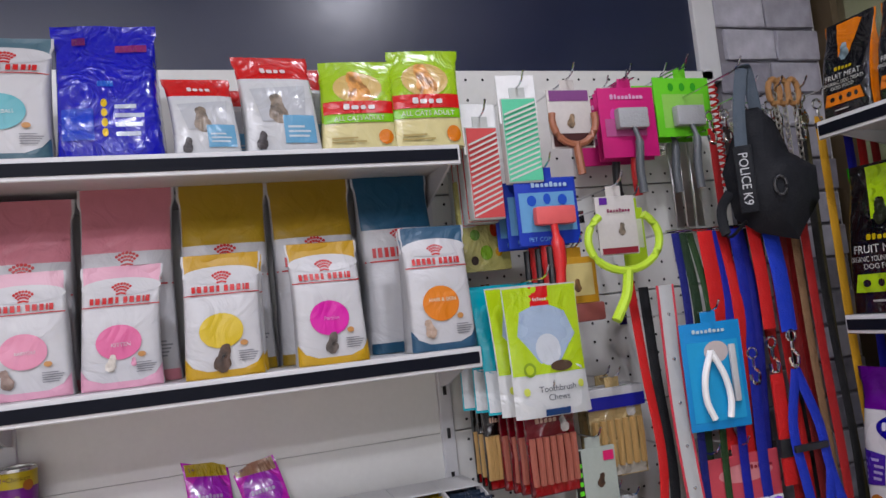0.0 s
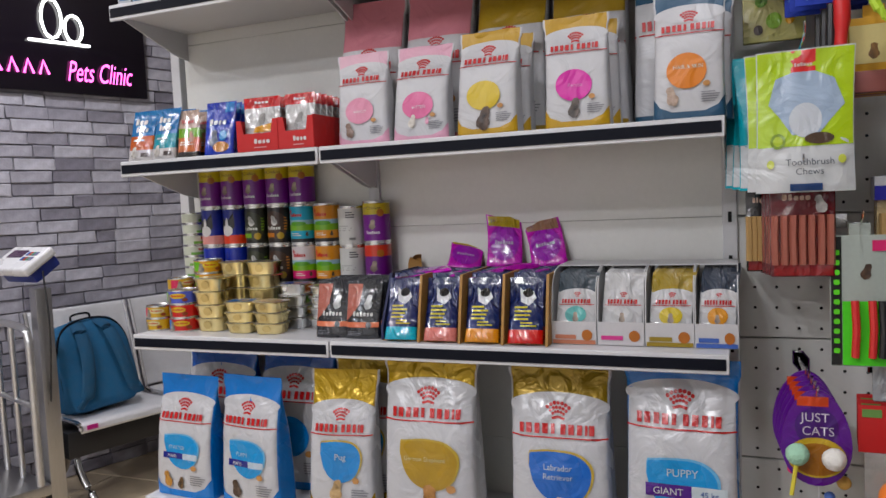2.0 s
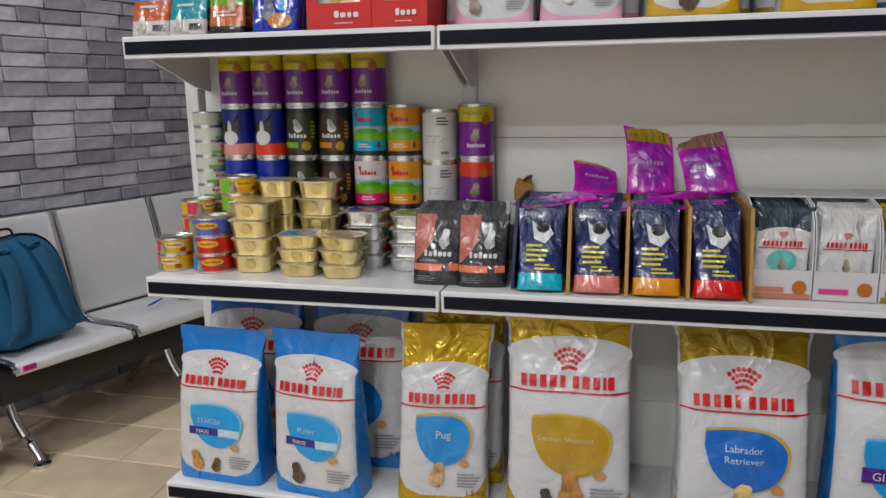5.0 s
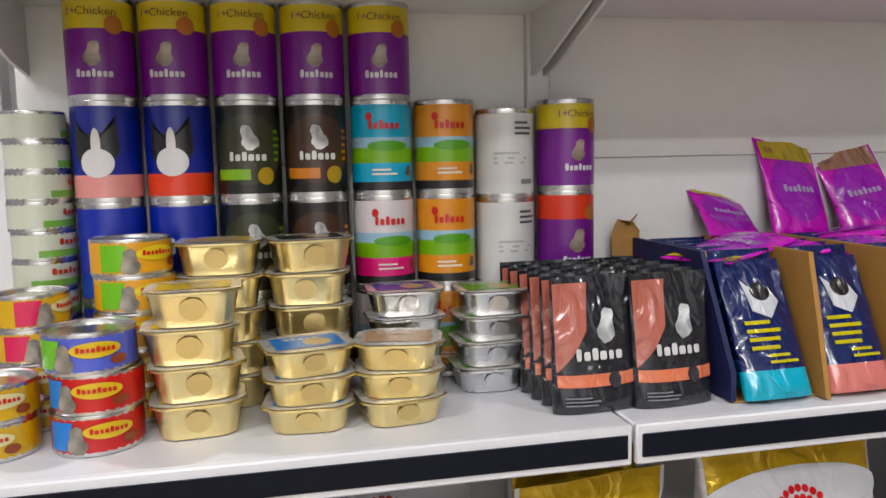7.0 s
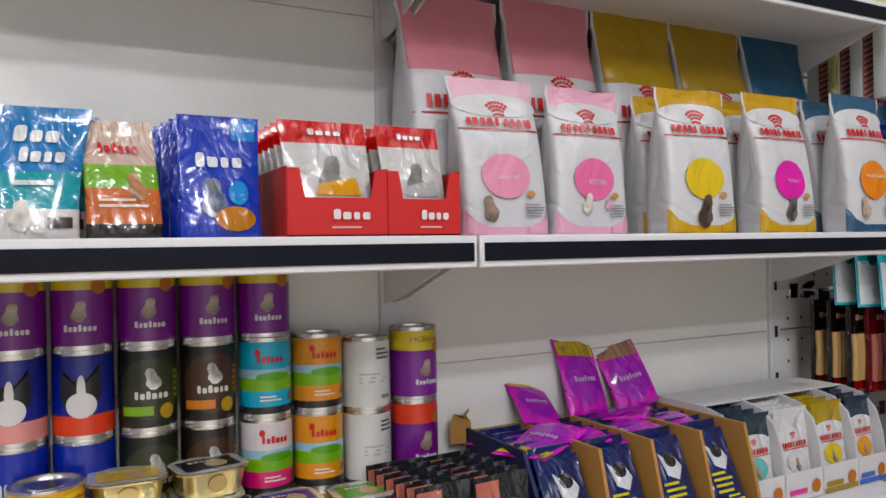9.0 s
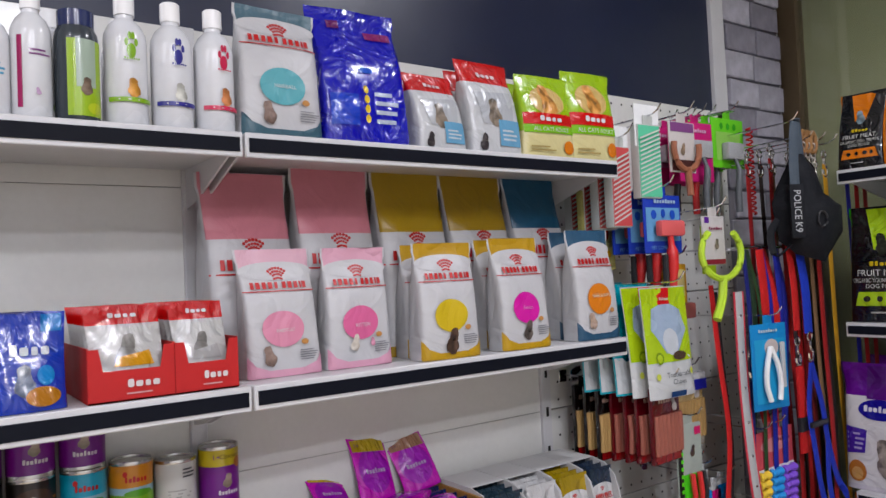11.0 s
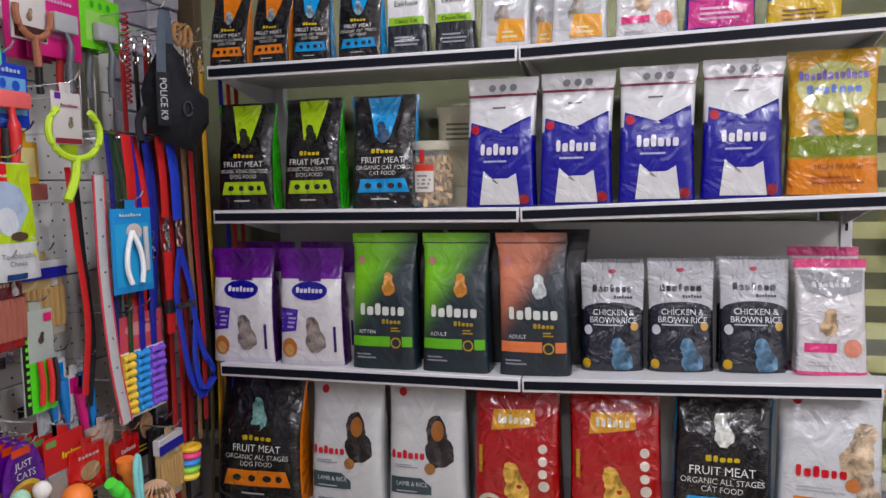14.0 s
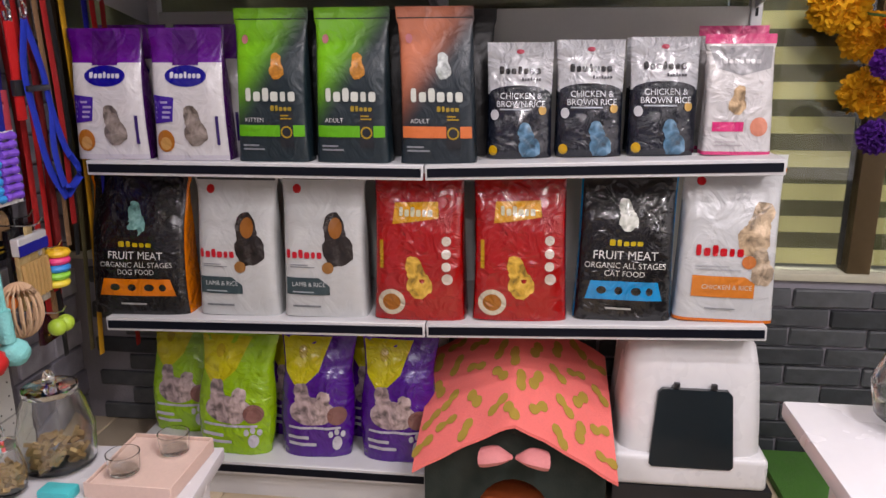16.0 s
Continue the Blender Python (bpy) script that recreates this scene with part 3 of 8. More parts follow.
def crown_bag(m, w, h, d, top, bottom, panel, pics, label, texts=(), finish="gloss", topfin=None, split=0.72, kg=None, dome=True, seed=None, group="bags of dry food", shape="ell", band=None, side="d8d8da"):
    """White dry food bag with coloured head and foot, red crown emblem and mark over a red line."""
    tf = topfin or finish
    zones = [(0.055, bottom, tf), (split, "dcdcde", finish), (1.0, top, tf)]
    dec = []
    if dome:
        dec.append(("ell", 0, split - 0.015, 0.97, 0.075, "dcdcde"))
    if panel:
        # the foot colour climbs both edges
        for e in (-1, 1):
            dec.append(("poly", ((e * 0.985, 0.01), (e * 0.985, 0.17), (e * 0.80, 0.095), (e * 0.45, 0.055), (e * 0.45, 0.01)), bottom + ":" + (tf if tf == "foil" else finish)))
    dec += [("crown", 0.0, split - 0.045, 0.34, RED), ("caps", 0.0, split - 0.128, 1.5, 0.052, RED), ("rect", -0.95, split - 0.178, 0.95, split - 0.170, RED)]
    if panel:
        if shape == "ell":
            dec.append(("ell", -0.05, 0.37, 0.56, 0.14, panel))
        else:
            dec.append(("poly", tuple((a + 0.02, b + 0.005) for a, b in SHIELD), "c9b060" if topfin else "8cc4ea"))
            dec.append(("poly", tuple((a * 0.95, 0.38 + (b - 0.38) * 0.96) for a, b in SHIELD), panel))
    if band:
        dec.append(("rect", -0.62, 0.322, 0.10, 0.372, band))
        dec.append(("rect", 0.10, 0.322, 0.62, 0.372, "d4e2ee"))
    for s, u, v, size, col in texts:
        dec.append(("txt", s, u, v, size, 1.5, col))
    for u, v, s, col in pics:
        dec.append(("pic", u, v, s, col))
    dec.append(("bars", 0.6, 0.16, 0.5, 0.09, 5, "9a9a9e"))
    dec.append(("ell", 0.5, 0.26, 0.1, 0.022, "c99a6a"))
    if kg:
        dec.append(("txt", kg, 0.75, 0.09, 0.045, 0.4, INK))
    return bag("dry_food_bag", m, w, h, d, zones, dec, label, group=group, finish=finish, seed=seed, side=side)


# ---- shelf two by the wall: large bags behind, small ones before
PINKT, PINKL = "dc98a2", "e8b4c4"
for x, w, h, top, lab in ((0.79, 0.178, 0.37, PINKT, "large white and dusty pink kitten food bag"), (0.968, 0.178, 0.385, PINKT, "large white and dusty pink kitten food bag"),
                          (1.150, 0.178, 0.388, "b2962c", "large white and dark gold cat food bag"), (1.333, 0.178, 0.392, "aa8e28", "large white and dark gold cat food bag"),
                          (1.515, 0.172, 0.40, "305a74", "large white and slate blue cat food bag")):
    crown_bag(L_at(x, 0.135, S2, random.uniform(-2, 2)), w, h, 0.10, top, top, None, (), lab, split=0.66, dome=False, finish="matte", seed=int(x * 100))
front = [
    (0.807, 0.140, 0.222, "ecc3d0", "f0b9cc", "f0a6bc", ((-0.45, 0.16, 0.26, "8d7a70"),), (("BABYCAT", 0, 0.36, 0.036, "f4f0f0"),), "small white and pale pink kitten food bag"),
    (0.957, 0.140, 0.222, "eab9c9", "f0b9cc", "ee86ad", ((-0.25, 0.2, 0.22, "dfd7cc"), (0.3, 0.2, 0.12, "e6a7bd")), (("KITTEN", 0, 0.35, 0.045, "f7eaf0"),), "small white and pale pink kitten food bag"),
    (1.133, 0.142, 0.226, "c4a045", "c9a545", "dcc24f", ((-0.05, 0.14, 0.36, "5d4a3e"),), (), "small white and gold cat food bag with yellow disc"),
    (1.331, 0.138, 0.234, "c4a045", "c9a545", "e055b0", ((-0.05, 0.16, 0.3, "6e6660"),), (("Persian", 0, 0.37, 0.045, "f0b5da"),), "small white and gold cat food bag with pink disc"),
    (1.552, 0.138, 0.25, "41617a", "41617a", "e8922e", ((-0.45, 0.17, 0.28, "b9a596"),), (("HAIR & SKIN", 0, 0.40, 0.042, "fbf3e4"),), "small white and slate blue cat food bag with orange panel"),
]
for x, w, h, top, bot, pan, pics, txt, lab in front:
    b = crown_bag(L_at(x, 0.058 if x < 1.1 else 0.012, S2, random.uniform(-4, 3)), w, h, 0.062, top, bot, pan, pics, lab, txt, split=0.84, dome=True, finish="matte", seed=int(x * 77), group="small bags of dry food")
    if x > 1.1:
        copy_thing(b, L_at(x + 0.012, 0.078, S2, random.uniform(-3, 3)))

# ---- top shelf by the wall
crown_bag(L_at(0.80, 0.012, S1, 2), 0.152, 0.232, 0.07, "5a7480", "4f6c78", "74b4bd", ((-0.4, 0.16, 0.26, "8b7a72"),), "white and grey blue cat food bag with teal panel",
          (("HAIRBALL", 0, 0.37, 0.04, "eef6f6"),), split=0.86, finish="matte")
bag("dry_food_bag", L_at(0.967, 0.012, S1, -4), 0.182, 0.262, 0.095, [(1.0, "1b2fb4", "film")],
    [("bars", 0.42, 0.26, 0.55, 0.26, 4, "cfd6ea"), ("ell", -0.05, 0.38, 0.06, 0.03, "e3c437"), ("ell", -0.05, 0.31, 0.06, 0.03, "e3c437"), ("ell", -0.05, 0.24, 0.06, 0.03, "e3c437"), ("ell", -0.05, 0.17, 0.06, 0.03, "e3c437"),
     ("rect", -0.85, 0.12, -0.25, 0.34, "2b57c8"), ("rect", 0.2, 0.78, 0.8, 0.84, "8a3f74"), ("rect", -0.15, 0.5, 0.15, 0.54, "3f6ad0"), ("rect", -0.6, 0.84, -0.35, 0.9, "6a2b66")],
    "shiny royal blue cat food bag, back turned outward", finish="film", wrinkle=0.008)
for x, w, h in ((1.135, 0.122, 0.152), (1.275, 0.145, 0.195)):
    b = bag("dry_food_bag", L_at(x, 0.012, S1, 3), w, h, 0.06, [(0.76, "dfe1e3"), (1.0, "c42836")],
            [("brand", 0, 0.85, 0.7, 0.07, 4, "f2dfe0"), ("poly", ((-0.75, 0.64), (0.75, 0.68), (0.6, 0.32), (-0.55, 0.3)), "c9ccd0"), ("pic", -0.1, 0.42, 0.42, "8f8478"), ("rect", 0.0, 0.08, 0.85, 0.36, "86b4d4"), ("pic", -0.6, 0.1, 0.25, "4a4648"), ("bars", 0.4, 0.2, 0.6, 0.14, 3, "dbe8f2")],
            "white cat food bag with red head and pale blue panel", group="bags with red head")
    copy_thing(b, L_at(x + 0.03, 0.085, S1, -3))
for x, h in ((1.42, 0.186), (1.562, 0.21)):
    b = bag("dry_food_bag", L_at(x, 0.010, S1, -3), 0.152, h, 0.06, [(0.22, "e9dfae"), (0.30, "e9dfae"), (1.0, "a6c82f")],
            [("ell", 0, 0.68, 0.66, 0.18, "dcc08a"), ("pic", 0, 0.66, 0.5, "d9a066"), ("rect", -0.94, 0.38, 0.94, 0.52, "d02a2c"), ("brand", 0, 0.45, 0.9, 0.08, 4, "f6eeee"), ("rect", -0.94, 0.28, 0.94, 0.37, "8cc63c"), ("txt", "ALL CATS ADULT", 0, 0.325, 0.07, 1.5, "eef4d8"), ("ell", 0.68, 0.12, 0.2, 0.08, "dc8a3c"), ("bars", -0.3, 0.1, 0.9, 0.08, 2, "b8a878")],
            "lime green cat food bag with red band", group="lime green bags", finish="gloss")
    copy_thing(b, L_at(x + 0.012, 0.09, S1, 2))

# ---- fourth shelf by the wall: big bags
for x, top in ((0.24, "2468b4"), (0.49, "2468b4")):
    crown_bag(L_at(x, 0.150, S4, 2), 0.235, 0.395, 0.11, top, BLUE, "3a94dc", (), "tall white and blue puppy food bag", split=0.78, kg="4 kg", seed=int(x * 50), group="large puppy food bags", side="2a6cb8")
crown_bag(L_at(0.222, 0.020, S4, -3), 0.20, 0.325, 0.085, BLUE, "2f8fda", "4aa2de", ((-0.45, 0.14, 0.22, "b98a4a"), (0.0, 0.12, 0.17, "6b5232")), "white and blue starter food bag for large dogs",
          (("STARTER", -0.1, 0.42, 0.045, "c3def2"), ("MAXI", -0.28, 0.347, 0.040, "e4eaf6")), split=0.80, shape="poly", group="puppy food bags", band="1f2f86", side="2f86cc")
crown_bag(L_at(0.448, 0.008, S4, -5), 0.195, 0.335, 0.085, BLUE, "2f8fda", "4aa2de", ((-0.35, 0.14, 0.24, "4a3628"),), "white and blue puppy food bag for large dogs",
          (("PUPPY", -0.1, 0.42, 0.045, "c3def2"), ("MAXI", -0.28, 0.347, 0.040, "e4eaf6")), split=0.80, shape="poly", kg="1 kg", group="puppy food bags", band="1f2f86", side="2f86cc")
for x, y in ((0.708, 0.03), (0.725, 0.125)):
    crown_bag(L_at(x, y, S4, 6), 0.182, 0.36 + 0.03 * (y > 0.1), 0.085, GOLD, GOLD, "3f95d6", ((-0.1, 0.18, 0.3, "c9ab80"),), "white and gold foil pug puppy food bag", (("Pug", 0.05, 0.42, 0.06, "dceaf6"),),
              split=0.74, topfin="foil", kg="1.5 kg", shape="poly", group="gold foil puppy food bags")
crown_bag(L_at(0.955, 0.012, S4, 3), 0.238, 0.412, 0.115, GOLD, GOLD, "b9982f", ((0.05, 0.17, 0.34, "a97c48"), (-0.32, 0.12, 0.2, "3b3028")), "white and gold foil shepherd puppy food bag", (("German Shepherd", -0.05, 0.42, 0.035, "e8dcae"),),
          split=0.80, topfin="foil", shape="poly", kg="3 kg", group="gold foil puppy food bags")
crown_bag(L_at(1.262, 0.030, S4, 1), 0.235, 0.40, 0.115, "a48a2e", GOLD, "3478c8", ((-0.02, 0.17, 0.34, "dcc08c"),), "white and gold foil labrador puppy food bag", (("Labrador", 0, 0.44, 0.045, "d8e6f6"), ("Retriever", 0, 0.39, 0.045, "d8e6f6")),
          split=0.77, topfin="foil", kg="3 kg", shape="poly", group="gold foil puppy food bags")
g = crown_bag(L_at(1.518, 0.022, S4, -3), 0.238, 0.415, 0.12, BLUE, "2f8fda", "4aa2de", ((-0.25, 0.12, 0.36, "ded9d2"), (-0.15, 0.24, 0.16, "5a4232")), "white and blue puppy food bag for giant dogs",
              (("PUPPY", 0.05, 0.46, 0.055, "d3e8f6"),), split=0.84, shape="poly", group="large puppy food bags", seed=3, side="2f86cc")
sec, surf, _ = bag_surface(0.238, 0.415, 0.12, "bag", 3, 0.005)
print_on(g, surf, 0.238, 0.415, [("rect", -0.6, 0.335, 0.2, 0.40, "5a2d86"), ("txt", "GIANT", -0.2, 0.367, 0.05, 0.7, "f4eefa"), ("rect", 0.2, 0.335, 0.8, 0.40, "e4eef8"), ("txt", "45 kg", 0.5, 0.367, 0.04, 0.5, "3a5a9a")], lift=0.0034)

# ---- base shelf by the wall
for x, w, h, top, pan, pics, txt, lab, fin in (
        (0.205, 0.24, 0.425, GOLD, "2f8ed0", ((-0.05, 0.2, 0.3, "3a2d26"),), (("Rottweiler", 0, 0.42, 0.05, "cfe6f6"),), "white and gold foil rottweiler puppy food bag", "foil"),
        (0.495, 0.235, 0.428, GOLD, "b99a34", ((0.0, 0.2, 0.3, "d2b98a"),), (), "white and gold foil retriever food bag", "foil"),
        (0.775, 0.235, 0.438, GOLD, "2f66c0", ((-0.05, 0.18, 0.28, "2c2624"),), (("Shepherd", 0, 0.42, 0.04, "b8cfee"),), "white and gold foil shepherd food bag with blue panel", "foil"),
        (1.0, 0.182, 0.44, "d9d9da", None, ((0.0, 0.26, 0.3, "85837f"),), (), "plain white cat food bag", None),
        (1.19, 0.182, 0.438, "d9d9da", None, ((0.0, 0.24, 0.22, "6f6d6a"),), (), "plain white kitten food bag", None)):
    crown_bag(L_at(x, 0.012, S5, random.uniform(-4, 2)), w, h, 0.10, top, top, pan, pics, lab, txt, split=0.80, topfin=fin, shape="poly", group="bags on the base shelf", seed=int(x * 90))

# ---- shelves by the window
def fruit_bag(m, w, h, d, accent, title, lab, group, pic="8fa0a8", sidecol=None):
    return bag("dry_food_bag", m, w, h, d, [(1.0, "131418", "film")],
               [("poly", ((-0.5, 0.98), (0.5, 0.98), (0.22, 0.62), (-0.22, 0.62)), accent if title != "ORGANIC ALL STAGES" else "1c1d22"), ("pic", 0.0, 0.66, 0.32, pic), ("brand", 0.0, 0.5, 0.7, 0.05, 5, "c9b52a"),
                ("txt", "FRUIT MEAT", 0, 0.425, 0.075, 1.5, "e6e6e2"), ("txt", title, 0, 0.36, 0.052, 1.65, "d8d8d2"), ("txt", "CAT FOOD" if "CAT" in lab.upper() else "DOG FOOD", 0, 0.31, 0.05, 1.2, "d8d8d2"),
                ("poly", ((-0.78, 0.14), (0.78, 0.14), (0.68, 0.26), (-0.68, 0.26)), accent), ("ell", -0.45, 0.2, 0.1, 0.025, "22231e"), ("ell", -0.1, 0.2, 0.08, 0.025, "22231e"), ("ell", 0.25, 0.2, 0.1, 0.025, "22231e"), ("ell", 0.52, 0.2, 0.07, 0.025, "22231e"),
                ("bars", 0, 0.085, 0.7, 0.03, 1, "b8b8b4")],
               lab, group=group, finish="film", wrinkle=0.007, side=sidecol or accent)


LIME, SKY, ORANGE = "a8c82a", "3a9ad0", "e08a2a"
fruit_bag(R_at(-0.150, 2.475, R1, 4), 0.128, 0.222, 0.065, ORANGE, "ORGANIC DOG TREATS", "glossy black dog food bag with orange sides", "small black bags")
fruit_bag(R_at(-0.288, 2.478, R1, -3), 0.132, 0.222, 0.065, ORANGE, "ORGANIC DOG TREATS", "glossy black dog food bag with orange sides", "small black bags")
fruit_bag(R_at(-0.424, 2.480, R1, 5), 0.128, 0.22, 0.065, SKY, "ORGANIC CAT TREATS", "glossy black cat food bag with sky blue sides", "small black bags")
fruit_bag(R_at(-0.577, 2.475, R1, -2), 0.142, 0.218, 0.065, SKY, "ORGANIC CAT TREATS", "glossy black cat food bag with sky blue sides", "small black bags")
for y, w in ((-0.716, 0.128), (-0.857, 0.122)):
    b = bag("dry_food_bag", R_at(y, 2.50, R1, random.uniform(-3, 3)), w, 0.226, 0.06, [(0.40, "252a31"), (0.8, "e6e6e6"), (1.0, "c8222e")],
            [("brand", 0, 0.88, 0.8, 0.06, 4, "f2e0e0"), ("txt", "Exklusiv", 0, 0.68, 0.10, 1.6, "26262a"), ("rect", -0.85, 0.40, 0.85, 0.50, "8fb83a"), ("txt", "Classic Cat" if y > -0.8 else "Classic Dog", 0, 0.45, 0.07, 1.5, "1e2a10"), ("bars", 0, 0.2, 1.2, 0.14, 3, "9aa0a6")],
            "white and black bag with red head and green band", group="bags with green band", finish="gloss")
for y, w, h in ((-1.0, 0.142, 0.212), (-1.095, 0.09, 0.2), (-1.203, 0.152, 0.206)):
    bag("dry_food_bag", R_at(y, 2.49 + 0.06 * (w < 0.1), R1, 2), w, h, 0.06, [(0.78, "d9dadb"), (1.0, "c63a3c")],
        [("brand", 0, 0.87, 0.7, 0.06, 4, "f4e4e4"), ("poly", ((-0.8, 0.72), (0.8, 0.72), (0.7, 0.2), (-0.7, 0.2)), "bfc0c2"), ("pic", -0.1, 0.46, 0.5, "9a938b"), ("poly", ((-0.35, 0.1), (0.8, 0.1), (0.8, 0.38), (-0.2, 0.4)), "e3a53a"), ("bars", 0.2, 0.2, 0.6, 0.12, 2, "f0dcb0")],
        "pale grey bag with red head and yellow panel", group="bags with red head and yellow panel")


def pale_bag(m, w, h, lab):
    return bag("dry_food_bag", m, w, h, 0.07, [(0.03, "e36a92"), (0.92, "e4e2e2"), (1.0, "e56f96")],
               [("poly", ((-0.9, 0.9), (0.9, 0.9), (0.85, 0.72), (0, 0.66), (-0.7, 0.72)), "a9a9ac"), ("brand", 0, 0.78, 1.1, 0.06, 7, "e6e6e8"), ("pic", -0.1, 0.45, 0.42, "cbb294"), ("ell", 0.55, 0.24, 0.26, 0.08, "dd9a86"), ("rect", -0.8, 0.2, 0.1, 0.28, "df5f8c"), ("bars", -0.3, 0.1, 0.8, 0.06, 2, "c9c4c6")],
               lab, finish="film", wrinkle=0.005)


pale_bag(R_at(-1.378, 2.50, R1, -2), 0.166, 0.24, "white bag with grey band and pink seams")
bag("dry_food_bag", R_at(-1.562, 2.50, R1, 3), 0.18, 0.24, 0.08, [(1.0, "28307c")], [("brand", 0, 0.62, 1.4, 0.12, 5, "d8d4e6"), ("rect", -0.9, 0.1, 0.9, 0.4, "c8508c"), ("bars", 0, 0.25, 1.2, 0.16, 3, "e9c2da"), ("pic", 0.3, 0.75, 0.25, "c9b7a6")], "dark blue bag with pink foot panel", finish="film")
bag("dry_food_bag", R_at(-1.76, 2.50, R1, -3), 0.18, 0.235, 0.08, [(0.35, "d9b93a"), (1.0, "2b6fbf")], [("pic", 0, 0.55, 0.5, "a9c2d6"), ("bars", 0, 0.18, 1.2, 0.14, 3, "7a5f1c"), ("brand", 0, 0.85, 1.1, 0.08, 5, "dfe9f3")], "blue and yellow pet food bag", finish="film")

# second shelf by the window
T2 = lambda y: R2 + max(0, (RYD - y)) * 0.030
fruit_bag(R_at(-0.197, 2.462, R2, 3), 0.192, 0.325, 0.09, LIME, "ORGANIC YOUNG DOG FOOD", "glossy black dog food bag with lime green sides", "black bags", "2a2c20", "3fa02a")
fruit_bag(R_at(-0.416, 2.462, R2, -2), 0.192, 0.33, 0.09, LIME, "ORGANIC YOUNG DOG FOOD", "glossy black dog food bag with lime green sides", "black bags", "2a2c20", "3fa02a")
fruit_bag(R_at(-0.642, 2.470, R2, 2), 0.205, 0.33, 0.09, SKY, "ORGANIC CAT FOOD", "glossy black cat food bag with sky blue head", "black bags", "2d4a68")
bag("dry_food_bag", R_at(-0.842, 2.60, R2, 4), 0.15, 0.30, 0.08, [(1.0, "c9c3ac")], [("bars", 0, 0.75, 1.2, 0.2, 4, "6f705e"), ("poly", ((-0.7, 0.6), (0.7, 0.6), (0.5, 0.2), (-0.5, 0.2)), "b5ae94")], "beige paper cat food bag", finish="matte")
for y in (-0.985, -1.194, -1.405, -1.615):
    b = bag("litter_bag", R_at(y, 2.462, T2(y), random.uniform(-3, 3)), 0.198, 0.358, 0.075, [(0.06, "2c2a8c"), (0.55, "2f2c92"), (1.0, "dfdfe0")],
            [("poly", ((-0.9, 0.52), (-0.86, 0.66), (-0.45, 0.56), (0.45, 0.56), (0.86, 0.70), (0.9, 0.52)), "2f2c92"), ("rect", -0.96, 0.855, 0.96, 0.875, "7a3a4c"), ("bars", 0, 0.77, 0.5, 0.03, 1, "6a6a70"),
             ("ell", -0.3, 0.925, 0.1, 0.028, "8f9093"), ("ell", 0.0, 0.925, 0.1, 0.028, "8f9093"), ("ell", 0.3, 0.925, 0.1, 0.028, "8f9093"), ("ell", -0.72, 0.60, 0.12, 0.035, "b03a44"),
             ("brand", 0.0, 0.44, 1.15, 0.11, 6, "eceaf4"), ("bars", 0, 0.355, 0.9, 0.03, 1, "b9b6dc"), ("poly", ((-0.55, 0.02), (0.6, 0.02), (0.5, 0.26), (0.25, 0.22), (-0.2, 0.22), (-0.45, 0.28)), "e3e3e2"), ("ell", 0.72, 0.06, 0.14, 0.04, "8e2f3a")],
            "white and purple blue cat litter bag with punched holes", "litter bag", "purple blue litter bags", finish="gloss", wrinkle=0.005)
bag("dry_food_bag", R_at(-1.826, 2.465, T2(-1.83), -2), 0.212, 0.362, 0.09, [(0.24, "dd8f2e"), (1.0, "c9a040")],
    [("ell", 0, 0.74, 0.8, 0.18, "c4c48a"), ("brand", 0, 0.82, 1.5, 0.09, 12, "8a7fb8"), ("brand", 0, 0.72, 1.2, 0.08, 7, "7d8fc4"), ("pic", -0.4, 0.42, 0.34, "8a8470"), ("pic", 0.35, 0.5, 0.28, "6f7a3c"), ("rect", -0.95, 0.26, 0.95, 0.40, "7c8a3a"), ("txt", "HIGH PRAIRIE", 0.1, 0.19, 0.05, 1.3, "7a4410"), ("bars", 0.1, 0.1, 1.1, 0.07, 2, "a8601c")],
    "orange and olive dog food bag with meadow picture", finish="film", wrinkle=0.006)

# third shelf by the window
T3 = lambda y: R3 + max(0, (RYD - y)) * 0.032
for y in (-0.166, -0.398):
    for k in (0, 1):
        bag("litter_bag", R_at(y - 0.02 * k, 2.465 + 0.10 * k, R3, (3, -2)[k]), 0.212, 0.352 + 0.012 * k, 0.09, [(0.04, "d8d4dc"), (0.74, "e4e2e4"), (1.0, "6d2390")],
            [("poly", ((-0.35, 0.72), (0.35, 0.72), (0.3, 0.98), (-0.3, 0.98)), "5a1a78"), ("ell", 0.0, 0.64, 0.56, 0.08, "2c2a8c"), ("brand", 0.0, 0.645, 0.85, 0.06, 7, "e6e4f0"), ("pic", 0.15, 0.25, 0.52, "8e857f"),
             ("poly", ((-0.93, 0.5), (-0.35, 0.48), (-0.42, 0.3), (-0.93, 0.28)), "54409a"), ("bars", -0.65, 0.39, 0.45, 0.15, 4, "b9b0d8"), ("ell", -0.65, 0.15, 0.24, 0.085, "b07a4a"), ("ell", -0.65, 0.13, 0.15, 0.05, "c9a070"), ("rect", 0.72, 0.12, 0.8, 0.34, "3c2a66")],
            "white cat food bag with purple head", group="purple headed bags", finish="gloss", side="4a2a5c")
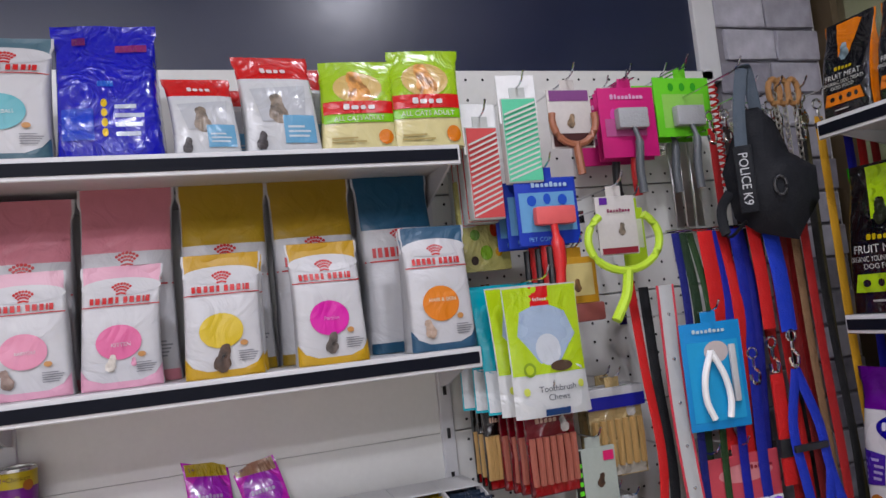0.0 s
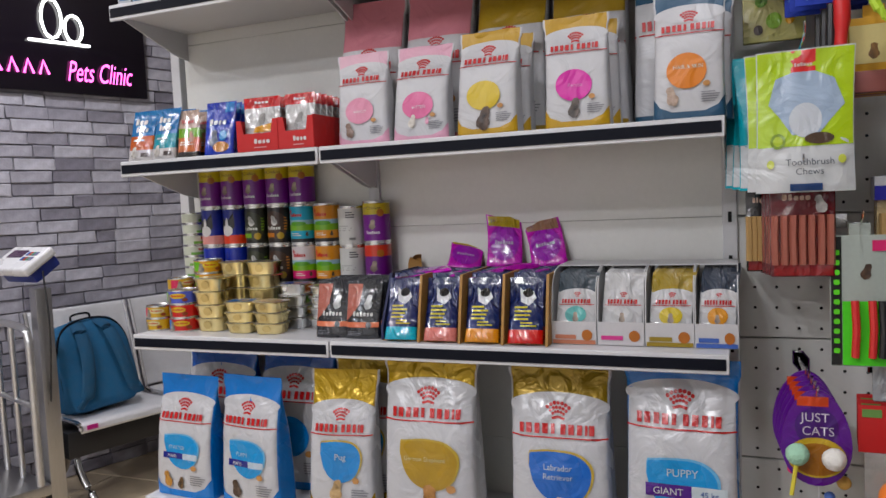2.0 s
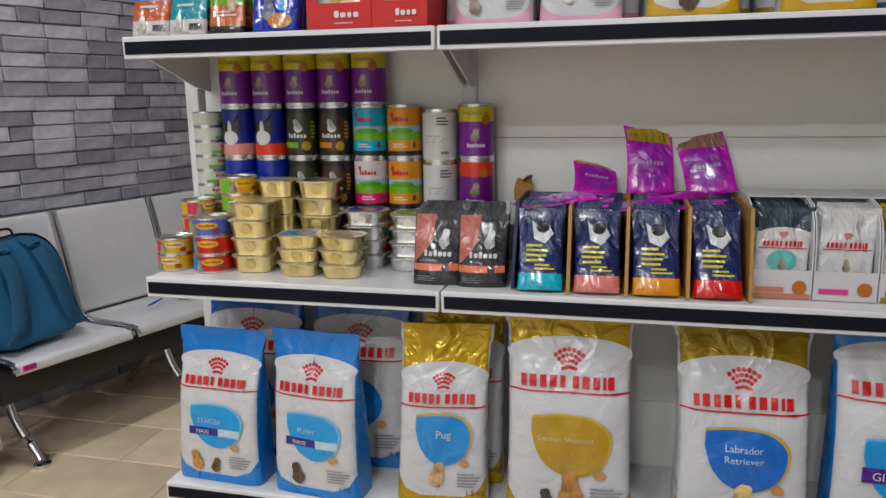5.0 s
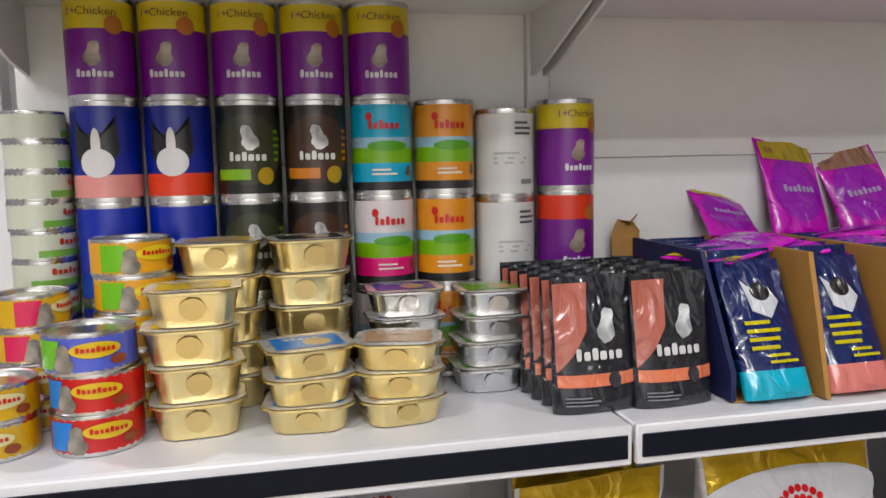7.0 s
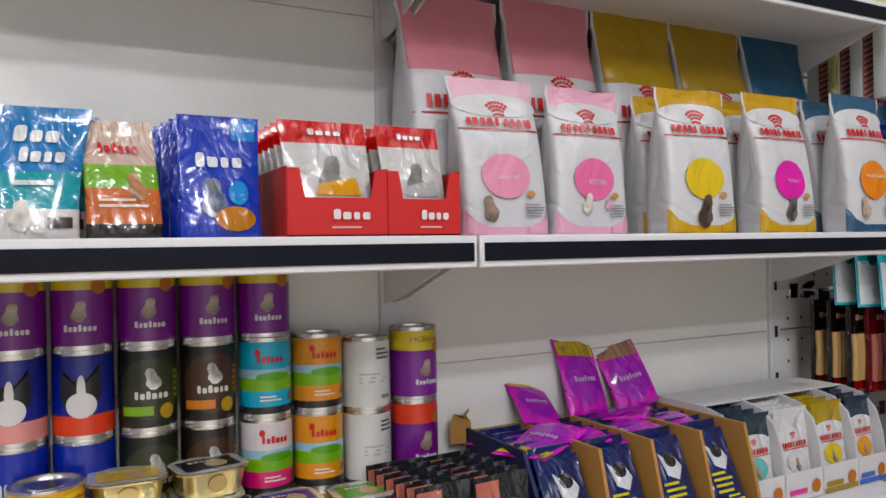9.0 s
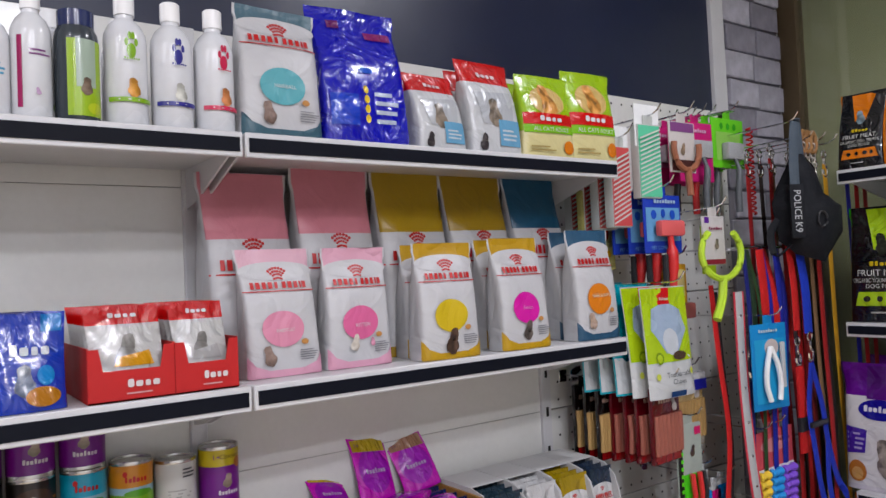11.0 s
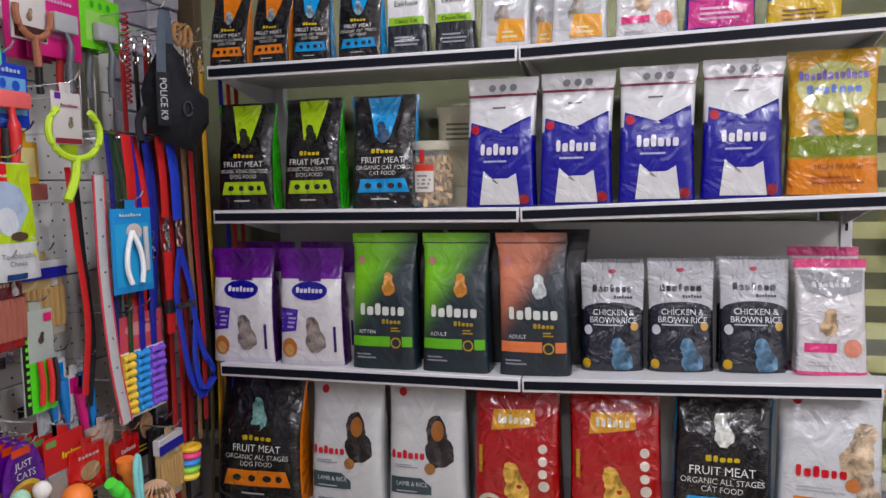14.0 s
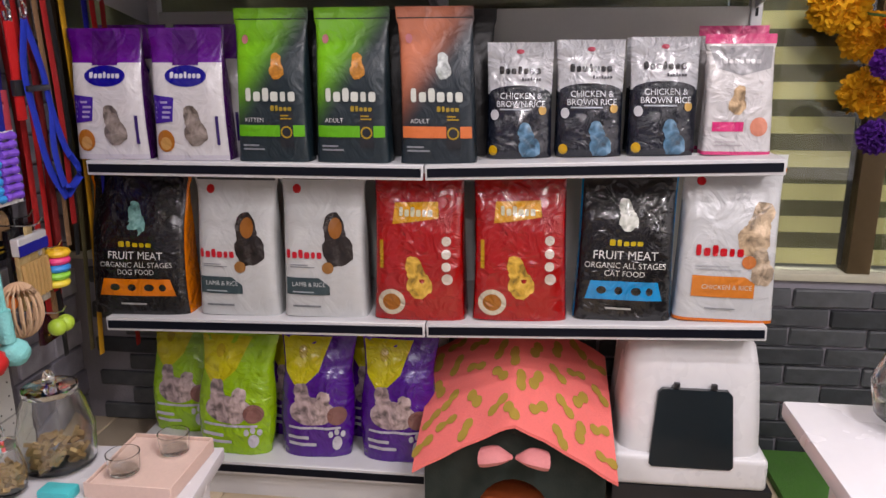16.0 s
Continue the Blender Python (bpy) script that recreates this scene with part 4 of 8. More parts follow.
for y, c1, c2, acc, txt in ((-0.63, "28353b", "84c43a", "6fb52c", "KITTEN"), (-0.848, "28353b", "84c43a", "6fb52c", "ADULT"), (-1.078, "2b353c", "cf8a72", "e08a64", "ADULT")):
    b = bag("dry_food_bag", R_at(y, 2.462, R3, random.uniform(-2, 2)), 0.202, 0.40, 0.085, [(1.0, c1, "fade" + c2)],
            [("rect", -0.97, 0.925, 0.97, 0.932, "1c2428"), ("ell", -0.68, 0.80, 0.09, 0.03, "cf8f96"), ("pic", 0.2, 0.62, 0.34, "c08a4c" if acc == "6fb52c" else "bcc2c0"), ("brand", 0.0, 0.44, 1.45, 0.11, 6, "e2e6de"), ("brand", 0.3, 0.355, 0.6, 0.045, 5, "a8934a"),
             ("txt", txt, -0.45, 0.28, 0.04, 0.6, "e6e6e6"), ("rect", -0.92, 0.17, 0.92, 0.245, acc), ("rect", 0.25, 0.1, 0.62, 0.33, "2a2d33"), ("ell", 0.43, 0.2, 0.16, 0.04, "b59a3c"), ("ell", 0.43, 0.2, 0.12, 0.03, "2a2d33"), ("bars", 0.43, 0.3, 0.3, 0.04, 2, "b59a3c"), ("bars", -0.5, 0.1, 0.6, 0.05, 2, "9a9da2")],
            "matte charcoal cat food bag with " + ("green flash" if acc == "6fb52c" else "salmon flash"), group="charcoal bags", finish="matte", wrinkle=0.003)
    bag("dry_food_bag", R_at(y - 0.035, 2.60, R3, 2), 0.20, 0.40, 0.085, [(1.0, "16181b", "matte")], [("brand", 0, 0.5, 1.1, 0.06, 6, "4a4c50")], "matte black cat food bag standing behind", group="charcoal bags behind", finish="matte", wrinkle=0.003)
for y in (-1.288, -1.474, -1.663):
    b = bag("dry_food_bag", R_at(y, 2.52, T3(y), random.uniform(-2, 2)), 0.176, 0.302, 0.075, [(0.56, "20242f", "film"), (1.0, "d4d6da", "film")],
            [("ell", 0, 0.56, 0.94, 0.075, "20242f"), ("brand", 0, 0.76, 1.3, 0.085, 7, "26262c"), ("brand", 0.35, 0.685, 0.6, 0.04, 7, "55555c"), ("ell", 0.0, 0.92, 0.12, 0.02, "c86a78"),
             ("txt", "CHICKEN &", 0.05, 0.545, 0.075, 1.3, "dfe1e6"), ("txt", "BROWN RICE", 0.05, 0.475, 0.075, 1.5, "dfe1e6"), ("bars", 0.05, 0.43, 1.3, 0.03, 1, "b4b8c0"), ("pic", 0.3, 0.14, 0.55, "5f7f96"), ("ell", -0.76, 0.38, 0.13, 0.045, "d6d6da"), ("ell", 0.72, 0.42, 0.12, 0.04, "c8a468"), ("ell", -0.78, 0.07, 0.13, 0.045, "d8b03a")],
            "glossy navy and silver dog food pouch", group="navy and silver pouches", style="pouch", finish="film", wrinkle=0.005)
    copy_thing(b, R_at(y, 2.61, T3(y), 3))
pale_bag(R_at(-1.85, 2.52, T3(-1.85), 3), 0.176, 0.302, "white bag with grey band and pink seams")
pale_bag(R_at(-1.85, 2.62, T3(-1.85), -3), 0.176, 0.325, "white bag with grey band and pink seams")

# fourth shelf by the window
T4 = lambda y: R4 + (RYD - y) * (0.033 if y < RYD else 0.020)
fruit_bag(R_at(-0.195, 2.465, T4(-0.195), 2), 0.30, 0.42, 0.13, ORANGE, "ORGANIC ALL STAGES", "large glossy black dog food bag with orange side", "large black bags", "7fa6a0")
fruit_bag(R_at(-1.578, 2.475, T4(-1.578), -2), 0.265, 0.43, 0.13, SKY, "ORGANIC ALL STAGES", "large glossy black cat food bag with blue label", "large black bags", "dfe3d8")
for y in (-0.493, -0.75):
    bag("dry_food_bag", R_at(y, 2.475, T4(y), random.uniform(-2, 2)), 0.245, 0.415, 0.11, [(0.93, "dcdedd", "matte"), (0.955, "3a3d40", "matte"), (1.0, "d6d8d7", "matte")],
        [("ell", -0.6, 0.87, 0.1, 0.03, "c4303c"), ("pic", 0.35, 0.52, 0.62, "2e2622"), ("ell", 0.32, 0.62, 0.16, 0.07, "9c6a3a"), ("brand", -0.45, 0.44, 0.9, 0.075, 6, "c8404a"), ("ell", 0.12, 0.35, 0.14, 0.04, "a07850"), ("bars", -0.5, 0.36, 0.6, 0.03, 2, "9a9da0"),
         ("poly", ((-0.9, 0.16), (0.15, 0.16), (0.15, 0.22), (-0.1, 0.28), (-0.9, 0.28)), "47565a"), ("txt", "LAMB & RICE", -0.35, 0.235, 0.045, 0.8, "e4e8e8"), ("bars", -0.4, 0.18, 0.7, 0.02, 1, "b9c2c4"), ("bars", -0.3, 0.08, 0.9, 0.03, 1, "8a8d90")],
        "white dog food bag with grey label", group="white dog food bags", finish="matte", side="cfd1d0")
for y in (-1.022, -1.302):
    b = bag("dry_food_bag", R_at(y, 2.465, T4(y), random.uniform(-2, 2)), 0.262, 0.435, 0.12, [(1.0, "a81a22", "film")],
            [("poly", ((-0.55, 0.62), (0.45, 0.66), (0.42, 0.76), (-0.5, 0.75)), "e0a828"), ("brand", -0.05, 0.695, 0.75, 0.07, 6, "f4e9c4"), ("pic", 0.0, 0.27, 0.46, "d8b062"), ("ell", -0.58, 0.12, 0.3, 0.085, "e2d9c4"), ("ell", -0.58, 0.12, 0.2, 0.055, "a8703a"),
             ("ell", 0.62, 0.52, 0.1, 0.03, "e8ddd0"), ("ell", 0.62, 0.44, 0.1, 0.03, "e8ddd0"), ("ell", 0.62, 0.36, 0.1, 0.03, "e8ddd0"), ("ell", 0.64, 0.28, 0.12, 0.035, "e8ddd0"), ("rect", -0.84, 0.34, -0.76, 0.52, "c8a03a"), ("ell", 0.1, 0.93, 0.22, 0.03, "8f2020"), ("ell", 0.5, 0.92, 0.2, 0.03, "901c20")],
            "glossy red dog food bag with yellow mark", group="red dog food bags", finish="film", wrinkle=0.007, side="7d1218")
bag("dry_food_bag", R_at(-1.842, 2.468, T4(-1.842), -3), 0.258, 0.44, 0.12, [(0.02, "d87f4a"), (0.90, "e0e2e3"), (0.92, "d8854f"), (1.0, "dfe1e2")],
    [("ell", -0.62, 0.84, 0.09, 0.026, "c43040"), ("pic", 0.5, 0.56, 0.55, "c9b49a"), ("pic", 0.68, 0.34, 0.4, "bfae9a"), ("brand", -0.2, 0.44, 1.0, 0.085, 6, "c83a44"), ("bars", -0.2, 0.34, 0.9, 0.04, 2, "c4c6c8"), ("poly", ((-0.7, 0.16), (0.55, 0.16), (0.55, 0.25), (0.35, 0.29), (-0.7, 0.29)), "e0935c"), ("txt", "CHICKEN & RICE", 0.0, 0.225, 0.04, 1.0, "f4e4d4"), ("ell", 0.4, 0.38, 0.14, 0.04, "cf8a62"), ("bars", 0, 0.09, 0.8, 0.02, 1, "a9abad")],
    "white cat food bag with orange bands", finish="gloss")

# base shelf by the window: litter sacks
for y, x, w, h, base in ((-0.215, 2.58, 0.215, 0.36, "9cc424"), (-0.43, 2.465, 0.245, 0.365, "9fc626"), (-0.695, 2.475, 0.225, 0.37, "5c2490"), (-0.94, 2.475, 0.225, 0.37, "5c2490"), (-0.60, 2.60, 0.22, 0.38, "5c2490"), (-0.86, 2.61, 0.22, 0.385, "5c2490")):
    bag("litter_sack", R_at(y, x, R5, random.uniform(-5, 5)), w, h, 0.12, [(1.0, base, "film")],
        [("poly", ((-0.95, 0.97), (0.35, 0.97), (0.1, 0.72), (-0.45, 0.56), (-0.9, 0.7)), "d4cc22"), ("ell", -0.05, 0.40, 0.62, 0.115, "b09ea0:photo"), ("pic", -0.3, 0.46, 0.5, "b8a6a6"), ("pic", 0.2, 0.42, 0.46, "c4b2b0"), ("ell", 0.6, 0.37, 0.25, 0.08, "8e6a66"), ("ell", -0.4, 0.86, 0.12, 0.05, "b8a81c"),
         ("rect", -0.7, 0.255, 0.7, 0.275, "dcd6e6"), ("bars", -0.35, 0.15, 0.8, 0.12, 2, "e2dcea"), ("ell", 0.62, 0.13, 0.13, 0.06, "e4e0ea"), ("ell", 0.45, 0.21, 0.06, 0.03, "e4e0ea"), ("ell", 0.6, 0.23, 0.06, 0.03, "e4e0ea"), ("ell", 0.76, 0.21, 0.06, 0.03, "e4e0ea")],
        "yellow and " + ("lime green" if base[0] == "9" else "purple") + " plastic cat litter sack", "litter sack", "litter sacks", "sack", finish="film", wrinkle=0.012)


# ---------------------------------------------------------------- cans, trays, bottles
TIN = mat("bare_tin", (0.62, 0.62, 0.6), 0.25, metal=1.0, vary=0.04)
GOLDTRAY = mat("gold_aluminium", (0.82, 0.69, 0.34), 0.28, metal=1.0, bump=0.15, scale=60, vary=0.06)
SILVERTRAY = mat("silver_aluminium", (0.72, 0.73, 0.74), 0.25, metal=1.0, bump=0.15, scale=60, vary=0.06)


def can(m, r, h, zones, decals, label, group):
    ob = thing("food_can", m, label, "food can", group)
    bm = bmesh.new()
    lathe(bm, [(r * 0.90, 0.002), (r * 0.99, 0), (r, 0.002), (r * 0.985, 0.005), (r * 0.985, h - 0.005), (r, h - 0.002), (r * 0.985, h), (r * 0.93, h - 0.001), (r * 0.92, h - 0.004), (r * 0.5, h - 0.004), (r * 0.48, h - 0.003)], 28)
    part("tin", bm, TIN, ob)
    last = 0.0
    for top, col in zones:
        bm = bmesh.new()
        lathe(bm, [(r * 0.992, h * (0.055 + 0.89 * last)), (r * 0.992, h * (0.055 + 0.89 * top))], 32, cap=False)
        part("paper_label", bm, print_mat(col, "tin"), ob)
        last = top

    def surf(u, v, off=0.0):
        a = u * 1.35
        q = r * 0.992 + off * 0.6
        return Vector((q * math.sin(a), -q * math.cos(a), h * (0.055 + 0.89 * v)))

    if decals:
        print_on(ob, surf, 2.7 * r, h, decals, "tin")
    return ob


CR, CH = 0.0365, 0.1102
purple = can(L_at(0.205, 0.247, S3 + 3 * CH), CR, CH, [(0.70, "7d1c90"), (1.0, "d9c63a")], [("txt", "Chicken", 0.1, 0.88, 0.12, 0.8, "5a4a18"), ("ell", 0.45, 0.74, 0.2, 0.1, "b57a3c"), ("pic", -0.02, 0.42, 0.3, "8d8074"), ("brand", 0.0, 0.22, 0.75, 0.11, 7, "efe6f2"), ("txt", "1+", -0.4, 0.88, 0.12, 0.3, "7a2a8c")],
             "purple cat food can with yellow head", "purple cans")
for x in (0.2815, 0.358, 0.4345, 0.512):
    copy_thing(purple, L_at(x, 0.247, S3 + 3 * CH, random.uniform(-6, 6)))
copy_thing(purple, L_at(0.742, 0.240, S3 + 2 * CH, 8))
redp = can(L_at(0.742, 0.240, S3 + CH, 5), CR, CH, [(0.70, "741c84"), (1.0, "d8542a")], [("ell", 0.4, 0.78, 0.2, 0.1, "b57a3c"), ("pic", 0.0, 0.42, 0.34, "8d8074"), ("brand", 0.0, 0.2, 0.75, 0.1, 7, "efe6f2")], "purple cat food can with red head", "purple cans")
copy_thing(redp, L_at(0.742, 0.240, S3, -4))
for x, foot in ((0.205, "e0a09a"), (0.2815, "dd5a34")):
    b = can(L_at(x, 0.247, S3 + 2 * CH), CR, CH, [(0.25, foot), (1.0, "20368c")], [("poly", ((-0.6, 0.5), (-0.55, 0.85), (-0.3, 0.7), (0.1, 0.72), (0.35, 0.9), (0.4, 0.5), (0.1, 0.28), (-0.4, 0.28)), "1d1d20"), ("ell", -0.08, 0.38, 0.36, 0.16, "e6e4e2"), ("ell", -0.08, 0.58, 0.1, 0.18, "e6e4e2")],
            "blue cat food can with black and white shape", "blue cans")
    c = can(L_at(x, 0.247, S3 + CH), CR, CH, [(0.22, "1b57a8"), (1.0, "2140a0")], [("brand", 0.0, 0.55, 0.8, 0.22, 5, "dfe6f4"), ("ell", 0.1, 0.2, 0.3, 0.07, "c08040")], "blue cat food can with white mark", "blue cans")
    copy_thing(c, L_at(x, 0.247, S3, 6))
for x, col, acc in ((0.358, "20241c", "86b03a"), (0.4345, "231d1a", "d08a3a")):
    b = can(L_at(x, 0.247, S3 + 2 * CH), CR, CH, [(1.0, col)], [("ell", 0.0, 0.5, 0.85, 0.4, "3c3f2c" if acc[0] == "8" else "4a3426"), ("pic", 0.05, 0.62, 0.32, "cfcfcc"), ("brand", 0.0, 0.42, 0.85, 0.13, 6, "e9ebe2"), ("rect", -0.75, 0.16, 0.05, 0.28, acc), ("ell", 0.4, 0.2, 0.2, 0.1, "b59a3c"), ("bars", 0.72, 0.55, 0.2, 0.4, 5, acc)],
            "black cat food can with " + ("green" if acc[0] == "8" else "orange") + " band", "black cans")
    for k in (0, 1):
        copy_thing(b, L_at(x, 0.247, S3 + k * CH, random.uniform(-8, 8)))
for x, rows in ((0.512, (("3fb0d0", 2), ("df4c86", 1), ("df4c86", 0))), (0.588, (("dd9a3e", 2), ("dd9a3e", 1), ("dd9a3e", 0)))):
    for col, k in rows:
        can(L_at(x, 0.243, S3 + k * CH, random.uniform(-5, 5)), CR, CH, [(0.10, "2a2a2c"), (0.32, col), (0.50, "7fae3c"), (0.62, "a9c8d8"), (1.0, col if k == 2 or x > 0.55 else "e7dfe0")],
            [("brand", 0.0, 0.76, 0.75, 0.13, 6, "c4282c"), ("ell", 0.1, 0.52, 0.5, 0.06, "5f9a34"), ("ell", -0.35, 0.86, 0.08, 0.05, "c4282c"), ("bars", 0.0, 0.22, 0.6, 0.1, 2, "f0e6d8"), ("pic", 0.62, 0.22, 0.14, "5a4a3c")], "painted label dog food can with meadow band", "meadow cans")
whitecan = can(L_at(0.664, 0.243, S3 + 2 * CH - 0.008), CR, CH - 0.003, [(1.0, "e2e2df")], [("bars", 0.3, 0.82, 0.5, 0.2, 3, "55555a"), ("bars", -0.05, 0.45, 0.85, 0.18, 3, "b9b9b6"), ("rect", 0.2, 0.12, 0.55, 0.18, "8a8a88")], "plain white labelled cat food can", "white cans")
for k in (0, 1):
    copy_thing(whitecan, L_at(0.664, 0.243, S3 + k * (CH - 0.004), 9))


def flat_can(m, r, h, col, acc, mark, label, group):
    return can(m, r, h, [(1.0, col)], [("poly", ((-0.85, 0.1), (-0.5, 0.1), (-0.35, 0.9), (-0.85, 0.9)), acc), ("pic", -0.3, 0.35, 0.28, "9a9488"), ("ell", 0.2, 0.62, 0.4, 0.22, mark), ("brand", 0.2, 0.64, 0.6, 0.2, 8, "c4342c"), ("ell", 0.55, 0.3, 0.14, 0.14, "8a4a2c")], label, group)


FH = 0.0375
a = flat_can(L_at(0.215, 0.086, S3, 10), 0.041, FH, "c4242c", "4a8ad0", "e0c030", "flat red cat food can", "flat cans")
copy_thing(a, L_at(0.217, 0.087, S3 + FH, -4))
flat_can(L_at(0.213, 0.085, S3 + 2 * FH, 4), 0.041, FH, "6a74c8", "7ab83a", "e0c030", "flat lilac cat food can", "flat cans")
y1 = flat_can(L_at(0.238, 0.169, S3, 4), 0.0405, FH, "e0a82c", "7ab83a", "e8d040", "flat yellow cat food can", "flat cans")
for k in range(1, 5):
    copy_thing(y1, L_at(0.238 + 0.002 * (k % 2), 0.169, S3 + k * FH, 8 * k))
y2 = flat_can(L_at(0.127, 0.085, S3, -5), 0.0365, 0.034, "d6b04a", "d44a6a", "e8e0b0", "flat yellow and pink cat food can", "flat cans")
copy_thing(y2, L_at(0.128, 0.086, S3 + 0.034, 12))
for k in range(4):
    copy_thing(y2, L_at(0.140, 0.163, S3 + k * 0.034, 20 * k))
thin = can(L_at(0.132, 0.242, S3, 0), 0.033, 0.032, [(1.0, "d8dccb")], [("rect", -0.9, 0.1, 0.9, 0.35, "7fae5a"), ("brand", 0, 0.65, 0.9, 0.3, 7, "b04a3a")], "small flat cat food can with pale green label", "small flat cans")
for k in range(1, 10):
    copy_thing(thin, L_at(0.132 + 0.001 * (k % 3), 0.242, S3 + k * 0.032, 15 * k))


def tray(m, w, d, h, metal, lid, label, group):
    """Pressed aluminium tray with chamfered corners, ribbed wall, rim and foil lid."""
    ob = thing("food_tray", m, label, "food tray", group)
    n = 64

    def ring(s, z, rib):
        out = []
        for k in range(n):
            a = 2 * math.pi * (k + 0.5) / n
            c, q = math.cos(a), math.sin(a)
            f = 1 / (abs(c) ** 5 + abs(q) ** 5) ** 0.2
            f *= 1 - 0.022 * rib * (k % 2)
            f = min(f, 1.16)
            out.append(Vector((w / 2 * s * c * f, d / 2 * s * q * f, z)))
        return out
    bm = bmesh.new()
    rows = [ring(0.74, 0, 0), ring(0.78, 0.001, 1), ring(0.90, h - 0.006, 1.6), ring(0.92, h - 0.004, 0), ring(1.0, h - 0.0035, 0), ring(1.0, h - 0.0015, 0), ring(0.95, h - 0.001, 0)]
    vr = [[bm.verts.new(p) for p in r] for r in rows]
    for p, q in zip(vr, vr[1:]):
        for k in range(n):
            bm.faces.new((p[k], p[(k + 1) % n], q[(k + 1) % n], q[k]))
    bm.faces.new(vr[0])
    part("shell", bm, metal, ob)
    bm = bmesh.new()
    star(bm, lambda u, v, off: Vector((u, v, h - 0.0006 + off)), [(p.x, p.y) for p in ring(0.97, 0, 0)], 0.0)
    part("lid", bm, mat("lid_foil", (0.7, 0.68, 0.62), 0.25, metal=0.6, bump=0.3, scale=60), ob)
    flat = lambda u, v, off: Vector((u * w / 2, (v - 0.5) * d, h - 0.0006 + off * 0.4))
    print_on(ob, flat, w, d, [("rect", -0.75, 0.2, 0.75, 0.8, lid), ("ell", 0.2, 0.45, 0.3, 0.2, "c9b08a"), ("brand", -0.1, 0.62, 0.8, 0.12, 5, "e8e4da")], "tin")
    bm = bmesh.new()
    star(bm, lambda u, v, off: Vector((u * w / 2, -d / 2 * (0.80 + 0.11 * v) - 0.001, v * h)), ellipse(0.0, 0.5, 0.26, 0.3, 20), 0)
    part("embossed_oval", bm, mat("embossed_gold", (0.66, 0.52, 0.22), 0.42, metal=1.0) if metal is GOLDTRAY else metal, ob)
    return ob


g1 = tray(L_at(0.305, 0.098, S3, 5), 0.092, 0.080, 0.036, GOLDTRAY, "d8b83a", "ribbed gold aluminium cat food tray", "gold trays")
for k in range(1, 4):
    copy_thing(g1, L_at(0.305 + random.uniform(-0.004, 0.004), 0.098, S3 + 0.036 * k, random.uniform(-5, 10)))
for k in range(5):
    copy_thing(g1, L_at(0.325 + random.uniform(-0.004, 0.004), 0.182, S3 + 0.036 * k, random.uniform(-8, 8)))
g2 = tray(L_at(0.418, 0.178, S3, 5), 0.092, 0.080, 0.036, GOLDTRAY, "26282c", "ribbed gold aluminium tray with black lid", "gold trays")
for k in range(1, 5):
    copy_thing(g2, L_at(0.418 + random.uniform(-0.004, 0.004), 0.178, S3 + 0.036 * k, random.uniform(-8, 12)))
g3 = tray(L_at(0.412, 0.084, S3, -4), 0.090, 0.078, 0.028, GOLDTRAY, "3a8ad0", "ribbed gold aluminium tray with blue lid", "gold trays")
for k in (1, 2):
    copy_thing(g3, L_at(0.412, 0.084, S3 + 0.028 * k, 6 * k))
g4 = tray(L_at(0.502, 0.082, S3, 8), 0.090, 0.078, 0.028, GOLDTRAY, "c9a88a", "ribbed gold aluminium tray with beige lid", "gold trays")
for k in (1, 2):
    copy_thing(g4, L_at(0.503, 0.082, S3 + 0.028 * k, -6 * k))
s1 = tray(L_at(0.523, 0.172, S3, 0), 0.088, 0.082, 0.030, SILVERTRAY, "2a4a9a", "silver aluminium cat food tray with blue lid", "silver trays")
s2 = tray(L_at(0.617, 0.165, S3, 0), 0.086, 0.082, 0.029, SILVERTRAY, "6aa03a", "silver aluminium cat food tray with green lid", "silver trays")
for k in range(1, 4):
    copy_thing(s1, L_at(0.523, 0.172, S3 + 0.030 * k, random.uniform(-4, 4)))
    copy_thing(s2, L_at(0.617 + 0.002 * k, 0.165, S3 + 0.029 * k, random.uniform(-4, 4)))


def pouch(m, w, h, zones, decals, label, group, d=0.03, finish="film", wrinkle=0.003, name="food_pouch"):
    return bag(name, m, w, h, d, zones, decals, label, "food pouch", group, "pouch", finish, wrinkle)


# dark pouches with salmon flash, in two files
for x, y in ((0.702, 0.035), (0.789, 0.032)):
    p = pouch(L_at(x, y, S3, random.uniform(-4, 4)), 0.092, 0.137, [(1.0, "2a2b30")], [("poly", ((-0.95, 0.3), (-0.95, 0.95), (-0.1, 0.95), (-0.2, 0.6), (-0.5, 0.45)), "b5766a"), ("pic", 0.3, 0.62, 0.38, "c9cccb"), ("brand", 0.05, 0.43, 1.2, 0.11, 6, "e6e6e4"), ("rect", -0.94, 0.2, 0.94, 0.29, "dd8a70"), ("ell", 0.4, 0.24, 0.16, 0.06, "3a3a3e"), ("bars", -0.4, 0.1, 0.8, 0.08, 3, "8a8b90")],
              "charcoal cat food pouch with salmon flash", "charcoal pouches")
    for k in range(1, 6):
        copy_thing(p, L_at(x - 0.003 * k, y + 0.026 * k, S3, random.uniform(-5, 5)))

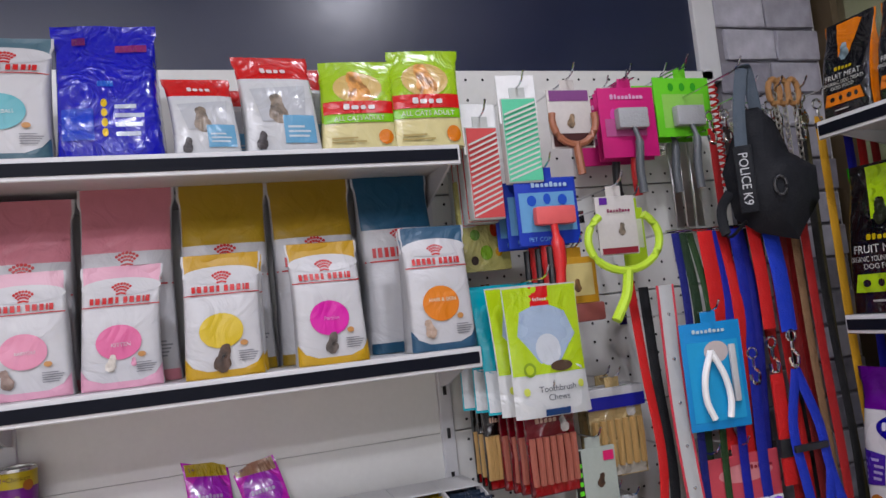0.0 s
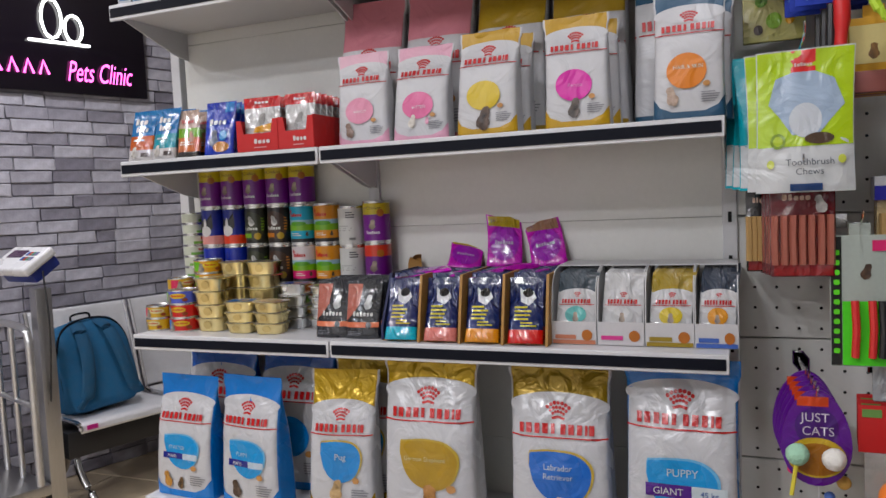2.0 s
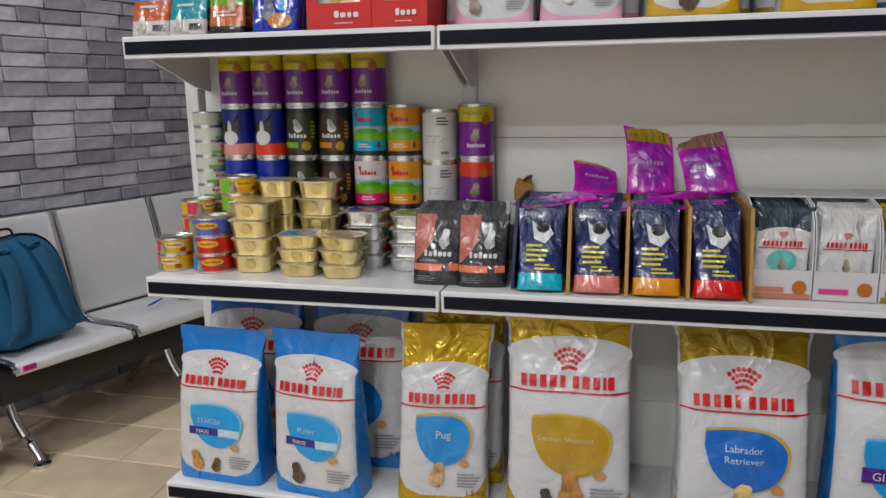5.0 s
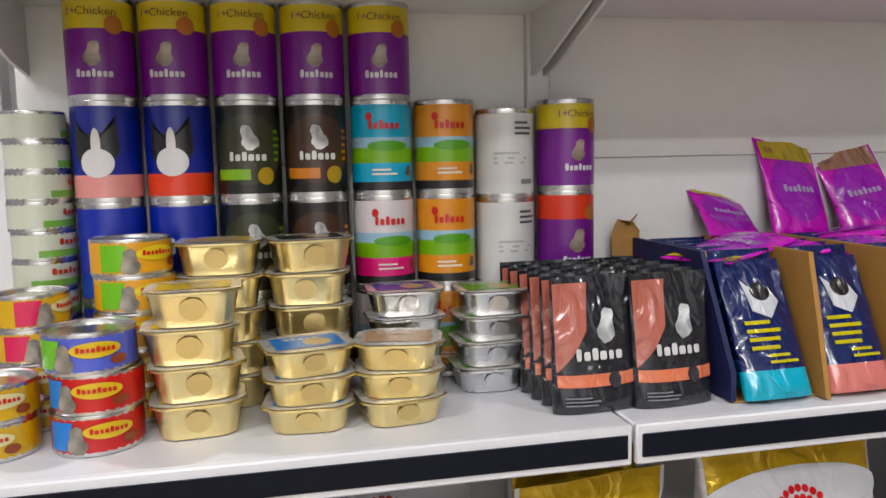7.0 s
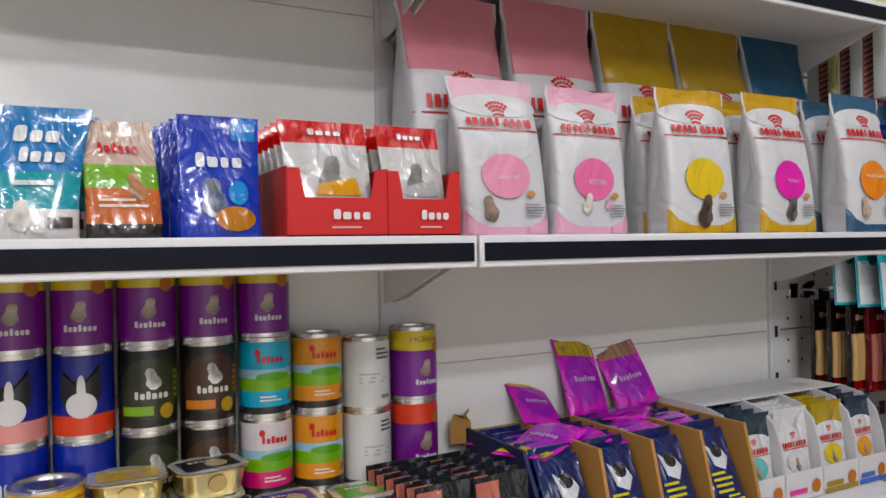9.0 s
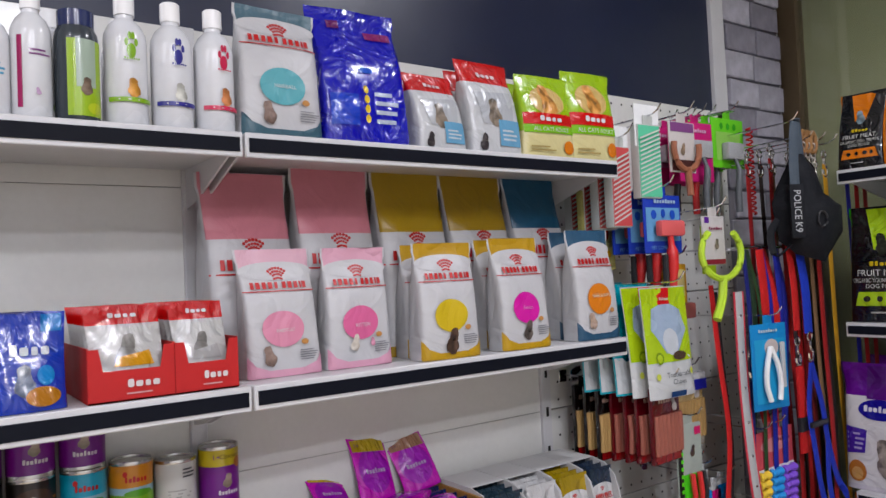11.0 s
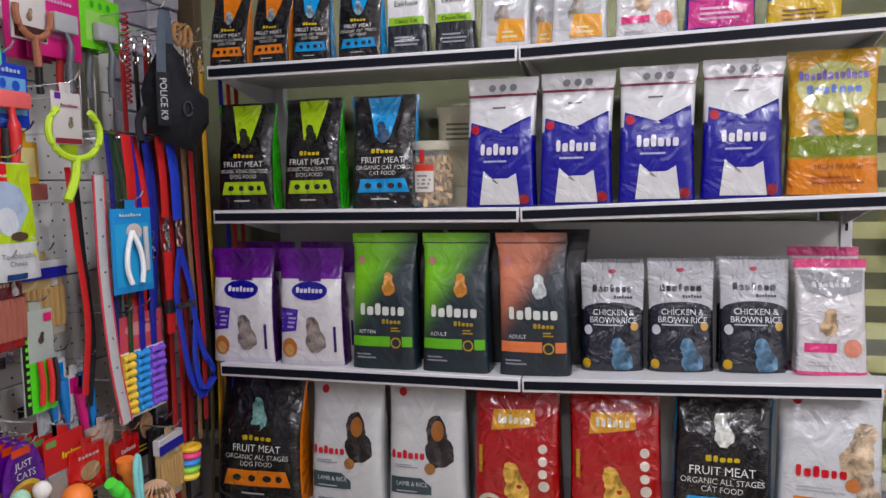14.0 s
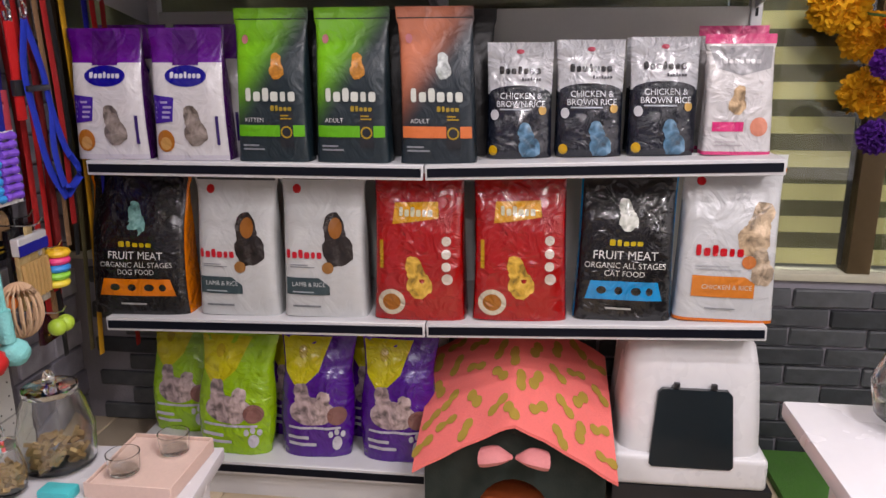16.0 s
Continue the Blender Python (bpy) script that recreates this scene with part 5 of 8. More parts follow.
# brown carton with four files of blue pouches
CARD = print_mat("b08a58", "card")
carton = thing("display_carton", pose(0, 0, 0), "open brown cardboard display carton with divided files", "carton")
NAVY = print_mat("1c2450", "card")
for i, x in enumerate((0.848, 0.948, 1.048, 1.150, 1.250)):
    bm = bmesh.new()
    prof = [(0.03, 0.0), (0.26, 0.0), (0.26, 0.152), (0.095, 0.152), (0.03, 0.03)] if i == 0 else [(0.012, 0.0), (0.26, 0.0), (0.26, 0.152), (0.048, 0.152), (0.03, 0.08)]
    A = [bm.verts.new((x - 0.003, y, S3 + 0.002 + z)) for y, z in prof]
    B = [bm.verts.new((x + 0.003, y, S3 + 0.002 + z)) for y, z in prof]
    bm.faces.new(A)
    bm.faces.new(B)
    for k in range(5):
        bm.faces.new((A[k], A[(k + 1) % 5], B[(k + 1) % 5], B[k]))
    part("divider", bm, NAVY if i == 0 else CARD, carton)
part("carton_back", boxed(0.848, 1.25, 0.258, 0.262, S3 + 0.001, S3 + 0.15), CARD, carton)
part("carton_bottom", boxed(0.848, 1.25, 0.03, 0.26, S3 + 0.0005, S3 + 0.0025), CARD, carton)
bm = bmesh.new()
tube(bm, spline([(0.835, 0.262, S3 + 0.13), (0.838, 0.264, S3 + 0.165), (0.85, 0.258, S3 + 0.185)], 8), [0.018, 0.019, 0.02, 0.02, 0.019, 0.018, 0.016, 0.014, 0.010], 8, flat=0.08)
part("torn_flap", bm, CARD, carton)
sidewall = lambda u, v, off: Vector((0.8465 - off, 0.145 - u * 0.11, S3 + 0.002 + v * 0.15))
print_on(carton, sidewall, 0.22, 0.15, [("brand", 0.1, 0.55, 0.5, 0.16, 5, "d8c8dc"), ("txt", "TASTY SHREDS", -0.35, 0.75, 0.12, 0.8, "d6c83a"), ("rect", 0.2, 0.2, 0.5, 0.4, "5a3a8c")], "card")
for x, foot in ((0.898, "3fb4cc"), (0.998, "dc8f88"), (1.099, "e09a34"), (1.200, "cf3238")):
    p = pouch(pose(x, 0.010, S3 + 0.008, -15, 0, 2), 0.080, 0.150, [(0.2, foot), (1.0, "1c2c5c")], [("poly", ((-0.3, 0.62), (-0.4, 0.85), (0.1, 0.72), (0.4, 0.78), (0.6, 0.68), (0.2, 0.56)), "dcdfe2"), ("ell", 0.1, 0.76, 0.3, 0.07, "202024"), ("bars", -0.15, 0.45, 1.0, 0.24, 4, "c9c03a"), ("bars", 0.2, 0.28, 0.9, 0.09, 2, "c9c03a")],
              "navy cat food pouch with yellow print", "navy pouches")
    for k in range(1, 6):
        copy_thing(p, L_at(x + 0.002 * (k % 2), 0.032 + 0.034 * k, S3 + 0.003, random.uniform(-3, 3)))

# white display boxes with pouches
for x, w, acc, panel, foot in ((1.302, 0.096, "33434e", "7cc0bc", "c98a72"), (1.402, 0.096, "dcdcdc", "dcdcdc", "dc5a9a"), (1.502, 0.096, "a8923a", "dcc65a", "a08a2c"), (1.594, 0.082, "2f3b4c", "e0a03c", "5a74b8")):
    bx = thing("display_box", L_at(x, 0.052, S3, 0), "white cardboard display box full of cat food pouches", "display box", "white display boxes")
    WC = print_mat("e2e2e2", "card")
    for sx in (-1, 1):
        bm = bmesh.new()
        prof = [(0, 0), (0.2, 0), (0.2, 0.164), (0.085, 0.164), (0.045, 0.156), (0.018, 0.132), (0.004, 0.09), (0, 0.05)]
        A = [bm.verts.new((sx * w / 2 - 0.001, y, z)) for y, z in prof]
        B = [bm.verts.new((sx * w / 2 + 0.001, y, z)) for y, z in prof]
        bm.faces.new(A)
        bm.faces.new(B)
        for k in range(8):
            bm.faces.new((A[k], A[(k + 1) % 8], B[(k + 1) % 8], B[k]))
        part("box_side", bm, WC, bx)
    part("box_front", boxed(-w / 2, w / 2, -0.001, 0.001, 0, 0.05), print_mat("e0dedf", "card"), bx)
    part("box_bottom", boxed(-w / 2, w / 2, 0, 0.2, 0, 0.002), WC, bx)
    part("box_hood", boxed(-w / 2 + 0.001, w / 2 - 0.001, 0.088, 0.2, 0.162, 0.164), WC, bx)
    flat = lambda u, v, off, w=w: Vector((u * w / 2, -0.001 - off, v * 0.05))
    print_on(bx, flat, w, 0.05, [("rect", -0.97, 0.02, 0.97, 0.20, foot if acc != "dcdcdc" else "e0dcde"), ("rect", -0.85, 0.24, 0.1, 0.42, "df5f9c" if acc == "dcdcdc" else foot), ("ell", 0.6, 0.42, 0.24, 0.24, "b8763a")], "card")
    p = pouch(L_at(x, 0.056, S3 + 0.003, 0), w - 0.008, 0.150, [(0.72, "e4e4e5"), (1.0, acc)], [("ell", 0, 0.70, 0.9, 0.07, "e4e4e5"), ("crown", 0, 0.68, 0.25, RED), ("caps", 0, 0.59, 1.5, 0.06, RED), ("rect", -0.9, 0.535, 0.9, 0.545, RED), ("ell", 0, 0.40, 0.55, 0.12, panel), ("pic", 0, 0.36, 0.25, "a89888")],
              "white cat food pouch with crown emblem", "white pouches", d=0.022)
    for k in range(1, 6):
        copy_thing(p, L_at(x, 0.056 + 0.026 * k, S3 + 0.003 + 0.001 * k, 0))

# magenta pouches leaning and lying on the carton
mag = [("ell", 0, 0.46, 0.85, 0.34, "aa2cbc"), ("brand", 0.0, 0.46, 1.1, 0.1, 7, "cfb0dc"), ("poly", ((-0.9, 0.78), (0.9, 0.74), (0.9, 0.96), (-0.9, 0.96)), "c9b030"), ("txt", "1+", -0.6, 0.87, 0.1, 0.4, "6a1f7c")]
mag2 = mag[:2] + [("poly", ((-0.9, 0.78), (0.9, 0.74), (0.9, 0.96), (-0.9, 0.96)), "b08a74"), mag[3]]
pouch(pose(1.090, 0.235, S3 + 0.153, -9, 3, 4), 0.092, 0.135, [(1.0, "d828c8")], mag, "shiny magenta cat food pouch leaning on the carton", "magenta pouches", d=0.026)
pouch(pose(1.205, 0.235, S3 + 0.153, -9, -10, -4), 0.094, 0.125, [(1.0, "d828c8")], mag2, "shiny magenta cat food pouch leaning on the carton", "magenta pouches", d=0.026)
pouch(pose(0.985, 0.225, S3 + 0.153, -32, 10, 6), 0.088, 0.095, [(1.0, "d828c8")], mag, "shiny magenta cat food pouch leaning on the carton", "magenta pouches", d=0.022)
lying = pouch(pose(0.93, 0.15, S3 + 0.155, -88, 0, 30), 0.09, 0.135, [(1.0, "d828c8")], mag, "shiny magenta cat food pouch lying on the carton", "lying magenta pouches", d=0.018)
for x, y, z, r in ((1.02, 0.14, 0.156, 80), (1.12, 0.15, 0.158, 100), (1.22, 0.15, 0.156, 70), (1.16, 0.17, 0.168, 40), (0.97, 0.17, 0.166, 120)):
    copy_thing(lying, pose(x, y, S3 + z, -88, 0, r))

# ---- second shelf: pouches and red boxes
for x in (0.156, 0.233):
    p = pouch(L_at(x, 0.012, S2, random.uniform(-3, 3)), 0.080, 0.134, [(0.22, "dcd8d6"), (0.5, "c06a3c" if x < 0.2 else "3a9aa8"), (1.0, "2f80b8")], [("brand", -0.15, 0.78, 1.1, 0.16, 3, "eef4f6"), ("brand", 0.05, 0.62, 1.1, 0.14, 4, "eef4f6"), ("pic", -0.3, 0.16, 0.4, "d8d4cc"), ("rect", 0.3, 0.08, 0.85, 0.16, "4a4040"), ("bars", 0.1, 0.42, 1.2, 0.08, 1, "dfeaf0")], "blue and white cat food pouch", "blue pouches")
    for k in (1, 2, 3):
        copy_thing(p, L_at(x + 0.012 * k, 0.012 + 0.04 * k, S2, 3))
p = pouch(L_at(0.315, 0.012, S2, -3), 0.074, 0.124, [(0.12, "2a2624"), (0.42, "c0744c"), (0.62, "7aa83a"), (1.0, "c9b4a8")], [("brand", 0, 0.76, 1.1, 0.11, 6, "b8322c"), ("pic", 0.4, 0.42, 0.4, "a8764a"), ("bars", 0, 0.3, 1.3, 0.1, 2, "ecd8c8")], "brown and green dog food pouch", "meadow pouches")
copy_thing(p, L_at(0.319, 0.06, S2, 4))
p = pouch(L_at(0.413, 0.012, S2, 2), 0.090, 0.136, [(1.0, "1c4cae")], [("rect", 0.3, 0.8, 0.9, 0.98, "3f86c8"), ("brand", -0.05, 0.62, 1.2, 0.15, 4, "e6ecf6"), ("pic", -0.2, 0.3, 0.5, "40506a"), ("ell", 0.3, 0.15, 0.5, 0.1, "b5803c"), ("ell", 0.4, 0.36, 0.25, 0.1, "4a90d0")], "royal blue cat food pouch", "royal blue pouches")
for k in (1, 2, 3, 4):
    copy_thing(p, L_at(0.413 - 0.006 * k, 0.012 + 0.03 * k, S2, -2 * k))
for x, w in ((0.542, 0.120), (0.653, 0.098)):
    bx = thing("display_box", L_at(x, 0.010, S2, 0), "red cardboard display box full of white pouches", "display box", "red display boxes")
    RC = print_mat("c41c24", "card")
    bm = bmesh.new()
    front_prof = [(-w / 2, 0), (w / 2, 0), (w / 2, 0.078), (w / 2 - 0.014, 0.078), (w / 2 - 0.02, 0.045), (-w / 2 + 0.02, 0.045), (-w / 2 + 0.014, 0.078), (-w / 2, 0.078)]
    A = [bm.verts.new((q, 0, z)) for q, z in front_prof]
    B = [bm.verts.new((q, 0.002, z)) for q, z in front_prof]
    bm.faces.new(A)
    bm.faces.new(B)
    for k in range(8):
        bm.faces.new((A[k], A[(k + 1) % 8], B[(k + 1) % 8], B[k]))
    part("box_front", bm, RC, bx, smooth=False)
    for sx in (-1, 1):
        part("box_side", boxed(sx * w / 2 - 0.001, sx * w / 2 + 0.001, 0.002, 0.2, 0, 0.08), RC, bx)
    part("box_bottom", boxed(-w / 2, w / 2, 0, 0.2, 0, 0.002), RC, bx)
    flat = lambda u, v, off, w=w: Vector((u * w / 2, -off, v * 0.05))
    print_on(bx, flat, w, 0.05, [("brand", 0.25, 0.5, 0.8, 0.3, 4, "f4e8e8"), ("bars", 0.25, 0.22, 0.8, 0.1, 1, "e8b8b8")], "card")
    p = pouch(L_at(x, 0.018, S2 + 0.003, 0), w - 0.012, 0.135, [(0.80, "d6d6d4"), (1.0, "c4202a")], [("brand", 0, 0.90, 0.8, 0.07, 4, "f4e6e6"), ("pic", 0, 0.5, 0.45, "8a8884"), ("poly", ((-0.4, 0.34), (0.7, 0.34), (0.6, 0.5), (-0.3, 0.44)), "e0a83a" if x < 0.6 else "bfbfbe")], "white cat food pouch with red head", "red headed pouches", d=0.022)
    for k in range(1, 6):
        copy_thing(p, L_at(x, 0.018 + 0.028 * k, S2 + 0.003, random.uniform(-2, 2)))

# ---- bottles on the top shelf
MILK = mat("milky_plastic", (0.62, 0.63, 0.65), 0.25, vary=0.05)
CAPW = mat("cap_plastic", (0.8, 0.8, 0.8), 0.35, vary=0.03)


def bottle(m, r, h, col, decals, label, group, cap=CAPW, shoulder=0.70, neck=0.42):
    ob = thing("shampoo_bottle", m, label, "bottle", group)
    bm = bmesh.new()
    prof = [(r * 0.9, 0), (r, 0.004), (r, h * shoulder * 0.92), (r * 0.96, h * shoulder), (r * 0.75, h * (shoulder + 0.07)), (r * neck, h * (shoulder + 0.12)), (r * neck, h * 0.86)]
    lathe(bm, prof, 24)
    part("body", bm, col, ob)
    part("cap", lathe(bmesh.new(), [(r * neck * 1.15, h * 0.85), (r * neck * 1.15, h * 0.99), (r * neck, h)], 20), cap, ob)

    def surf(u, v, off=0.0):
        a = u * 1.3
        return Vector(((r + off) * math.sin(a), -(r + off) * math.cos(a), v * h))
    print_on(ob, surf, 2.6 * r, h, decals, "tin")
    return ob


def paw(u, v, s, col):
    return [("ell", u, v, s, s * 0.35, col)] + [("ell", u + dx * s, v + dy * s * 0.5, s * 0.4, s * 0.18, col) for dx, dy in ((-1, 0.8), (-0.35, 1.4), (0.35, 1.4), (1, 0.8))]


for x, col, pic in ((0.553, "8fb83a", "cf9a54"), (0.622, "3a3a8c", "d8d8d0"), (0.690, "cf2a62", "c98a62")):
    bottle(L_at(x, 0.042, S1, random.uniform(-6, 6)), 0.0315, 0.205, MILK, paw(0.1, 0.55, 0.16, col) + [("brand", 0.1, 0.49, 0.5, 0.022, 7, col), ("pic", 0.15, 0.27, 0.36, pic), ("rect", -0.7, 0.17, 0.85, 0.205, col), ("bars", 0.1, 0.19, 0.9, 0.018, 1, "e4e4e0")],
           "milky white pet shampoo bottle with coloured band", "milky bottles")
bottle(L_at(0.484, 0.040, S1, 4), 0.0305, 0.168, mat("dark_bottle", (0.03, 0.04, 0.05), 0.2, coat=0.4), [("rect", -0.5, 0.05, 0.85, 0.72, "a8c83a"), ("rect", -0.2, 0.3, 0.5, 0.72, "b8c8b8"), ("pic", 0.15, 0.3, 0.34, "7a6a5c"), ("ell", 0.45, 0.12, 0.3, 0.05, "c8d84a")], "dark pet shampoo bottle with lime label", "small bottles", mat("navy_cap", (0.02, 0.03, 0.1), 0.2), 0.8, 0.72)
bottle(L_at(0.425, 0.040, S1, -5), 0.027, 0.19, MILK, [("rect", -0.55, 0.08, -0.35, 0.62, "a8306a"), ("bars", 0.3, 0.5, 0.8, 0.06, 2, "8a5a8c"), ("pic", 0.2, 0.2, 0.15, "b89ab8")], "white pet shampoo bottle with magenta stripe", "milky bottles")
bottle(L_at(0.375, 0.042, S1, 0), 0.024, 0.17, MILK, [("bars", 0.1, 0.4, 0.8, 0.12, 3, "6aa8c8")], "slim white pet shampoo bottle", "milky bottles")
bottle(L_at(0.325, 0.045, S1, 0), 0.028, 0.175, mat("lime_bottle", (0.45, 0.55, 0.08), 0.3), [("rect", -0.7, 0.2, 0.7, 0.55, "d8dc8a"), ("pic", 0, 0.3, 0.3, "8aa03a")], "lime pet shampoo bottle", "small bottles")
bottle(L_at(0.275, 0.050, S1, 0), 0.022, 0.12, MILK, [("bars", 0, 0.35, 0.9, 0.2, 3, "8a8a8c")], "short white pet care bottle", "short bottles")
bottle(L_at(0.232, 0.050, S1, 0), 0.020, 0.115, MILK, [("bars", 0, 0.35, 0.9, 0.2, 3, "6a8aa8")], "short white pet care bottle", "short bottles")
for x in (0.36, 0.46, 0.56, 0.65):
    bottle(L_at(x, 0.115, S1, 10), 0.027, 0.19, MILK, [("rect", -0.6, 0.15, 0.7, 0.2, "8fb83a")], "milky white pet shampoo bottle behind", "bottles behind")
for x, h, col in ((0.135, 0.062, "d0d4d8"), (0.185, 0.045, "9ab8cc"), (0.165, 0.07, "d8d8dc")):
    bx = thing("medicine_box", L_at(x, 0.03 + (0.05 if h > 0.065 else 0), S1, 5), "small white and blue medicine box", "box", "medicine boxes")
    part("carton", boxed(-0.021, 0.021, 0, 0.035, 0, h, 0.001, 1), print_mat(col, "card"), bx)
    print_on(bx, lambda u, v, off, h=h: Vector((u * 0.021, -off, v * h)), 0.042, h, [("bars", 0, 0.5, 1.4, 0.5, 3, "6a8ab0")], "card")

# ---- jar of biscuits by the window
jar = thing("biscuit_jar", R_at(-0.775, 2.520, R2), "clear plastic jar of pale biscuits with white lid", "jar")
CLEAR = mat("clear_plastic", (0.92, 0.92, 0.9), 0.06, vary=0.0, alpha=0.10)
part("jar_wall", lathe(bmesh.new(), [(0.058, 0.0), (0.064, 0.006), (0.064, 0.135), (0.05, 0.155), (0.048, 0.165)], 32, cap=True), CLEAR, jar)
part("lid", lathe(bmesh.new(), [(0.054, 0.165), (0.055, 0.168), (0.055, 0.188), (0.05, 0.191)], 28), mat("milky_lid", (0.62, 0.58, 0.46), 0.3, alpha=0.6), jar)
BISC = piece_mat("biscuit", (0.34, 0.21, 0.07), (0.52, 0.36, 0.16), 0.8, 60, 0.4)
bm = bmesh.new()
rnd = random.Random(4)
for k in range(230):
    a, q, z = rnd.uniform(0, 6.28), 0.054 * math.sqrt(rnd.random()), 0.012 + 0.128 * rnd.random()
    box(bm, -0.011, 0.011, -0.006, 0.006, -0.004, 0.004, m=pose(q * math.cos(a), q * math.sin(a), z, rnd.uniform(0, 90), rnd.uniform(0, 90), rnd.uniform(0, 180)))
tagged(part("biscuit_fill", bm, BISC, jar, smooth=False), kind="stuff")
print_on(jar, lambda u, v, off: Vector(((0.065 + off) * math.sin(u * 0.7), -(0.065 + off) * math.cos(u * 0.7), v * 0.15)), 0.09, 0.15, [("rect", -0.75, 0.3, 0.5, 0.82, "e2dfd8"), ("rect", -0.75, 0.7, 0.5, 0.82, "d0502c"), ("bars", -0.12, 0.5, 0.9, 0.3, 4, "8a8884"), ("rect", -0.35, 0.85, -0.05, 1.1, "c43028")], "card")


# ---------------------------------------------------------------- goods on the pegboard
def hook(x, z, y0=-0.04, label="chrome wire hook on the pegboard"):
    ob = thing("peg_hook", pose(x, 0, z), label, "hook", "peg hooks")
    part("wire", tube(bmesh.new(), [(0, BACK, 0), (0, 0.1, 0.0), (0, y0 + 0.02, 0.004), (0, y0, 0.012), (0, y0 - 0.012, 0.028)], 0.0022, 6), CHROME, ob)
    part("plate", boxed(-0.012, 0.012, BACK - 0.003, BACK - 0.0005, -0.02, 0.012, 0.001, 1), CHROME, ob)
    return ob


def card(name, x, y, z1, w, h, col, decals, label, category, group="", finish="card", turn=0.0, thick=0.004, top=0.0):
    """A hanging card or sachet with rounded outline and punched head; origin at its hole."""
    ob = thing(name, pose(x, y, z1, 0, 0, turn), label, category, group)
    bm = bmesh.new()
    box(bm, -w / 2, w / 2, 0, thick, -h, 0, min(0.004, thick * 0.45), 2)
    part("backing", bm, print_mat(col, finish), ob)
    part("hang_tab", boxed(-0.018, 0.018, 0.001, 0.003, -0.002, 0.022, 0.001, 1), print_mat(col, finish), ob)
    flat = lambda u, v, off: Vector((u * w / 2, -off, (v - 1) * h))
    if decals:
        print_on(ob, flat, w, h, decals, finish)
    hook_at = hook(x, z1 + 0.018, y - 0.03)
    return ob


GREYM = mat("brush_pad", (0.35, 0.36, 0.37), 0.5, bump=0.4, scale=200)


def brush(card_ob, w, h, handle, zoff=-0.07):
    """Slicker brush held on its card: pad, neck and handle."""
    part("brush_head", boxed(-0.04, 0.04, -0.028, -0.004, zoff - 0.025, zoff + 0.025, 0.006), GREYM, card_ob)
    bm = tube(bmesh.new(), spline([(0, -0.02, zoff - 0.02), (0.004, -0.03, zoff - 0.06), (0, -0.026, zoff - 0.12), (0.003, -0.024, zoff - 0.18)], 14), [0.006] * 4 + [0.010] * 11, 10)
    part("brush_handle", bm, handle, card_ob)


BLK = mat("black_plastic", (0.015, 0.015, 0.017), 0.35)
REDP = mat("red_plastic", (0.55, 0.02, 0.02), 0.35)
LIMEP = mat("lime_plastic", (0.42, 0.62, 0.03), 0.35)
ORANGEP = mat("orange_rubber", (0.85, 0.22, 0.03), 0.5)
FILM = mat("clear_film", (0.95, 0.95, 0.95), 0.08, vary=0.0, trans=0.9, bump=0.4, scale=40)

# striped paper bag rolls
def striped(x, y, z1, w, h, col, turn=0):
    ob = card("waste_bag_pack", x, y, z1, w, h, "d8dcd8", [("rect", -0.95, 0.02, 0.95, 0.98, col)] + [("poly", ((-0.92, 0.03 + 0.058 * k), (0.92, 0.17 + 0.058 * k), (0.92, 0.192 + 0.058 * k), (-0.92, 0.052 + 0.058 * k)), "e4e8e2") for k in range(14)], "white and " + ("mint" if col[0] == "7" else "red") + " striped paper bag pack", "paper pack", "striped packs", "card", turn, 0.025)
    part("clear_sleeve", boxed(-w / 2 - 0.004, w / 2 + 0.004, 0.004, 0.008, -h * 0.3, 0.05, 0.001, 1), mat("milky_film", (0.75, 0.76, 0.76), 0.15, bump=0.3), ob)
    return ob


striped(1.772, 0.025, 2.05, 0.080, 0.185, "7fd8b0", -3)
for k in range(4):
    striped(1.690 + 0.004 * k, 0.05 + 0.05 * k, 1.995 - 0.002 * k, 0.075, 0.20, "d86a6a", 4)
# wooden brush card, pink card, green card
c = card("brush_pack", 1.885, 0.01, 2.062, 0.105, 0.13, "e2dcd8", [("rect", -0.9, 0.8, 0.9, 0.98, "8a5a8c"), ("pic", 0, 0.45, 0.3, "c0a890"), ("rect", -0.9, 0.03, 0.9, 0.25, "4a2420")], "white brush card with wooden ring", "brush pack")
part("wooden_ring", tube(bmesh.new(), [(0.052 * math.cos(a), -0.012, -0.07 + 0.055 * math.sin(a)) for a in [k * math.pi / 12 for k in range(-13, 2)]], 0.008, 8), mat("red_wood", (0.28, 0.10, 0.05), 0.4), c)
part("wooden_handle", tube(bmesh.new(), [(0, -0.012, -0.12), (0.004, -0.014, -0.19)], 0.009, 8), mat("red_wood", (0.28, 0.10, 0.05), 0.4), c)
for k, (x, y) in enumerate(((2.10, 0.12), (2.115, 0.165), (2.09, 0.21))):
    c = card("brush_pack", x, y, 2.10, 0.150, 0.170, "d81c8a", [("brand", 0, 0.86, 1.2, 0.09, 9, "f0c0e0"), ("ell", -0.5, 0.6, 0.14, 0.1, "f070b8"), ("ell", 0.5, 0.62, 0.12, 0.08, "f070b8"), ("rect", -0.85, 0.3, 0.6, 0.55, "c0709c")], "magenta card with grey slicker brush", "brush pack", "magenta brush cards", turn=-2)
    brush(c, 0.150, 0.170, mat("grey_handle", (0.10, 0.11, 0.12), 0.4) if k == 0 else (REDP if k == 1 else BLK), -0.08)
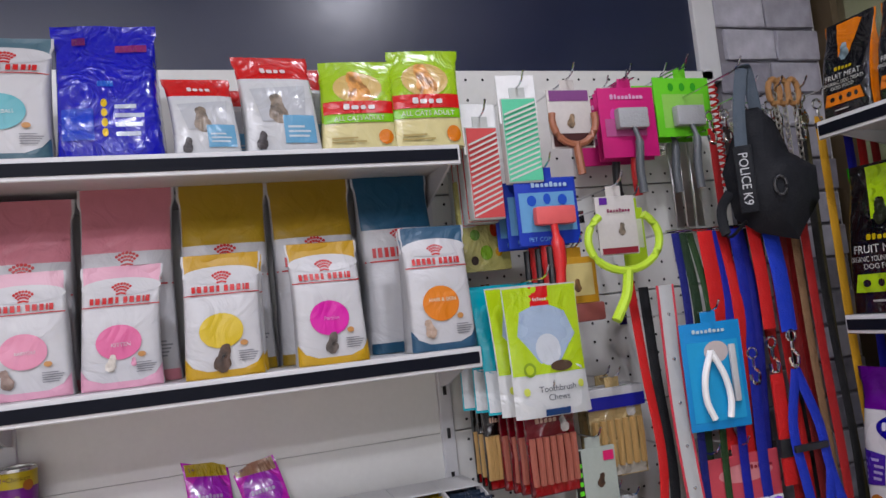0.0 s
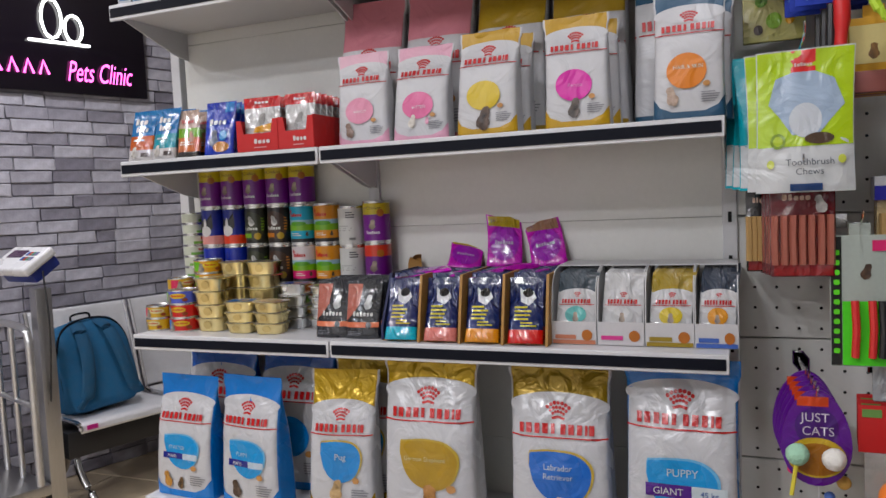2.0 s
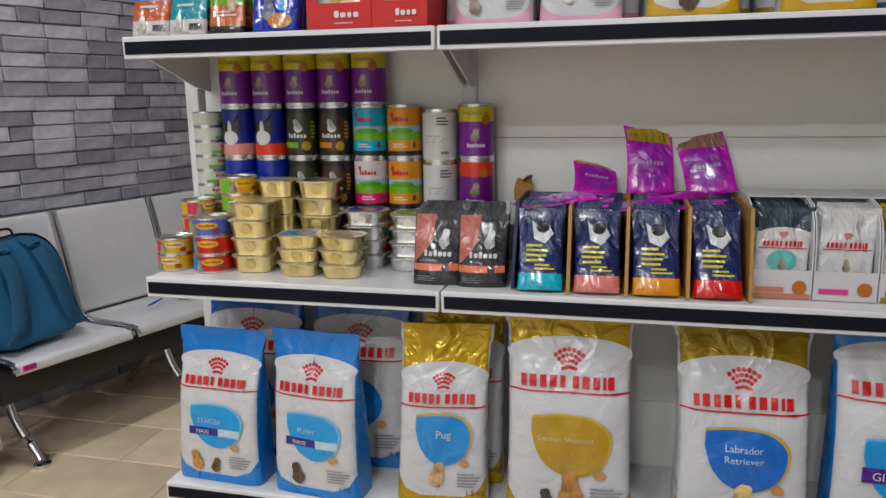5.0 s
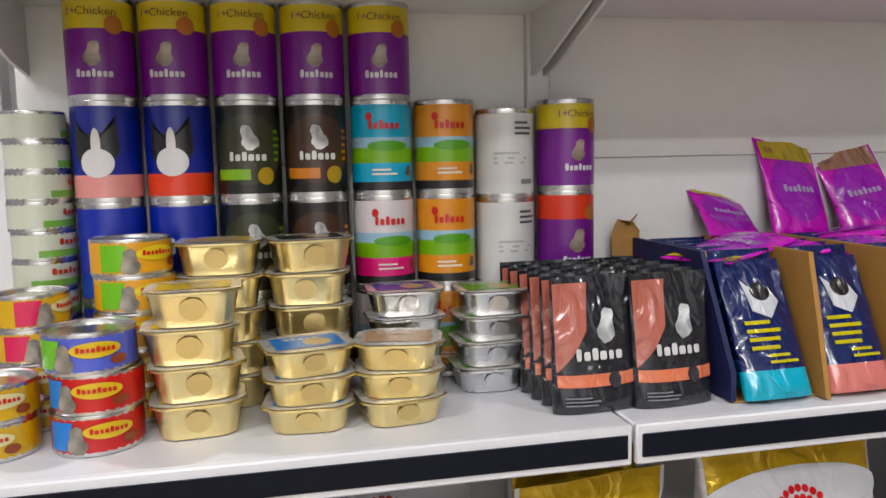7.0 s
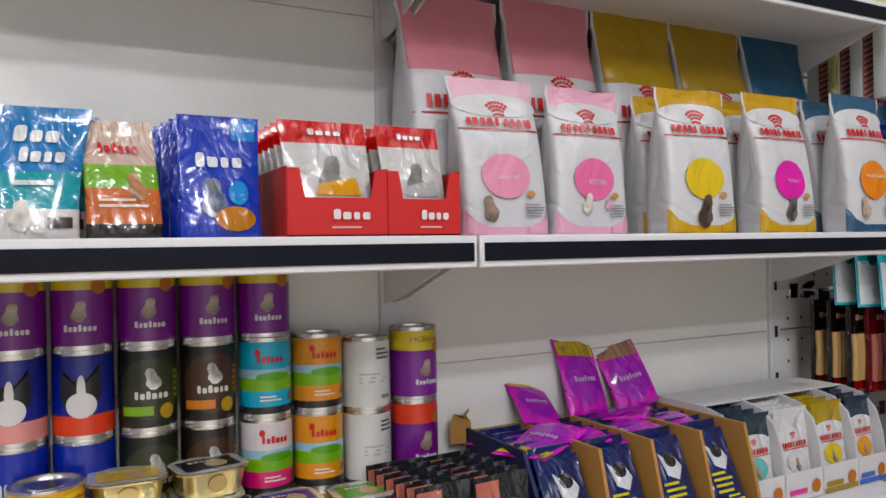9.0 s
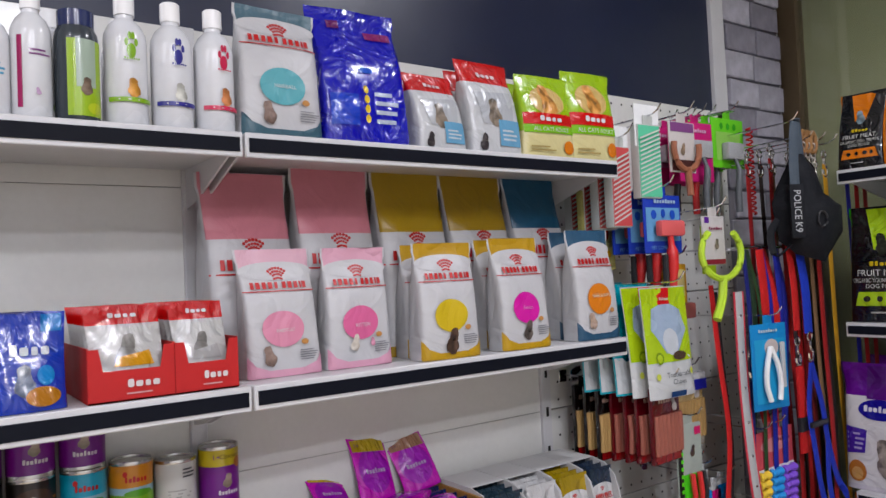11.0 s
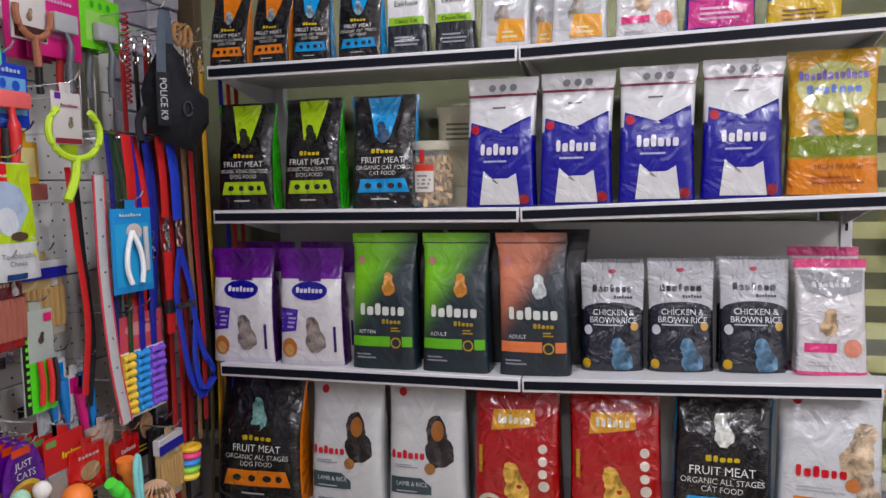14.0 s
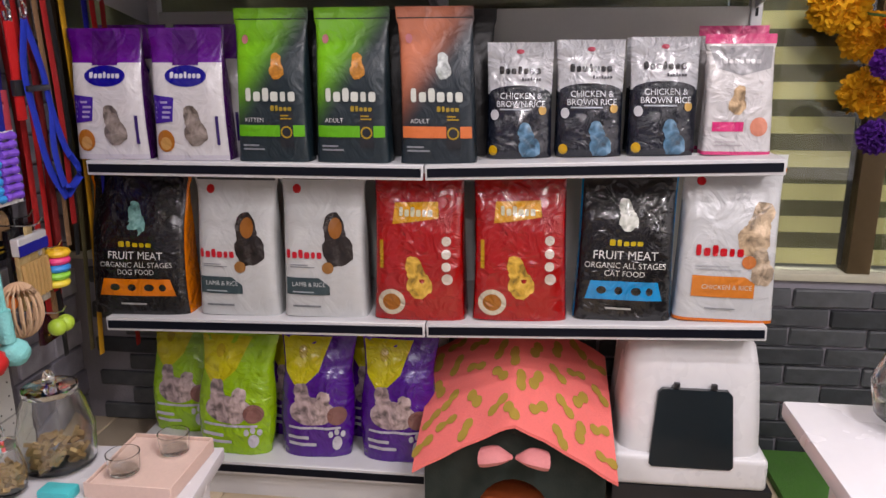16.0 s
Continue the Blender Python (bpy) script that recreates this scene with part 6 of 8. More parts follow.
for k, (x, y) in enumerate(((2.265, 0.125), (2.245, 0.185))):
    c = card("brush_pack", x, y, 2.125, 0.162, 0.148, "82e01c", [("rect", -0.75, 0.15, 0.75, 0.72, "a8e07a"), ("ell", -0.4, 0.84, 0.1, 0.07, "4ab00c"), ("ell", 0.0, 0.84, 0.1, 0.07, "4ab00c"), ("ell", 0.4, 0.84, 0.1, 0.07, "4ab00c")], "bright green card with grey slicker brush", "brush pack", "green brush cards")
    brush(c, 0.160, 0.150, mat("grey_handle", (0.10, 0.11, 0.12), 0.4), -0.10)
# steel combs hanging behind
for x in (2.22, 2.25, 2.28):
    ob = thing("steel_comb", pose(x + 0.05, 0.20, 1.98), "long steel grooming comb in a clear sleeve", "comb", "steel combs")
    part("comb_back", boxed(-0.012, 0.012, 0, 0.006, -0.22, 0, 0.002, 1), STEEL, ob)
    hook(x + 0.05, 1.985, 0.16)
# yellow patterned pack, blue comb packs
card("tissue_pack", 1.712, 0.15, 1.897, 0.118, 0.205, "cfc88a", [("rect", -0.8, 0.62, 0.8, 0.8, "dfe0c8"), ("brand", 0, 0.72, 1.0, 0.06, 7, "3a6a9a"), ("ell", -0.4, 0.4, 0.2, 0.06, "7aa050"), ("ell", 0.4, 0.45, 0.18, 0.08, "c0503c"), ("ell", 0.0, 0.2, 0.25, 0.08, "8ab04a"), ("ell", -0.5, 0.12, 0.15, 0.05, "4a3a30"), ("ell", 0.5, 0.2, 0.14, 0.05, "d0a040")], "yellow patterned tissue sachet", "sachet", "yellow sachets", "film", 0, 0.018)
for k in range(3):
    c = card("comb_pack", 1.815 - 0.006 * k, 0.03 + 0.045 * k, 1.875, 0.145, 0.145, "2050b8", [("rect", -0.9, 0.2, 0.9, 0.78, "86b4e0"), ("brand", 0.1, 0.89, 1.2, 0.1, 8, "b8d0f0"), ("ell", -0.5, 0.66, 0.15, 0.08, "2f66c8"), ("ell", 0.0, 0.68, 0.12, 0.08, "2f66c8"), ("ell", 0.5, 0.66, 0.15, 0.08, "2f66c8"), ("txt", "PET COMB", -0.3, 0.09, 0.09, 1.0, "8fb8ea")], "blue and clear pet comb pack with red pad", "comb pack", "blue comb packs")
    part("red_pad", boxed(-0.042, 0.052, -0.03, -0.008, -0.105, -0.065, 0.008), mat("coral_pad", (0.62, 0.10, 0.10), 0.45), c)
    part("comb_handle", tube(bmesh.new(), spline([(0.0, -0.02, -0.10), (0.004, -0.022, -0.17), (0.0, -0.018, -0.25)], 10), [0.008] * 3 + [0.014] * 4 + [0.011] * 4, 10), REDP, c)
    part("grip", tube(bmesh.new(), [(-0.012, -0.012, -0.15), (-0.014, -0.012, -0.25)], 0.008, 8), BLK, c)
# lime slicker with white card
c = card("slicker_pack", 1.945, -0.025, 1.818, 0.095, 0.125, "e0dcd8", [("rect", -0.8, 0.86, -0.4, 0.98, "6a3a9a"), ("brand", 0.1, 0.75, 1.2, 0.08, 8, "8a3a5a"), ("pic", 0.2, 0.42, 0.3, "b0a494"), ("rect", -0.9, 0.02, 0.9, 0.12, "8a2a3a")], "white card with lime green rake", "brush pack")
bm = bmesh.new()
tube(bm, [(0.085 * math.sin(a), -0.02, -0.095 - 0.065 * math.cos(a)) for a in [k * math.pi / 14 for k in range(-11, 12)]], 0.0085, 8)
tube(bm, spline([(0.0, -0.02, -0.16), (-0.012, -0.022, -0.21), (-0.045, -0.026, -0.26)], 10), 0.011, 8)
part("lime_rake", bm, LIMEP, c)
c = card("slicker_pack", 2.03, 0.05, 1.80, 0.06, 0.13, "b8d84a", [("rect", -0.8, 0.3, 0.8, 0.8, "e0e8c8")], "lime cardboard brush card on a hook", "brush pack")
for k in range(2):
    c = card("slicker_pack", 1.875 + 0.012 * k, 0.05 + 0.05 * k, 1.70, 0.10, 0.14, "d8a83a", [("rect", -0.8, 0.4, 0.8, 0.9, "e8d8a0"), ("pic", 0, 0.55, 0.3, "9a7a5a")], "yellow cardboard brush card with dark pad", "brush pack", "yellow brush cards")
    part("brush_head", boxed(-0.045, 0.045, -0.03, -0.008, -0.14, -0.10, 0.006), mat("brown_pad", (0.22, 0.06, 0.05), 0.4), c)
# chew bags
chew = [("rect", -0.98, 0.32, 0.98, 0.99, "bcd82a"), ("rect", -0.28, 0.82, 0.22, 0.99, "d83a20"), ("brand", -0.03, 0.89, 0.38, 0.035, 6, "f4d8d0"), ("poly", ((-0.75, 0.62), (-0.6, 0.8), (-0.25, 0.84), (0.2, 0.84), (0.6, 0.78), (0.82, 0.6), (0.55, 0.5), (0.3, 0.4), (-0.25, 0.4), (-0.5, 0.52)), "b8c8dc"), ("ell", 0.02, 0.5, 0.34, 0.12, "dfe4ea"), ("ell", -0.55, 0.36, 0.16, 0.055, "86a02a"), ("ell", -0.55, 0.36, 0.1, 0.035, "c4dc5a"), ("ell", 0.3, 0.37, 0.3, 0.04, "5a4a3c"),
        ("txt", "Toothbrush", 0.1, 0.21, 0.065, 1.0, "5a5e64"), ("txt", "Chews", 0.1, 0.145, 0.065, 0.7, "5a5e64"), ("ell", -0.7, 0.2, 0.08, 0.03, "d8e07a"), ("ell", 0.75, 0.22, 0.08, 0.03, "d8e07a"), ("rect", -0.3, 0.01, 0.35, 0.06, "2a4a78")]
for k in range(5):
    ob = thing("chew_bag", pose(1.752 - 0.014 * k, -0.035 + 0.038 * k, 1.385 + 0.003 * k, 0, 0, -2), "lime and white dental chew bag on a hook" if k < 2 else "turquoise and white dental chew bag on a hook", "chew bag", "dental chew bags")
    sec, surf, rip = bag_surface(0.165, 0.262, 0.030, "pouch", 20 + k, 0.003)
    bm = bmesh.new()
    vals = [i / 14 for i in range(15)]
    rows = []
    for v in vals:
        a_, b_, n_, yc = sec(v)
        rows.append([bm.verts.new(surf(u, v)) for u in [q / 8 - 1 for q in range(17)]] + [bm.verts.new(Vector((a_ * u, yc + b_ * (1 - min(abs(u), 0.999) ** n_) ** (1 / n_) + 0.001, 0.262 * v))) for u in [1 - q / 8 for q in range(1, 16)]])
    for r, s_ in zip(rows, rows[1:]):
        for q in range(len(r)):
            bm.faces.new((r[q], r[(q + 1) % len(r)], s_[(q + 1) % len(r)], s_[q]))
    bm.faces.new(rows[0])
    bm.faces.new(rows[-1])
    part("sachet", bm, print_mat("e2e4e4" if k < 2 else "4ab4c4", "gloss"), ob)
    if k < 2:
        print_on(ob, surf, 0.165, 0.262, chew)
    else:
        print_on(ob, surf, 0.165, 0.262, [("rect", -0.98, 0.02, 0.98, 0.34, "dfe4e6"), ("ell", -0.55, 0.36, 0.16, 0.055, "2a7a8a")])
hook(1.752, 1.655, -0.06)


def stick_pack(x, y, z1, w, h, col, stick, label, group, header=None):
    c = card("treat_pack", x, y, z1, w, h, col, [("brand", -0.2, 0.82, 0.9, 0.08, 5, "d8b8a8"), ("pic", 0.55, 0.74, 0.3, "d8d4d0"), ("rect", -0.9, 0.02, 0.9, 0.14, "9a2030" if header is None else "c9c4b8")], label, "treat pack", group, "film", random.uniform(-4, 4), 0.012)
    n = 7
    for k in range(n):
        xx = -w * 0.42 + w * 0.84 * k / (n - 1)
        part("stick", tube(bmesh.new(), [(xx, -0.004, -h * 0.36), (xx + random.uniform(-0.002, 0.002), -0.006, -h * 0.6), (xx, -0.004, -h * 0.87)], 0.007, 6), stick, c)
    if header:
        part("header", boxed(-w / 2 - 0.004, w / 2 + 0.004, -0.008, 0.014, -0.045, 0.0, 0.002, 1), print_mat("e0e0e2", "card"), c)
        part("header_band", boxed(-w / 2 - 0.004, w / 2 + 0.004, -0.010, -0.007, -0.045, -0.018), print_mat(header, "card"), c)
    return c


MEAT = mat("meat_stick", (0.30, 0.09, 0.06), 0.45, bump=0.3, scale=90)
RAWH = mat("rawhide_stick", (0.42, 0.26, 0.09), 0.5, bump=0.3, scale=90)
for k in range(6):
    stick_pack(1.750 - 0.004 * k, 0.0 + 0.036 * k, 1.408 - 0.002 * k, 0.112, 0.182, "6a1428", MEAT, "dark red meat stick treat pack", "dark red treat packs")
for k in range(3):
    stick_pack(1.688 + 0.002 * k, 0.13 + 0.04 * k, 1.402, 0.07, 0.18, "1c1412", RAWH, "black treat pack with tan sticks", "black treat packs")
for k in range(2):
    stick_pack(1.95 + 0.004 * k, 0.085 + 0.05 * k, 1.408, 0.135, 0.195, "c9b48c", RAWH, "clear pack of rawhide sticks with blue header", "rawhide packs", "26309a")
# blue nail clipper card
c = card("clipper_pack", 2.118, -0.055, 1.532, 0.142, 0.225, "3a9ad8", [("rect", -0.85, 0.08, 0.85, 0.82, "58aee0"), ("ell", 0.1, 0.72, 0.4, 0.1, "e0d4d0"), ("brand", -0.1, 0.92, 1.1, 0.05, 8, "d0e8f8")], "blue blister card with white nail clippers", "clipper pack", turn=-6)
for sx in (-1, 1):
    part("clipper_handle", tube(bmesh.new(), spline([(-0.012, -0.012, -0.06), (-0.012 + sx * 0.022, -0.016, -0.11), (-0.008 + sx * 0.028, -0.014, -0.16), (-0.004 + sx * 0.018, -0.014, -0.2)], 12), 0.007, 8), CAPW, c)
part("nail_file", boxed(0.032, 0.046, -0.014, -0.006, -0.17, -0.05, 0.003), mat("grey_file", (0.45, 0.46, 0.47), 0.4), c)


# ---- leads, straps and chains
WEB = {}


def webbing(h):
    if h not in WEB:
        WEB[h] = mat("webbing_" + h, C(h), 0.75, bump=0.5, scale=260, vary=0.08)
    return WEB[h]


def strap(name, pts, width, h, label, category="dog lead", group="dog leads", flat=0.16):
    ob = thing(name, pose(*pts[0]), label, category, group)
    o = Vector(pts[0])
    part("strap", tube(bmesh.new(), [p - o for p in spline(pts, 28)], width / 2, 8, flat=flat), webbing(h), ob)
    return ob


def clasp(ob, p):
    """Chrome swivel hook: ring, barrel and curved gate."""
    p = Vector(p)
    part("swivel_ring", tube(bmesh.new(), [p + Vector((0.012 * math.cos(a), 0, 0.012 * math.sin(a))) for a in [k * math.pi / 8 for k in range(17)]], 0.0028, 6, close=True), CHROME, ob)
    part("snap_hook", tube(bmesh.new(), spline([p + Vector(q) for q in ((0, 0, -0.012), (0, 0, -0.03), (0.012, 0, -0.045), (0.008, 0, -0.066), (-0.006, 0, -0.064), (-0.010, 0, -0.046))], 18), 0.0042, 6), CHROME, ob)


rnd = random.Random(11)
leads = [("a01830", "dark red"), ("2a1c18", "black"), ("a81a30", "dark red"), ("6a5038", "brown"), ("1a1a1c", "black"), ("a41c2c", "dark red"), ("5c4a38", "brown"), ("141416", "black"), ("4a4428", "olive"), ("d8a818", "yellow"), ("2a2a9c", "blue"), ("b8182a", "red"), ("96202c", "dark red")]
for k, (h, word) in enumerate(leads):
    x = 2.315 + 0.0225 * k
    y = 0.10 - 0.016 * k + rnd.uniform(-0.02, 0.02)
    top = 1.98 + rnd.uniform(-0.02, 0.03)
    low = 0.50 + rnd.uniform(-0.05, 0.35) if k < 9 else 0.42 + rnd.uniform(0, 0.1)
    x += 0.008 * (k > 8)
    ob = strap("dog_lead", [(x, y, top), (x + rnd.uniform(-0.008, 0.008), y - 0.004, (top * 2 + low) / 3), (x + rnd.uniform(-0.015, 0.02), y - 0.01, (top + 2 * low) / 3), (x + rnd.uniform(-0.02, 0.02), y, low)], 0.022 + 0.004 * (k > 8), h, word + " webbing dog lead hanging from its clasp", group="long leads")
    clasp(ob, (0, 0.0, 0.03))
for k, (x, h, word) in enumerate(((2.318, "a81828", "dark red"), (2.342, "b81c2e", "red"), (2.366, "7a1420", "dark red"), (2.392, "8a7058", "brown"), (2.41, "a01a2c", "dark red"))):
    ob = strap("dog_lead", [(x, 0.0 - 0.012 * k, 1.80), (x + 0.004, -0.004 - 0.012 * k, 1.45), (x + 0.016, -0.006 - 0.012 * k, 1.15), (x + 0.02, -0.012 * k, 0.62 + 0.06 * k)], 0.025 - 0.003 * (k % 2), h, word + " webbing dog lead hanging from its clasp", group="long leads")
for x in (2.33, 2.40, 2.47, 2.54):
    hook(x, 2.04, -0.05)
# brass and chain collars at the top
CHAIN = mat("chain_steel", (0.5, 0.48, 0.44), 0.3, metal=1.0)
for x, h in ((2.40, 0.26), (2.425, 0.30), (2.455, 0.22)):
    ob = thing("chain_lead", pose(x, -0.03, 2.03), "steel chain lead with tan loop", "dog lead", "chain leads")
    for k in range(int(h / 0.014)):
        part("chain_link", tube(bmesh.new(), [(0.006 * math.cos(a), 0.0, -0.014 * k + 0.009 * math.sin(a)) if k % 2 else (0, 0.006 * math.cos(a), -0.014 * k + 0.009 * math.sin(a)) for a in [q * math.pi / 5 for q in range(11)]], 0.0018, 5, close=True), CHAIN, ob)
    part("leather_loop", tube(bmesh.new(), [(0.016 * math.cos(a), 0, 0.01 + 0.03 * math.sin(a)) for a in [q * math.pi / 8 for q in range(17)]], 0.007, 8, close=True), mat("tan_leather", (0.30, 0.15, 0.05), 0.5), ob)
# red, black and grey straps before the board
ob = strap("dog_lead", [(1.985, 0.02, 1.64), (1.99, 0.01, 1.45), (2.0, 0.0, 1.25), (1.975, 0.0, 1.06)], 0.022, "c81c28", "bright red webbing dog lead")
ob = strap("dog_lead", [(2.03, 0.04, 1.62), (2.03, 0.03, 1.42), (2.035, 0.02, 1.2), (2.01, 0.02, 1.02)], 0.026, "14161c", "black studded webbing dog lead")
ob = thing("reflective_collar", pose(2.045, -0.02, 1.62), "grey reflective strap with pink edges and rivets", "dog collar")
strip = spline([(0, 0, 0), (-0.004, -0.004, -0.25), (0.006, -0.012, -0.48), (0.03, -0.02, -0.66)], 24)
part("band", tube(bmesh.new(), strip, 0.019, 8, flat=0.14), mat("reflective_grey", (0.42, 0.43, 0.43), 0.35, vary=0.06), ob)
for sx in (-1, 1):
    part("piping", tube(bmesh.new(), [p + Vector((sx * 0.019, 0, 0)) for p in strip], 0.003, 6), webbing("d8606a"), ob)
for k in range(7):
    p = strip[2 + 3 * k]
    part("rivet", lathe(bmesh.new(), [(0.004, 0), (0.003, 0.002), (0.0005, 0.003)], 10, Matrix.Translation(p + Vector((0, -0.003, 0))) @ Matrix.Rotation(radians(90), 4, "X")), CHROME, ob)
# collars in blue, green and red on one bar
bar = thing("hook_bar", pose(2.2, 0.0, 1.735), "chrome cross bar with row of hooks", "hook")
part("bar", tube(bmesh.new(), [(-0.12, 0, 0), (0.14, 0, 0)], 0.004, 8), CHROME, bar)
for x in (-0.10, 0.12):
    part("bar_arm", tube(bmesh.new(), [(x, 0, 0), (x, BACK, 0)], 0.003, 6), CHROME, bar)
for k, (x, h, w, low) in enumerate(((2.095, "1c2a78", 0.020, 1.05), (2.12, "1e3a20", 0.024, 1.02), (2.15, "2c4a24", 0.018, 0.98), (2.172, "d01a22", 0.040, 1.25), (2.20, "1f35a0", 0.024, 1.05), (2.228, "cc1c24", 0.034, 1.15), (2.25, "24389c", 0.028, 1.08), (2.275, "1c2c88", 0.022, 0.95))):
    ob = strap("dog_collar", [(x, -0.01 + 0.012 * (k % 3), 1.73), (x + 0.004, -0.016, 1.55), (x - 0.004, -0.012 + 0.014 * (k % 2), (1.4 + low) / 2), (x + 0.008, 0, low)], w, h, ("blue", "dark green", "red")[1 if h in ("1e3a20", "2c4a24") else (2 if h[0] == "c" else 0)] + " webbing dog collar on the bar", "dog collar", "collars on the bar")
    clasp(ob, (0, -0.006, -0.28))
# red lead with clip and wide blue handle with harness straps
ob = strap("dog_lead", [(2.285, -0.03, 1.74), (2.285, -0.04, 1.62), (2.287, -0.04, 1.5)], 0.034, "cc1c24", "wide red webbing dog lead with clip")
clasp(ob, (0, -0.01, -0.27))
part("lower_strap", boxed(-0.016, 0.016, -0.016, -0.008, -0.58, -0.34, 0.003), webbing("cc1c24"), ob)
part("buckle", boxed(-0.02, 0.02, -0.02, -0.006, -0.52, -0.48, 0.004), BLK, ob)
ob = strap("dog_harness", [(2.32, -0.04, 1.735), (2.325, -0.05, 1.62), (2.33, -0.05, 1.49)], 0.044, "2050c0", "bright blue webbing dog harness with chrome clip", "dog harness", "")
clasp(ob, (0.01, -0.012, -0.255))
for pts in (((0.01, -0.012, -0.33), (-0.02, -0.015, -0.45), (-0.012, -0.02, -0.56), (0.01, -0.025, -0.70), (0.06, -0.03, -0.79)),
            ((0.01, -0.012, -0.33), (0.05, -0.015, -0.45), (0.06, -0.02, -0.55), (0.09, -0.025, -0.66), (0.13, -0.03, -0.73), (0.06, -0.03, -0.79)),
            ((0.06, -0.02, -0.55), (0.035, -0.03, -0.66), (0.05, -0.04, -0.76), (0.12, -0.035, -0.745))):
    part("harness_strap", tube(bmesh.new(), spline(pts, 24), 0.013, 8, flat=0.22), webbing("1f48b4"), ob)
part("slide_buckle", boxed(-0.03, 0.06, -0.026, -0.014, -0.505, -0.49, 0.003), BLK, ob)
# red spiked comb strip
ob = thing("spiral_lead", pose(2.338, 0.10, 2.10), "red coiled rubber lead", "dog lead")
part("coil", tube(bmesh.new(), [(0.009 * math.cos(k * 0.9), 0.009 * math.sin(k * 0.9), -0.0022 * k) for k in range(120)], 0.0028, 5), webbing("c01c2c"), ob)
# padded harness
hs = thing("dog_harness", pose(2.285, -0.06, 2.08, 0, 0, -38), "padded black dog harness with grey handle strap", "dog harness")
NYL = mat("black_nylon", (0.007, 0.008, 0.011), 0.75, bump=0.4, scale=220)
NYL.node_tree.nodes["Principled BSDF"].inputs["Specular IOR Level"].default_value = 0.25
# a folded vest: a narrow neck above, a broad belly with a corner standing out
outline = dense([(-0.006, -0.09), (0.027, -0.088), (0.056, -0.13), (0.076, -0.20), (0.124, -0.238), (0.122, -0.31), (0.070, -0.392), (-0.008, -0.368), (-0.052, -0.33), (-0.066, -0.225), (-0.044, -0.168)], 4)
bm = bmesh.new()
cx, cz = 0.02, -0.25
for side in (-1, 1):
    prev = None
    mid = bm.verts.new((cx, side * 0.05, cz))
    for r in range(1, 8):
        f = r / 7
        ring = []
        for q, (x, z) in enumerate(outline):
            p = Vector((cx + (x - cx) * f, 0, cz + (z - cz) * f))
            p.y = side * 0.05 * (1 - f ** 3) + 0.010 * f * noise.noise(Vector((p.x * 28, side * 2.0, p.z * 24)))
            ring.append(bm.verts.new(p))
        for q in range(len(ring)):
            j = (q + 1) % len(ring)
            if prev is None:
                bm.faces.new((mid, ring[q], ring[j]))
            else:
                bm.faces.new((prev[q], ring[q], ring[j], prev[j]))
        prev = ring
bmesh.ops.remove_doubles(bm, verts=bm.verts[:], dist=0.0012)
bmesh.ops.recalc_face_normals(bm, faces=bm.faces[:])
part("padding", bm, NYL, hs)
part("handle_strap", tube(bmesh.new(), spline([(-0.022, -0.052, -0.18), (-0.016, -0.04, -0.10), (0.0, -0.02, -0.01), (0.012, 0.0, 0.0), (0.022, 0.01, -0.1)], 20), 0.013, 8, flat=0.25), webbing("56606a"), hs)
part("name_patch", boxed(-0.040, -0.002, -0.060, -0.052, -0.325, -0.178, 0.003), NYL, hs)
vs, fs = text_mesh("POLICE K9")
me = bpy.data.meshes.new("lettering")
me.from_pydata([(-0.021 + (y - 0.35) * 0.027, -0.0615, -0.2515 - x * 0.0245) for x, y in vs], [], fs)
me.materials.append(print_mat("d8dadc", "card"))
lt = new("lettering", me)
lt.parent = hs
part("side_strap", tube(bmesh.new(), spline([(-0.055, -0.01, -0.27), (-0.078, -0.01, -0.31), (-0.07, -0.02, -0.37), (-0.03, -0.03, -0.34)], 16), 0.011, 8, flat=0.3), NYL, hs)
part("ring_loop", tube(bmesh.new(), [(0.045 + 0.012 * math.cos(q * math.pi / 8), -0.056, -0.275 + 0.02 * math.sin(q * math.pi / 8)) for q in range(16)], 0.003, 6, close=True), BLK, hs)
hook(2.265, 2.075, -0.08)


# ---- toys low on the board
def ball(parent, p, r, material, name="ball", lumps=0.0):
    bm = bmesh.new()
    bmesh.ops.create_icosphere(bm, subdivisions=3, radius=r)
    for v in bm.verts:
        v.co *= 1 + lumps * noise.noise(v.co * 90)
        v.co += Vector(p)
    return part(name, bm, material, parent)


c = card("grooming_pack", 1.845, 0.01, 1.302, 0.098, 0.245, "b8c0b8", [("rect", -0.98, 0.01, -0.62, 0.99, "101410"), ("rect", -0.6, 0.01, 0.96, 0.5, "6ae01c"), ("pic", 0.2, 0.72, 0.3, "6a5648"), ("rect", 0.4, 0.88, 0.9, 0.96, "d83a7a")] + [("brand", -0.8, 0.12 + 0.075 * k, 0.24, 0.05, 1, "7af01c") for k in range(11)], "black and neon green grooming tool card", "grooming pack")
for x, h in ((-0.01, REDP), (0.018, REDP), (0.034, BLK)):
    part("tool_handle", tube(bmesh.new(), [(x, -0.012, -0.12), (x + 0.002, -0.016, -0.17), (x, -0.012, -0.225)], 0.007, 8), h, c)
